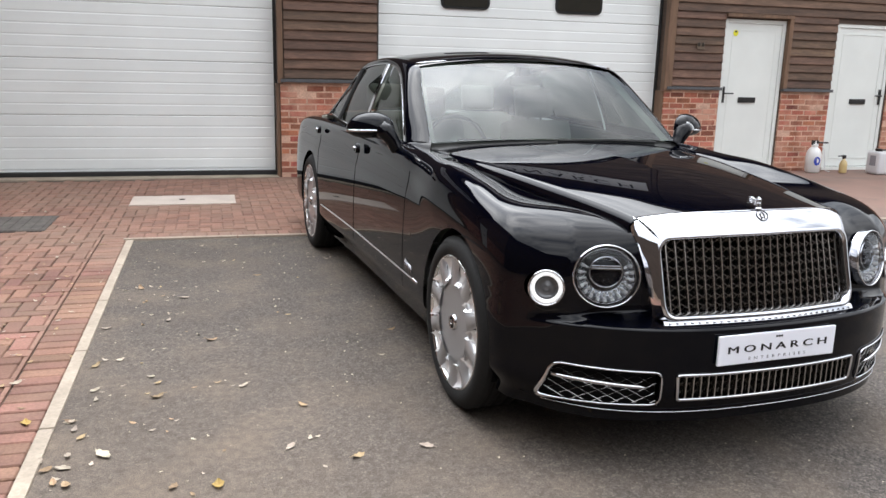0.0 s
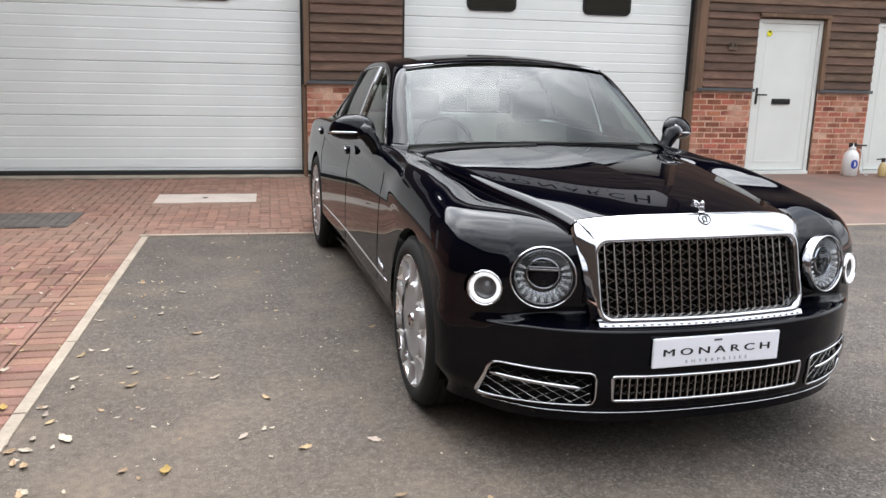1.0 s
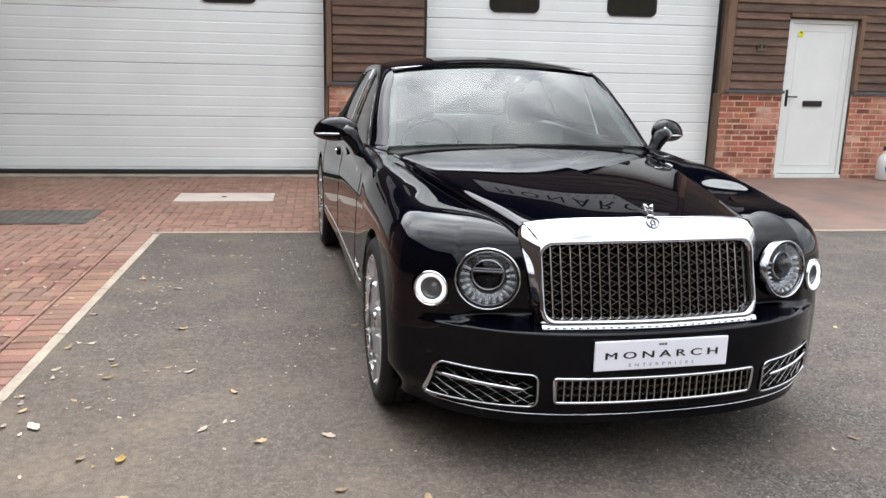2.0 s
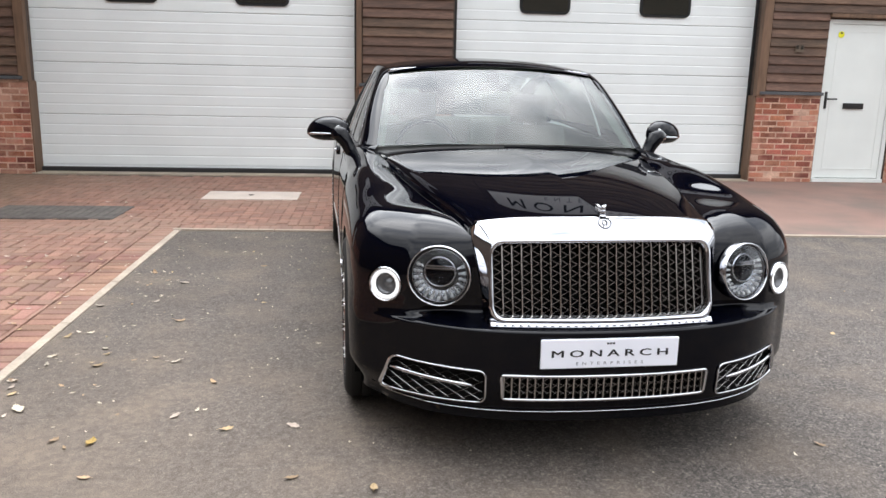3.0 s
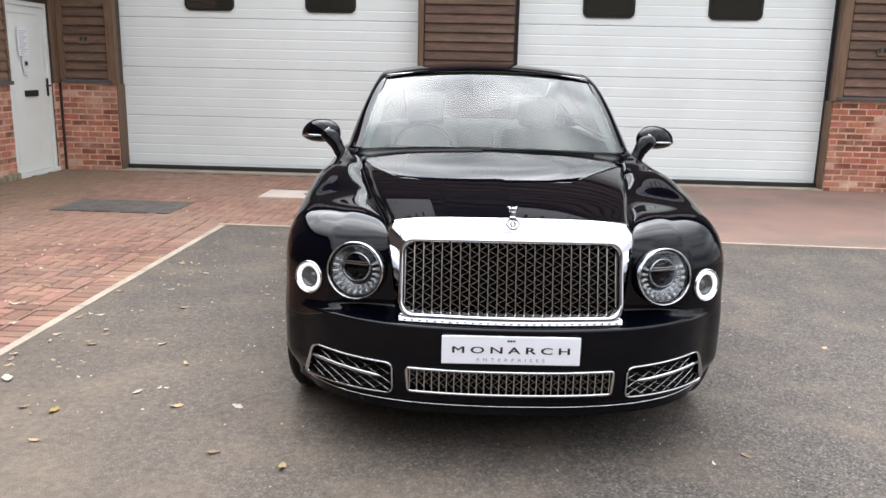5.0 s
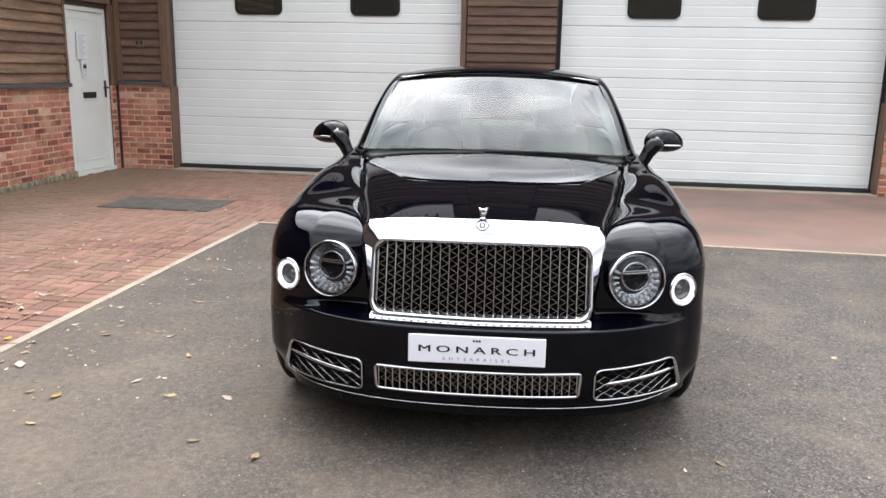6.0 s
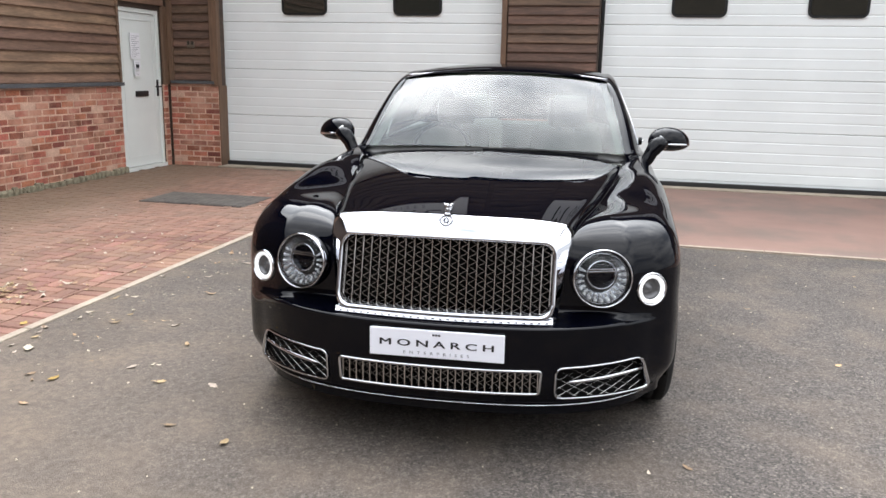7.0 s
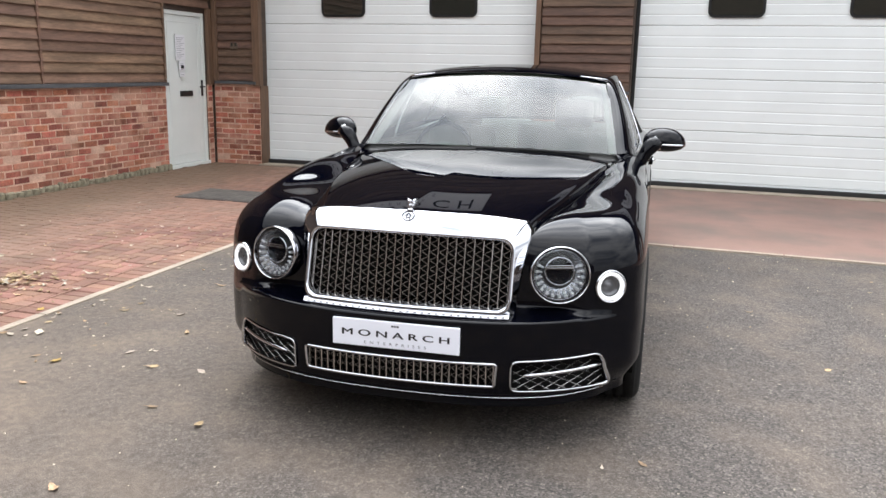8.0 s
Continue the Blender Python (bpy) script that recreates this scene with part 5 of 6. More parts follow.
for s in (1, -1):
    quad = [(0.451, 0.274), (0.826, 0.263), (0.784, 0.407), (0.453, 0.401)]
    # the backing follows the bumper's plan
    bm = bmesh.new()
    sheet(bm, [[(s * x, nose(x) + 0.055, z) for x in np.linspace(0.44, 0.85, 10)] for z in (0.25, 0.42)])
    vent = part("side_vent", bm, VOID, car, "dark side intake")
    bm = bmesh.new()
    path = [(s * p.x, skin_y(p.x, p.y) - 0.002, p.y) for p in rim_path(quad, 0.03)]
    tube(bm, path, [0.0039 + 0.006 * smooth01(0.76, 0.82, abs(p[0])) for p in path], 8, closed=True, squash=1.0)
    part("vent_frame", bm, CHROME, vent, "chrome frame", smooth=True)
    bm = bmesh.new()
    tube(bm, [(s * x, nose(x) + 0.000, 0.357 - (0.78 - x) * 0.05) for x in np.linspace(0.785, 0.498, 12)], [0.0075] * 11 + [0.003], 8)
    part("vent_bar", bm, CHROME, vent, "chrome bar", smooth=True)
    bm = bmesh.new()
    for fam in (1, -1):
        for k in range(-14, 26):
            c = 0.44 + k * 0.058
            pts = []
            for j in range(25):
                z = 0.270 + (0.412 - 0.270) * j / 24
                x = c + fam * (z - 0.33) * 1.75
                top = 0.401 + (x - 0.453) / 0.33 * 0.006
                lo = 0.274 - (x - 0.451) / 0.375 * 0.011
                if 0.455 < x < 0.782 + (0.407 - z) * 0.29 and lo < z < top:
                    pts.append((s * x, nose(x) + 0.020 + (0.004 if fam > 0 else 0), z))
            if len(pts) > 2:
                tube(bm, [pts[0], pts[len(pts) // 2], pts[-1]], 0.0010, 4)
    part("vent_mesh", bm, DULL_CHROME, vent, "crossed wire mesh")

# chin strip
bm = bmesh.new()
tube(bm, [(x, nose(abs(x)) + 0.012 + 0.022 * smooth01(0.62, 0.86, abs(x)), 0.246) for x in np.linspace(-0.80, 0.80, 71)], 0.0021, 6)
part("chin_strip", bm, CHROME, car, "thin bright strip along the chin", smooth=True)


# -- lamps --
def lamp(s):
    m = pose(s * LAMP[0], LAMP[1] - 0.011, LAMP[2], 82, 0, s * 20)
    h = new("headlamp")
    h.parent, h.matrix_basis = car, m @ Matrix.Diagonal((1.03, 0.965, 1.0, 1.0))
    tagged(h, "round clear headlamp with chrome ring")
    bm = bmesh.new()
    lathe(bm, [(0.1178, -0.03), (0.1185, 0.0), (0.1170, 0.008), (0.1135, 0.008), (0.1120, 0.003), (0.1115, -0.02)], 64)
    part("chrome_ring", bm, CHROME, h, smooth=True)
    bm = bmesh.new()
    lathe(bm, [(0.0975, -0.024), (0.088, -0.034), (0.05, -0.040), (0.0, -0.042)], 64)
    part("bowl", bm, DARK_BOWL, h, smooth=True)
    bm = bmesh.new()
    lathe(bm, [(0.0980, -0.008), (0.0925, -0.017), (0.084, -0.025), (0.072, -0.031), (0.060, -0.034)], 64)
    part("crystal_ring", bm, CRYSTAL, h, "faceted bright reflector ring", smooth=True)
    bm = bmesh.new()
    lathe(bm, [(0.1065, -0.016), (0.1040, -0.008), (0.1005, -0.008), (0.0985, -0.014), (0.0975, -0.030)], 64)
    gap = bmesh.new()
    lathe(gap, [(0.1120, -0.014), (0.1060, -0.015)], 64)
    part("gasket", gap, SEAL, h)
    part("inner_ring", bm, CHROME, h, smooth=True)
    rgp = random.Random(41)
    for k in range(15):
        a = radians(-206 + k * 232 / 14)
        c, sn = math.cos(a), math.sin(a)
        bm = bmesh.new()
        rows = []
        tilt = rgp.uniform(-0.006, 0.006)
        for r, half, z in ((0.066, 0.0040, -0.034), (0.069, 0.0050, -0.017), (0.082, 0.0056, -0.027), (0.085, 0.0072, -0.013), (0.0955, 0.0078, -0.009), (0.0962, 0.0078, -0.025)):
            rows.append([(r * c - q * half * sn, r * sn + q * half * c, z + 0.007 * (1 - abs(q)) + tilt * q) for q in (-0.8, -0.3, 0.3, 0.8)])
        sheet(bm, rows)
        part("reflector", bm, SILVER, h)
    bm = bmesh.new()
    lathe(bm, [(0.0600, -0.012), (0.0655, -0.016), (0.0675, -0.030)], 48, pose(0, 0.015, 0))
    part("shroud", bm, SEAL, h, smooth=True)
    # projector in its chrome ring, halved by a bright bar
    bm = bmesh.new()
    lathe(bm, [(0.0600, -0.045), (0.0600, -0.012), (0.0575, -0.008), (0.0535, -0.010), (0.0515, -0.03)], 40, pose(0, 0.015, 0))
    part("bezel", bm, CHROME, h, smooth=True)
    bm = bmesh.new()
    lathe(bm, [(0.0525, -0.026), (0.036, -0.020), (0.0, -0.014)], 32, pose(0, 0.015, 0))
    part("projector", bm, PAINT, h, "dark projector glass", smooth=True)
    for dy in (0.0275, 0.0365):
        part("bar", slab((-0.052, dy - 0.0030, -0.014), (0.052, dy + 0.0030, -0.007), 0.001), CHROME, h)
    bm = bmesh.new()
    lathe(bm, [(0.012, -0.016), (0.010, -0.010), (0.0, -0.008)], 16, pose(0, -0.012, 0))
    part("bulb_lens", bm, LENS, h, smooth=True)
    bm = bmesh.new()
    lathe(bm, [(0.111, 0.000), (0.088, 0.010), (0.05, 0.017), (0.0, 0.020)], 48)
    for f in bm.faces:
        f.normal_update()
        if f.normal.z < 0:
            f.normal_flip()
    lens = part("lens", bm, LENS, h, smooth=True)
    lens.visible_shadow = False
    m = pose(s * DRL[0], DRL[1] - 0.008, DRL[2], 86, 0, s * 29)
    h = new("ring_lamp")
    h.parent, h.matrix_basis = car, m
    tagged(h, "lit round daytime lamp with a white ring")
    bm = bmesh.new()
    lathe(bm, [(0.067, -0.035), (0.0675, 0.0), (0.065, 0.006), (0.061, 0.006), (0.060, -0.02)], 48)
    part("chrome_ring", bm, CHROME, h, smooth=True)
    bm = bmesh.new()
    lathe(bm, [(0.059, -0.004), (0.057, 0.003), (0.0455, 0.003), (0.043, -0.006)], 48)
    part("light_ring", bm, RING, h, "glowing white ring", smooth=True)
    bm = bmesh.new()
    lathe(bm, [(0.044, -0.006), (0.039, -0.020), (0.020, -0.026), (0.016, -0.016), (0.0, -0.013)], 32)
    part("core", bm, CORE, h, smooth=True)


for s in (1, -1):
    lamp(s)

# mascot on the grille's head
MAST = hood_z(0, 0.178) + 0.002
mas = part("mascot", lathe(bmesh.new(), [(0.0, 0.0), (0.014, 0.0), (0.012, 0.004), (0.006, 0.008), (0.0, 0.009)], 20, pose(0, 0.235, MAST)), CHROME, car, "small chrome winged bonnet mascot", smooth=True, m=pose(0, -0.057, 0))
bm = bmesh.new()
for zc, r in ((0.016, 0.0085), (0.032, 0.0072)):
    tube(bm, [(0.0, 0.236 + r * math.cos(a), MAST + zc + r * math.sin(a)) for a in [radians(20 * k) for k in range(18)]], 0.0034, 6, closed=True)
    tube(bm, [(r * 0.9 * math.cos(a), 0.235, MAST + zc + r * math.sin(a)) for a in [radians(20 * k) for k in range(18)]], 0.0032, 6, closed=True)
part("crest", bm, CHROME, mas, smooth=True)
for s in (1, -1):
    bm = bmesh.new()
    for f in range(4):
        tip = Vector((s * (0.021 - 0.002 * f), 0.272 + 0.004 * f, MAST + 0.041 - 0.008 * f))
        root = Vector((s * 0.006, 0.238, MAST + 0.028 - 0.005 * f))
        mid = (tip + root) / 2 + Vector((0, 0, 0.004))
        tube(bm, [root, mid, tip], [0.0036, 0.0034, 0.0012], 6)
    part("wing", bm, CHROME, mas, smooth=True)

bm = bmesh.new()


MID = edge[(top_r + top_l) // 2]


def on_brow(x, z):
    u = 1 - (1 - (z - MID.z) / (hood_z(0, 0.18) + 0.003 - MID.z)) ** (1 / 1.45)
    p = brow_point(MID, x, u)
    return (x, p.y - 0.002, p.z)


tube(bm, [on_brow(0.024 * math.sin(a) * (1 - 0.25 * math.cos(a)), 0.932 - 0.0165 * math.cos(a)) for a in [radians(15 * k) for k in range(24)]], 0.0022, 6, closed=True)
tube(bm, [on_brow(0.010 * math.sin(a), 0.935 + 0.008 * math.cos(a)) for a in [radians(20 * k) for k in range(18)]], 0.0018, 6, closed=True)
for dx in (-0.006, 0.006):
    tube(bm, [on_brow(dx, 0.921), on_brow(dx * 1.4, 0.930), on_brow(dx * 0.6, 0.939)], 0.0014, 6)
part("badge", bm, ENAMEL, car, "small shield badge on the grille's brow", smooth=True)

# registration plate space carries a dealer's show plate
pl = part("show_plate", slab((-0.264, -0.006, 0.4245), (0.258, 0.004, 0.5350), 0.004), PLATE, car, "white dealer show plate with dark lettering")


def words(text, size, spacing, width, z, depth, mat, parent, y, x=0.0, turn=90, bold=0.0):
    cu = bpy.data.curves.new("lettering", "FONT")
    cu.body, cu.size, cu.align_x, cu.align_y, cu.space_character = text, size, "CENTER", "CENTER", spacing
    cu.extrude, cu.resolution_u = depth, 3
    tmp = bpy.data.objects.new("tmp", cu)
    me = bpy.data.meshes.new_from_object(tmp)
    bpy.data.objects.remove(tmp)
    xs = [v.co.x for v in me.vertices]
    ys = [v.co.y for v in me.vertices]
    k = width / (max(xs) - min(xs))
    cx, cy = (max(xs) + min(xs)) / 2, (max(ys) + min(ys)) / 2
    for v in me.vertices:
        v.co = (k * (v.co.x - cx), size * (v.co.y - cy) / size, v.co.z)
    if bold:
        # a second, slightly wider cut of the letters thickens their strokes
        b2 = bmesh.new()
        b2.from_mesh(me)
        for dx, dz in ((-bold, 0.0002), (bold, 0.0004)):
            k2 = len(b2.verts)
            b2.from_mesh(me)
            b2.verts.ensure_lookup_table()
            for v in b2.verts[k2:]:
                v.co.x += dx
                v.co.z += dz
        b2.to_mesh(me)
        b2.free()
    # each letter is a piece of its own
    src = bmesh.new()
    src.from_mesh(me)
    spans = []
    for f in src.faces:
        a, b = min(v.co.x for v in f.verts), max(v.co.x for v in f.verts)
        spans.append((a, b))
    spans.sort()
    runs = []
    for a, b in spans:
        if runs and a <= runs[-1][1] + 1e-5:
            runs[-1][1] = max(runs[-1][1], b)
        else:
            runs.append([a, b])
    for a, b in runs:
        letter = part("letter", split_off(src, lambda c: a - 1e-5 <= c.x <= b + 1e-5), mat, parent)
        letter.matrix_basis = pose(x, y, z, turn)
    src.free()
    bpy.data.meshes.remove(me)


words("MONARCH", 0.037, 1.5, 0.440, 0.481, 0.0006, INK, pl, -0.0067, -0.003, bold=0.0011)
words("ENTERPRISES", 0.0165, 2.2, 0.255, 0.443, 0.0006, GREY_INK, pl, -0.0067, -0.003)
for k in (-1, 0, 1):
    part("crest", slab((k * 0.011 - 0.007, -0.0072, 0.514), (k * 0.011 + 0.001, -0.0060, 0.521)), INK, pl)
# -- cabin: roof, pillars, glass --
def belt(y):
    """Foot of the side windows: half width and height."""
    return table([(1.75, 0.835), (1.98, 0.855), (2.5, 0.876), (3.0, 0.880), (3.9, 0.850), (4.4, 0.76)], y), table([(1.75, 1.020), (1.98, 1.030), (2.5, 1.045), (3.2, 1.060), (3.9, 1.090), (4.4, 1.06)], y)


def cant(y):
    """Head of the side windows: half width and height."""
    return table([(1.98, 0.845), (2.1, 0.815), (2.25, 0.778), (2.4, 0.742), (2.55, 0.716), (2.7, 0.702), (2.9, 0.694), (3.3, 0.688), (3.7, 0.678), (3.95, 0.685), (4.2, 0.70), (4.5, 0.72)], y), table([(1.98, 1.038), (2.1, 1.145), (2.25, 1.262), (2.4, 1.356), (2.55, 1.418), (2.7, 1.446), (2.9, 1.458), (3.3, 1.446), (3.6, 1.412), (3.8, 1.356), (3.95, 1.29), (4.2, 1.16), (4.5, 1.04)], y)


def rail(y):
    """Roof's side edge: half width and height."""
    return table([(1.80, 0.752), (2.10, 0.700), (2.40, 0.645), (2.6, 0.640), (2.9, 0.642), (3.3, 0.638), (3.8, 0.62), (4.15, 0.60), (4.5, 0.60)], y), table([(1.80, 1.052), (2.1, 1.268), (2.40, 1.458), (2.55, 1.480), (2.75, 1.492), (2.95, 1.495), (3.3, 1.483), (3.7, 1.438), (4.0, 1.352), (4.3, 1.20), (4.5, 1.07)], y)


def roof_z(x, y):
    rx, rz = rail(y)
    return rz + 0.058 * (1 - (x / rx) ** 2) ** 0.9 if abs(x) < rx else rz


bm = bmesh.new()
rows = []
for y in np.linspace(2.36, 3.72, 36):
    rx, rz = rail(y)
    front = 0.05 * smooth01(2.75, 2.36, y)
    rows.append([(rx * q, y - front * (1 - q * q) * 1.2, roof_z(rx * q, y)) for q in np.linspace(-1, 1, 41)])
sheet(bm, rows)
part("roof", bm, PAINT, car, "black roof panel", smooth=True)


def pane_strip(bm, lower, upper, n=6, bow=0.02, out=None):
    rows = []
    for i in range(n + 1):
        t = i / n
        rows.append([tuple(Vector(a) * (1 - t) + Vector(b) * t + Vector(out or (0, 0, 0)) * bow * 4 * t * (1 - t)) for a, b in zip(lower, upper)])
    sheet(bm, rows)


def ws_low(q):
    return (0.752 * q, 1.80 - 0.09 * (1 - q * q), 1.052 + 0.026 * (1 - q * q))


def ws_up(q):
    rx, rz = rail(2.40)
    return (rx * q, 2.40 - 0.085 * (1 - q * q), rz + 0.036 * (1 - q * q) ** 0.9)


Q = np.linspace(-1, 1, 33)
bm = bmesh.new()
pane_strip(bm, [ws_low(q) for q in Q], [ws_up(q) for q in Q], 10, 0.02, (0, -0.5, 0.8))
ws = part("windscreen", bm, GLASS, car, "raked clear windscreen", smooth=True)
ws.visible_shadow = False
bm = bmesh.new()
pane_strip(bm, [(0.60 * q, 4.46 + 0.12 * (1 - q * q), 1.075) for q in Q], [(0.58 * q, 3.74 + 0.08 * (1 - q * q), roof_z(0.58 * q, 3.72)) for q in Q], 8, 0.02, (0, 0.6, 0.8))
rw = part("rear_window", bm, SIDE_GLASS, car, smooth=True)
rw.visible_shadow = False
# black header and sill of the windscreen
bm = bmesh.new()
tube(bm, [tuple(Vector(ws_up(q)) + Vector((0, 0.004, 0.004))) for q in Q], 0.0045, 6)
part("header_trim", bm, CHROME, car, "bright trim over the windscreen", smooth=True)
bm = bmesh.new()
sheet(bm, [[(0.80 * q, 1.84 - 0.11 * (1 - q * q), 1.040 + 0.032 * (1 - q * q)) for q in Q], [(0.77 * q, 1.75 - 0.085 * (1 - q * q), 1.000 + 0.050 * (1 - q * q)) for q in Q]])
part("cowl", bm, DARK, car, "black wiper cowl")
for s, a, b in ((1, (0.60, 1.70), (-0.05, 1.615)), (1, (0.02, 1.66), (-0.60, 1.71))):
    bm = bmesh.new()
    tube(bm, [(a[0], a[1] + 0.06, 1.052), ((a[0] + b[0]) / 2, (a[1] + b[1]) / 2 + 0.06, 1.068), (b[0], b[1] + 0.09, 1.068)], 0.008, 6)
    part("wiper", bm, DARK, car)

for s in (1, -1):
    # A pillar and cant rail in one sweep
    bm = bmesh.new()
    rows = []
    for y in np.concatenate([np.linspace(1.80, 2.4, 14), np.linspace(2.46, 3.72, 18)]):
        rx, rz = rail(y)
        k = smooth01(2.55, 1.80, y)
        cy = y + 0.17 * k
        cx, cz = cant(cy)
        a, b = Vector((rx - 0.006, y, rz)), Vector((cx, cy, cz))
        n = Vector((0.75, -0.45 * k, 0.65 - 0.1 * k)).normalized()
        rows.append([tuple(a + (b - a) * t + n * 0.020 * math.sin(math.pi * min(1, t * 1.05)) ** 0.7) for t in (0, 0.1, 0.25, 0.45, 0.65, 0.85, 1)] + [(cx - 0.03, cy, cz - 0.004)])
    rows = [[(s * p[0], p[1], p[2]) for p in r] for r in rows]
    sheet(bm, rows)
    bmesh.ops.recalc_face_normals(bm, faces=bm.faces)
    part("roof_pillar", bm, PAINT, car, "black windscreen pillar and roof rail", smooth=True)
    # foot of the pillar down to the wing
    bm = bmesh.new()
    sheet(bm, [[(s * x, y, z) for x, y, z in r] for r in (
        [(0.745, 1.80, 1.058), (0.80, 1.90, 1.062), (0.845, 1.98, 1.045), (0.862, 2.10, 1.045)],
        [(0.765, 1.76, 1.030), (0.83, 1.86, 1.035), (0.872, 1.98, 1.025), (0.885, 2.10, 1.030)],
        [(0.775, 1.735, 0.985), (0.845, 1.85, 0.985), (0.885, 1.98, 0.985), (0.895, 2.10, 0.99)])])
    bmesh.ops.recalc_face_normals(bm, faces=bm.faces)
    part("pillar_foot", bm, PAINT, car, smooth=True)
    # rear quarter
    bm = bmesh.new()
    rows = []
    for y in np.linspace(3.60, 4.60, 18):
        rx, rz = rail(min(y, 4.5))
        cx, cz = cant(min(y, 4.5))
        bx, bz = belt(min(y, 4.4))
        k0 = smooth01(4.02, 3.80, y)
        end = Vector((bx + 0.02, y, bz - 0.03)) * (1 - k0) + Vector((cx, y, cz)) * k0
        st = Vector((rx, y, rz))
        rows.append([(s * (st.lerp(end, t).x + 0.018 * math.sin(math.pi * t)), y, st.lerp(end, t).z) for t in np.linspace(0, 1, 8)])
    sheet(bm, rows)
    part("rear_quarter", bm, PAINT, car, "black rear roof pillar", smooth=True)
    # side glass
    ys_f, ys_r = np.linspace(2.0, 2.72, 12), np.linspace(2.78, 3.95, 16)

    def upper(y):
        cx, cz = cant(y)
        return (s * (cx - 0.010), y, max(cz, belt(y)[1] + 0.003))

    def lower(y):
        bx, bz = belt(y)
        return (s * (bx - 0.015), y, bz - 0.01)
    for nm, ys, lab in (("front_window", ys_f, "clear"), ("rear_window", ys_r, "dark")):
        bm = bmesh.new()
        pane_strip(bm, [lower(y) for y in ys], [upper(y) for y in ys], 6, 0.012, (s, 0, 0))
        for f in bm.faces:
            f.normal_update()
            if f.normal.x * s < 0:
                f.normal_flip()
        g = part("side_window", bm, SIDE_GLASS if nm == "rear_window" else FRONT_GLASS, car, "tinted rear side window" if nm == "rear_window" else "front side window", smooth=True)
        g.visible_shadow = False
    # chrome surround of the side windows
    bm = bmesh.new()
    ring = [lower(y) for y in np.linspace(1.98, 4.0, 24)] + [upper(y) for y in np.linspace(4.0, 2.02, 30)]
    ring = [(p[0] + s * 0.005, p[1], p[2]) for p in ring]
    tube(bm, ring, 0.0055, 6, closed=True)
    part("window_trim", bm, CHROME, car, "chrome window surround", smooth=True)
    bm = bmesh.new()
    rows = []
    for t in np.linspace(0, 1, 8):
        a, b = Vector(lower(2.75)), Vector(upper(2.75 + 0.06 * t))
        p = a.lerp(b, t) + Vector((s * (0.016 + 0.012 * 4 * t * (1 - t)), 0, 0))
        rows.append([(p.x, p.y - 0.032, p.z), (p.x + s * 0.006, p.y - 0.026, p.z), (p.x + s * 0.006, p.y + 0.026, p.z), (p.x, p.y + 0.032, p.z)])
    sheet(bm, rows)
    part("door_pillar", bm, CHROME, car, "chrome centre pillar", smooth=False)
    bm = bmesh.new()
    tube(bm, [Vector(lower(3.50)) + Vector((s * 0.018, 0, 0)), Vector(upper(3.56)) + Vector((s * 0.014, 0, 0))], 0.014, 6)
    part("quarter_bar", bm, DARK, car)

    # door mirror: shell, chrome strip, stalk
    m = pose(s * 1.008, 2.06, 1.108, 0, 0, s * 33) @ Matrix.Diagonal((0.97, 0.95, 0.97, 1))
    mir = new("door_mirror")
    mir.parent, mir.matrix_basis = car, m
    tagged(mir, "black door mirror with a chrome strip")
    bm = bmesh.new()
    rows = []
    for i in range(25):
        u = 0.5 - 0.5 * math.cos(math.pi * i / 24)
        x = -0.135 + 0.275 * u
        full = max(0.0, 1 - abs(2 * u - 1) ** 2.3) ** 0.5 + 0.004
        ring = []
        for k in range(28):
            a = math.tau * k / 28
            yy = min(0.022, -0.092 * math.cos(a) * full ** 0.8)
            ring.append((s * x, yy, (0.092 if math.sin(a) > 0 else 0.052) * full * math.sin(a) - 0.012 * (u - 0.5)))
        rows.append(ring)
    vs = sheet(bm, rows, closed=True)
    bm.faces.new(vs[0])
    bm.faces.new(vs[-1])
    bmesh.ops.recalc_face_normals(bm, faces=bm.faces)
    part("shell", bm, PAINT, mir, smooth=True)
    bm = bmesh.new()
    rows = []
    for x in np.linspace(-0.095, 0.134, 21):
        u = (x + 0.135) / 0.275
        full = max(0.0, 1 - abs(2 * u - 1) ** 2.3) ** 0.5 + 0.004
        y0, z0 = -0.092 * full ** 0.8, -0.006 - 0.012 * (u - 0.5)
        hh = 0.0055 * smooth01(-0.10, -0.02, x) + 0.0015
        rows.append([(s * x, y0 + 0.006, z0 - hh), (s * x, y0 - 0.003, z0 - hh * 0.8), (s * x, y0 - 0.004, z0), (s * x, y0 - 0.002, z0 + hh * 0.8), (s * x, y0 + 0.006, z0 + hh)])
    sheet(bm, rows)
    bmesh.ops.recalc_face_normals(bm, faces=bm.faces)
    part("strip", bm, CHROME, mir, smooth=True)
    part("mirror_glass", slab((-0.085, 0.0225, -0.028), (0.085, 0.025, 0.058), 0.001), CHROME, mir)
    bm = bmesh.new()
    tube(bm, [(-s * 0.070, -0.030, 0.010), (-s * 0.105, -0.028, -0.015), (-s * 0.135, -0.022, -0.058), (-s * 0.155, -0.014, -0.100), (-s * 0.178, -0.008, -0.118)], [0.062, 0.056, 0.046, 0.044, 0.044], 14, squash=0.85)
    part("stalk", bm, PAINT, mir, smooth=True)
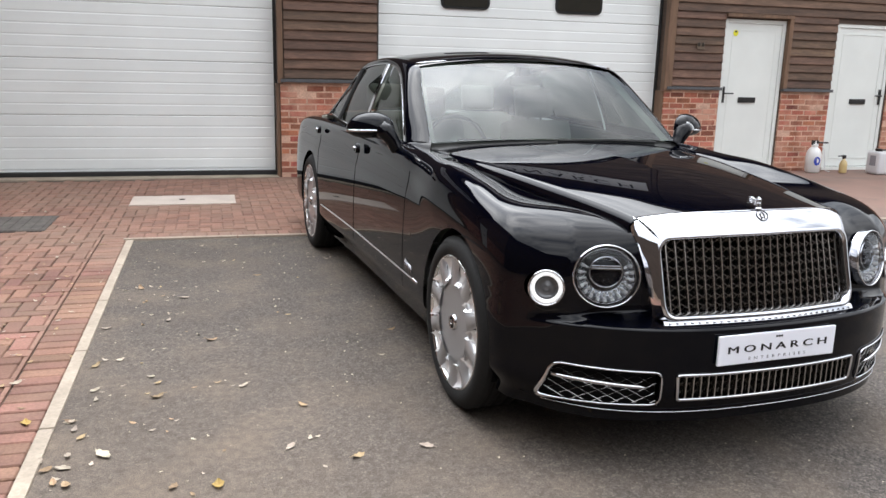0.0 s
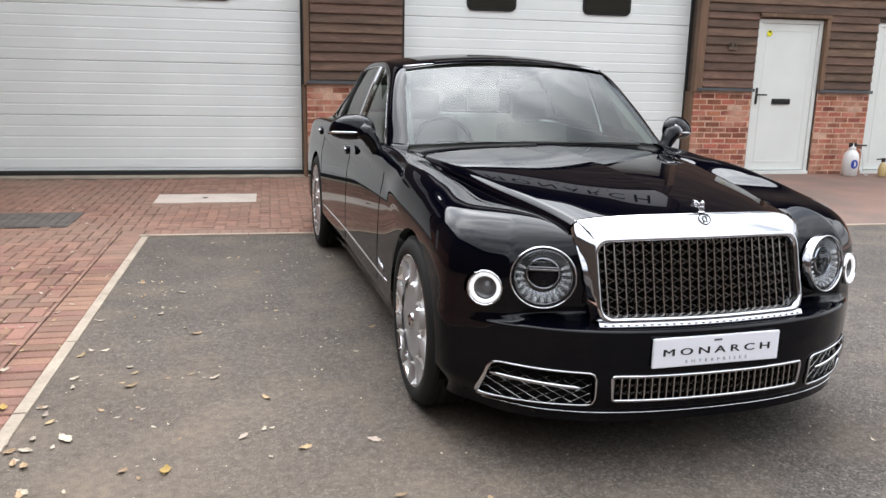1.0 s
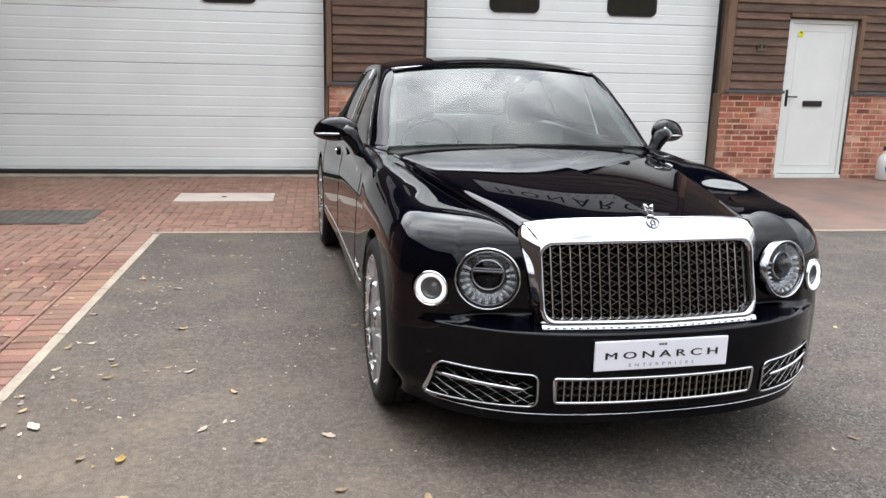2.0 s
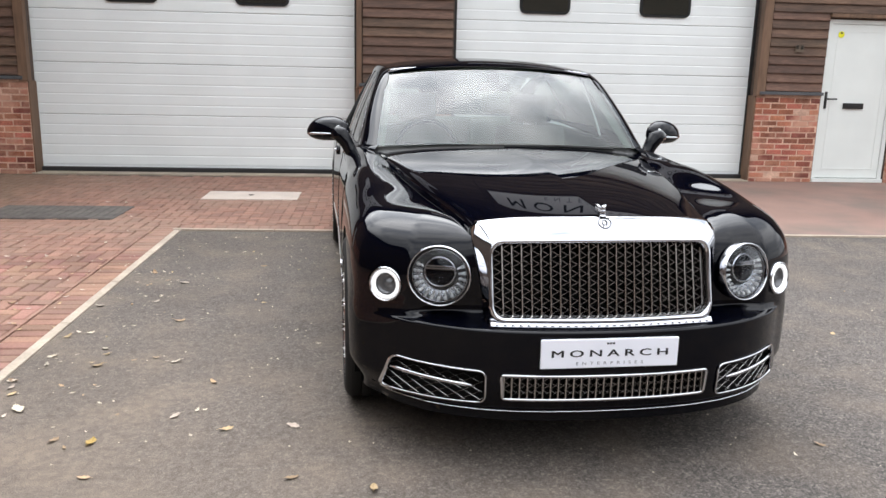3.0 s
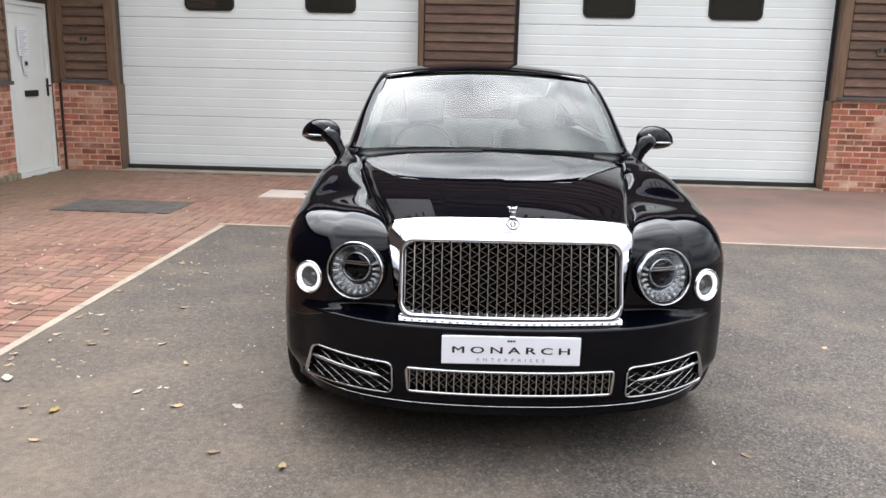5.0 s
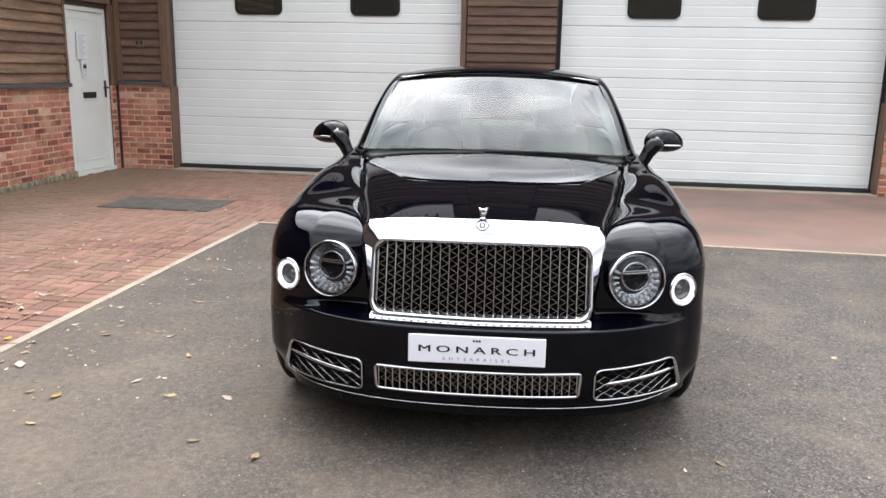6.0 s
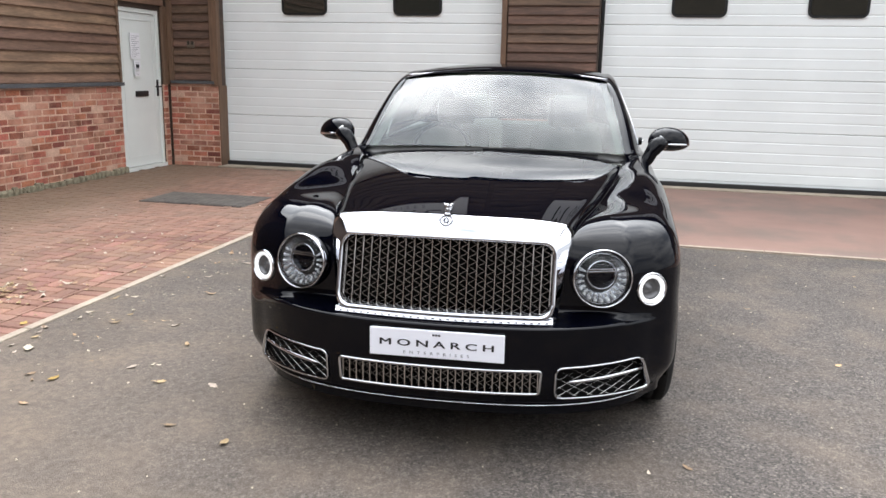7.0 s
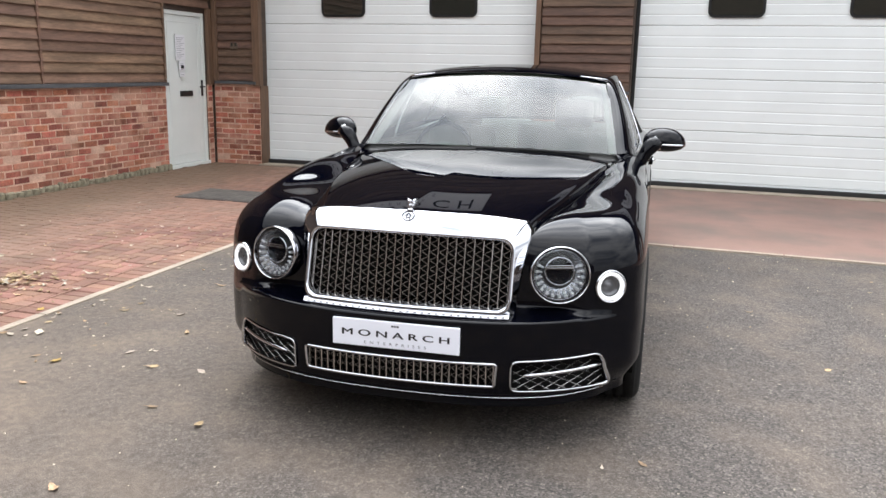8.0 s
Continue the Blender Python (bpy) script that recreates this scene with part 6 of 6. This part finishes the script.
    # door handles: a round knob on a small plate
    for hy, hz in ((2.63, 0.946), (3.76, 0.975)):
        hx = flank(hy) - 0.004
        bm = bmesh.new()
        lathe(bm, [(0.030, -0.012), (0.030, 0.010), (0.027, 0.015), (0.021, 0.016), (0.018, 0.010), (0.010, 0.013), (0.0, 0.014)], 24, pose(s * hx, hy, hz, 0, 90 * s, 0))
        knob = part("door_handle", bm, PAINT, car, "round door handle with a chrome grip", smooth=True)
        part("grip", tube(bmesh.new(), [(s * (hx + 0.014), hy - 0.028, hz + 0.004), (s * (hx + 0.026), hy, hz + 0.006), (s * (hx + 0.014), hy + 0.028, hz + 0.004)], 0.0065, 8), CHROME, knob, smooth=True)
        part("plate", slab((s * hx - 0.010, hy + 0.030, hz - 0.008), (s * hx + 0.005, hy + 0.052, hz + 0.012), 0.003), DARK, knob)
    bm = bmesh.new()
    tube(bm, [(s * (flank(y) - 0.004), y, 0.418) for y in np.linspace(1.36, 3.70, 24)], 0.0085, 8)
    part("sill_strip", bm, CHROME, car, "bright sill strip", smooth=True)
    bm = bmesh.new()
    for q in range(4):
        y = 1.455 + q * 0.030
        x = s * (flank(y) + 0.002)
        tube(bm, [(x, y, 0.446 - 0.002 * q), (x, y + 0.012, 0.476 + 0.004 * q)], 0.0035, 6)
    tube(bm, [(s * (flank(y) + 0.002), y, 0.470 + (y - 1.46) * 0.28) for y in (1.45, 1.50, 1.56)], 0.003, 6)
    part("side_badge", bm, CHROME, car, "small chrome badge ahead of the door", smooth=True)
    for k in range(3):
        part("wing_badge", slab((s * (flank(1.4) - 0.004) - 0.003, 1.43, 0.462 + k * 0.024), (s * (flank(1.4) - 0.004) + 0.003, 1.53, 0.470 + k * 0.024), 0.002), CHROME, car)
    # shut lines
    for pts in ([(DOOR_A, z) for z in np.linspace(0.335, 0.93, 14)], [(DOOR_B, z) for z in np.linspace(0.32, 0.93, 14)], [(DOOR_C, z) for z in np.linspace(0.62, 0.93, 9)]):
        bm = bmesh.new()
        tube(bm, [(s * (flank(y) - section_inset(min(len(LINE) - 1, NA + int(NB * ((y - YC) / (YEND - YC)) ** (1 / 1.12))), z, crown(y)) - 0.0006), y, z) for y, z in pts], 0.0026, 5)
        part("shut_line", bm, VOID, car)

# -- inside --
part("dashboard", slab((-0.70, 1.95, 0.70), (0.70, 2.32, 1.02), 0.06), DASH, car, "dark dashboard", smooth=False)
part("cabin_floor", slab((-0.78, 1.5, 0.28), (0.78, 4.4, 0.32)), DASH, car)
part("parcel_shelf", slab((-0.72, 4.05, 0.86), (0.72, 4.46, 1.068), 0.02), LEATHER, car)


def seat(x, y, kind):
    st = new("seat")
    st.parent, st.matrix_basis = car, pose(x, y, 0)
    tagged(st, "cream leather seat")
    part("cushion", slab((-0.26, -0.30, 0.40), (0.26, 0.24, 0.60), 0.06), LEATHER, st, smooth=True)
    bm = slab((-0.25, -0.08, 0.0), (0.25, 0.08, 0.60), 0.075)
    part("backrest", bm, LEATHER, st, smooth=True, m=pose(0, 0.22, 0.52, -16))
    bm = slab((-0.135, -0.055, 0.0), (0.135, 0.055, 0.20), 0.052)
    part("headrest", bm, LEATHER, st, smooth=True, m=pose(0, 0.40, 1.115, -12))
    for q in (-0.05, 0.05):
        part("stem", tube(bmesh.new(), [(q, 0.385, 1.06), (q, 0.41, 1.16)], 0.007, 6), CHROME, st)


for x in (-0.40, 0.40):
    seat(x, 2.56, "front")
    seat(x, 3.62, "rear")
sw = part("steering_wheel", tube(bmesh.new(), [(0.185 * math.cos(a), 0.185 * math.sin(a), 0) for a in np.linspace(0, math.tau, 33)[:-1]], 0.015, 8, closed=True), DASH, car, "cream and dark steering wheel", smooth=True, m=pose(-0.40, 2.34, 0.985, 68))
bm = bmesh.new()
for a in (0, 180, 270):
    tube(bm, [(0, 0, -0.02), (0.18 * math.cos(radians(a)), 0.18 * math.sin(radians(a)), 0)], 0.016, 6)
lathe(bm, [(0.06, -0.03), (0.06, 0.0), (0.0, 0.012)], 20)
part("spokes", bm, LEATHER, sw)
bm = slab((-0.10, -0.010, -0.026), (0.10, 0.010, 0.026), 0.010)
part("rear_view_mirror", bm, DASH, car, m=pose(0.0, 2.27, 1.375, 10))
part("sensor_pod", slab((-0.035, 2.28, 1.40), (0.035, 2.36, 1.455), 0.012), DARK, car)

for s in (1, -1):
    bm = bmesh.new()
    sheet(bm, [[(s * (belt(y)[0] - 0.035), y, 1.035 + 0.02 * smooth01(2.0, 3.6, y)) for y in np.linspace(1.95, 4.2, 12)], [(s * (belt(y)[0] - 0.09), y, 0.98) for y in np.linspace(1.95, 4.2, 12)], [(s * (belt(y)[0] - 0.07), y, 0.45) for y in np.linspace(1.95, 4.2, 12)]])
    part("door_card", bm, LEATHER, car, "cream door trim", smooth=True)
bm = bmesh.new()
sheet(bm, [[((rail(y)[0] - 0.03) * q, y, roof_z((rail(y)[0] - 0.03) * q, y) - 0.03) for q in np.linspace(-1, 1, 13)] for y in np.linspace(2.42, 3.70, 12)])
part("headlining", bm, LEATHER, car, "pale headlining", smooth=True)

for s in (1, -1):
    bm = bmesh.new()
    rows = []
    for t in np.linspace(0.02, 0.97, 9):
        a, b = Vector(ws_low(s)), Vector(ws_up(s))
        p = a.lerp(b, t)
        rows.append([(p.x - s * 0.045, p.y + 0.045, p.z - 0.012), (p.x - s * 0.012, p.y + 0.012, p.z - 0.004), (p.x + s * 0.012, p.y + 0.06, p.z - 0.006)])
    sheet(bm, rows)
    part("pillar_trim", bm, LEATHER, car, "pale inner pillar trim", smooth=True)
# ---- small things on and about the buildings ----
def sign_board(x0, x1):
    sb = part("sign_board", slab((x0, FRONT - 0.06, 4.16), (x1, FRONT - 0.005, 4.80), 0.008), SIGN)
    tagged(sb, "long white sign board with dark lettering above the garage door", "sign", "workshop signs")
    c = (x0 + x1) / 2
    words("MONARCH", 0.42, 1.5, (x1 - x0) * 0.84, 4.56, 0.003, INK, sb, FRONT - 0.064, c)
    words("ENTERPRISES", 0.15, 2.2, (x1 - x0) * 0.45, 4.28, 0.003, GREY_INK, sb, FRONT - 0.064, c)


sign_board(-3.15, 0.62)
sign_board(2.38, 6.35)


def number_plaque(m, label):
    pq = part("number_plaque", slab((-0.062, -0.008, -0.055), (0.062, 0.004, 0.030), 0.003), PLAQUE, m=m)
    tagged(pq, label, "plaque", "number plaques")
    for x in (-0.035, 0.03):
        part("bar", slab((x - 0.017, -0.014, -0.014), (x + 0.017, -0.008, 0.040), 0.003), BRONZE, pq)


number_plaque(pose(7.04, FRONT - 0.005, 1.86), "small brown plaque with two dark bars on timber boards")
number_plaque(pose(-3.75, FRONT - 0.005, 1.80), "small brown plaque with two dark bars beside the side wing")

# notices on the side wing's door
WX = WING - 0.035
for y0, y1, z0, z1, lab in ((9.83, 10.06, 1.56, 1.92, "white printed paper notice taped to the door"), (9.90, 10.04, 1.41, 1.55, "small white notice with a dark mark"), (9.91, 10.03, 1.32, 1.395, "small white paper label on the door")):
    nt = tagged(part("notice", slab((WX - 0.01, y0, z0), (WX - 0.001, y1, z1)), PAPER), lab, "notice", "door notices")
    k, z = 0, z1 - 0.04
    while z > z0 + 0.02:
        part("print_bar", slab((WX - 0.002, y0 + 0.025, z - 0.006), (WX + 0.0005, y1 - 0.025 - 0.04 * (k % 3), z)), GREY_INK, nt)
        k, z = k + 1, z - 0.026
    if lab.endswith("dark mark"):
        part("mark", slab((WX - 0.002, (y0 + y1) / 2 - 0.03, z0 + 0.03), (WX + 0.001, (y0 + y1) / 2 + 0.03, z0 + 0.08), 0.01), INK, nt)
bm = lathe(bmesh.new(), [(0.0, 0.002), (0.042, 0.002), (0.045, 0.0)], 20, pose(7.66, FRONT + 0.0595, 2.06, 90))
st = tagged(part("sticker", bm, YELLOW), "round yellow sticker on the white door", "sticker")
part("mark", slab((7.645, FRONT + 0.055, 2.07), (7.675, FRONT + 0.0575, 2.092)), INK, st)

# sprayers and bottles in front of the white doors
sp = empty("sprayer", pose(9.03, 10.42, 0.004) @ Matrix.Diagonal((1.05, 1.05, 1.22, 1)), "white pump sprayer with black handle and blue printed mark", "sprayer")
bm = lathe(bmesh.new(), [(0.0, 0.0), (0.085, 0.0), (0.105, 0.012), (0.108, 0.20), (0.104, 0.24), (0.085, 0.285), (0.05, 0.315), (0.038, 0.325), (0.038, 0.345), (0.0, 0.345)], 32)
tank = part("tank", bm, HDPE, sp, smooth=True)
bm = lathe(bmesh.new(), [(0.0, 0.0), (0.055, 0.0), (0.055, 0.003), (0.030, 0.003), (0.030, 0.0)], 28, pose(-0.02, -0.105, 0.15, 90))
part("printed_mark", bm, BLUE, tank)
bm = lathe(bmesh.new(), [(0.042, 0.325), (0.05, 0.33), (0.05, 0.352), (0.02, 0.362), (0.018, 0.40), (0.0, 0.40)], 20)
part("cap", bm, HDPE, sp)
bm = slab((-0.055, -0.016, 0.345), (0.055, 0.016, 0.405), 0.010)
tube(bm, [(0.05, 0.0, 0.375), (0.22, -0.01, 0.372)], 0.010, 8)
part("pump_handle", bm, IRON, sp, "black pump handle")
bm = tube(bmesh.new(), [(0.10, -0.03, 0.33), (0.14, -0.04, 0.28), (0.165, -0.05, 0.15), (0.17, -0.06, 0.04), (0.22, -0.07, 0.012), (0.27, -0.05, 0.012)], 0.006, 6)
part("hose", bm, MILKY, sp, "thin pale hose")
bt = empty("spray_bottle", pose(9.50, 10.30, 0.004) @ Matrix.Diagonal((1.15, 1.15, 1.35, 1)), "small amber bottle with black trigger head", "bottle")
bm = lathe(bmesh.new(), [(0.0, 0.0), (0.045, 0.0), (0.05, 0.01), (0.05, 0.10), (0.035, 0.135), (0.016, 0.15), (0.016, 0.165), (0.0, 0.165)], 24)
part("bottle", bm, AMBER, bt, smooth=True)
bm = slab((-0.022, -0.014, 0.16), (0.022, 0.014, 0.205), 0.006)
tube(bm, [(-0.02, 0, 0.195), (-0.10, 0, 0.19)], 0.008, 6)
part("trigger_head", bm, IRON, bt)
jg = empty("jug", pose(10.05, 10.12, 0.004) @ Matrix.Diagonal((1.05, 1.05, 1.30, 1)), "large milky plastic jug with dark cap", "jug")
bm = slab((-0.17, -0.12, 0.0), (0.17, 0.12, 0.27), 0.035)
part("tank", bm, MILKY, jg, smooth=True)
part("label", slab((-0.1725, -0.06, 0.10), (-0.1702, 0.05, 0.22)), GREY_INK, jg)
bm = lathe(bmesh.new(), [(0.05, 0.265), (0.05, 0.30), (0.0, 0.305)], 20, pose(-0.08, 0, 0))
tube(bm, [(-0.10, -0.02, 0.285), (0.12, 0.0, 0.283)], 0.010, 6)
part("cap", bm, IRON, jg)
# ---- fallen leaves ----
def leaf_mesh(seed, mat):
    """A curled, pointed leaf about as long as one unit."""
    rg2 = random.Random(seed)
    curl, twist, fold = rg2.uniform(0.10, 0.35), rg2.uniform(-0.5, 0.5), rg2.uniform(0.05, 0.25)
    bm = bmesh.new()
    rows = []
    lobes, phase = rg2.choice((2.0, 2.5, 3.0)), rg2.uniform(0, 6.3)
    for i in range(13):
        t = i / 12
        w = 0.25 * math.sin(math.pi * min(1, t * 0.94 + 0.05)) ** 0.75 * (1 + 0.17 * math.sin(math.tau * lobes * t + phase) + 0.10 * rg2.uniform(-1, 1))
        zc = curl * (2 * t - 1) ** 2 * 0.6
        row = []
        for q in (-1, -0.5, 0, 0.5, 1):
            a = twist * (t - 0.5)
            y = q * w
            z = zc + fold * abs(q) * w * 1.6 + 0.02 * rg2.uniform(-1, 1)
            row.append((t - 0.5, y * math.cos(a), z + y * math.sin(a)))
        rows.append(row)
    sheet(bm, rows)
    tube(bm, [(-0.5, 0, curl * 0.6), (-0.62, 0.02, curl * 0.5), (-0.72, 0.05, curl * 0.55)], 0.012, 4)
    low = min(v.co.z for v in bm.verts)
    for v in bm.verts:
        v.co.z -= low
    me = bpy.data.meshes.new("leaf")
    bm.to_mesh(me)
    bm.free()
    me.materials.append(mat)
    return me


LEAVES = [leaf_mesh(k, (LEAF, PALE_LEAF, PALE_LEAF, LEAF, YELLOW_LEAF)[k % 5]) for k in range(10)]
rgl = random.Random(11)


def drop_leaf(x, y, size, kind=None, lift=0.0):
    size *= 0.88
    me = LEAVES[kind if kind is not None else rgl.choice((0, 1, 2, 3, 5, 6, 7, 8))]
    ob = new("leaf", me)
    ob.matrix_basis = pose(x, y, rise(x, y) + 0.003 + lift, rgl.uniform(-9, 9), rgl.uniform(-9, 9), rgl.uniform(0, 360)) @ Matrix.Diagonal((size, size, size, 1))
    lab = {4: "yellow fallen leaf lying on the asphalt", 9: "yellow fallen leaf lying on the ground"}.get(LEAVES.index(me), "dry curled brown leaf lying on the ground")
    tagged(ob, lab, "leaf", "fallen leaves")


SPOTS = [(-0.1, 2.71), (0.56, 2.79), (0.32, 2.92), (0.17, 3.58), (1.0, 4.23), (-0.2, 3.53), (-0.46, 3.18), (-0.52, 3.34), (-0.5, 2.83), (-0.24, 3.78), (0.03, 4.25), (-0.2, 4.65), (-0.52, 4.56), (-0.13, 5.1), (0.34, 5.58), (0.88, 5.99), (-0.4, 5.37), (0.41, 3.3), (0.83, 2.81), (-0.4, 4.04), (3.86, 3.95), (3.0, 2.56), (1.17, 2.28), (0.12, 2.4), (3.53, 4.93)]
for x, y in SPOTS:
    drop_leaf(x, y, rgl.uniform(0.05, 0.075))
drop_leaf(0.05, 2.69, 0.085, 4)
drop_leaf(-0.69, 3.37, 0.08, 4)
drop_leaf(0.87, 2.37, 0.06, 3)
drop_leaf(-0.36, 3.01, 0.095, 1)
drop_leaf(0.99, 1.65, 0.07, 0)
for k in range(55):       # strewn over the bay, thinning away from the pavers
    x = -0.5 + abs(rgl.gauss(0, 0.75))
    drop_leaf(x, rgl.uniform(2.6, 6.6), rgl.uniform(0.018, 0.042))
for k in range(34):       # small pale scraps along the edging
    drop_leaf(-0.5 + abs(rgl.gauss(0, 0.5)), rgl.uniform(2.5, 6.4), rgl.uniform(0.018, 0.034), rgl.choice((1, 2, 6, 7)))
for k in range(85):       # strewn beside the edging
    drop_leaf(rgl.uniform(-2.1, -0.72), rgl.uniform(2.9, 6.2), rgl.uniform(0.028, 0.060))
for k in range(70):       # on the block paving
    drop_leaf(rgl.uniform(-3.2, -0.7), rgl.uniform(2.6, 8.6), rgl.uniform(0.03, 0.065))
for k in range(64):       # a drift on the pavers
    dx, dy = rgl.gauss(0, 0.14), rgl.gauss(0, 0.13)
    drop_leaf(-1.30 + dx, 3.85 + dy, rgl.uniform(0.05, 0.085), kind=rgl.choice((0, 3, 5, 8, 2)), lift=rgl.uniform(0, 0.045) * math.exp(-(dx * dx + dy * dy) / 0.02))
for k in range(16):       # against the edging
    drop_leaf(rgl.gauss(-0.5, 0.07), rgl.uniform(2.5, 4.2), rgl.uniform(0.04, 0.07))
for k in range(22):       # few on the open asphalt and the apron
    drop_leaf(rgl.uniform(2.6, 5.5), rgl.uniform(1.6, 6.4), rgl.uniform(0.015, 0.03))
verts, faces = [], []
for k in range(420):      # crumbs and grit
    x, y, s = rgl.uniform(-2.5, 4.5), rgl.uniform(1.2, 6.6), rgl.uniform(0.003, 0.008)
    if -0.66 < x < -0.56:
        continue
    a, b = rgl.uniform(0, 6.3), len(verts)
    z = rise(x, y) + 0.004
    verts += [(x + s * math.cos(a + q * 2.1), y + s * math.sin(a + q * 2.1), z) for q in range(3)] + [(x, y, z + s * 0.8)]
    faces += [(b, b + 1, b + 3), (b + 1, b + 2, b + 3), (b + 2, b, b + 3)]
me = bpy.data.meshes.new("grit")
me.from_pydata(verts, [], faces)
me.materials.append(PALE_LEAF)
tagged(new("grit", me), "pale leaf crumbs and grit strewn on the ground", "grit", kind="stuff")
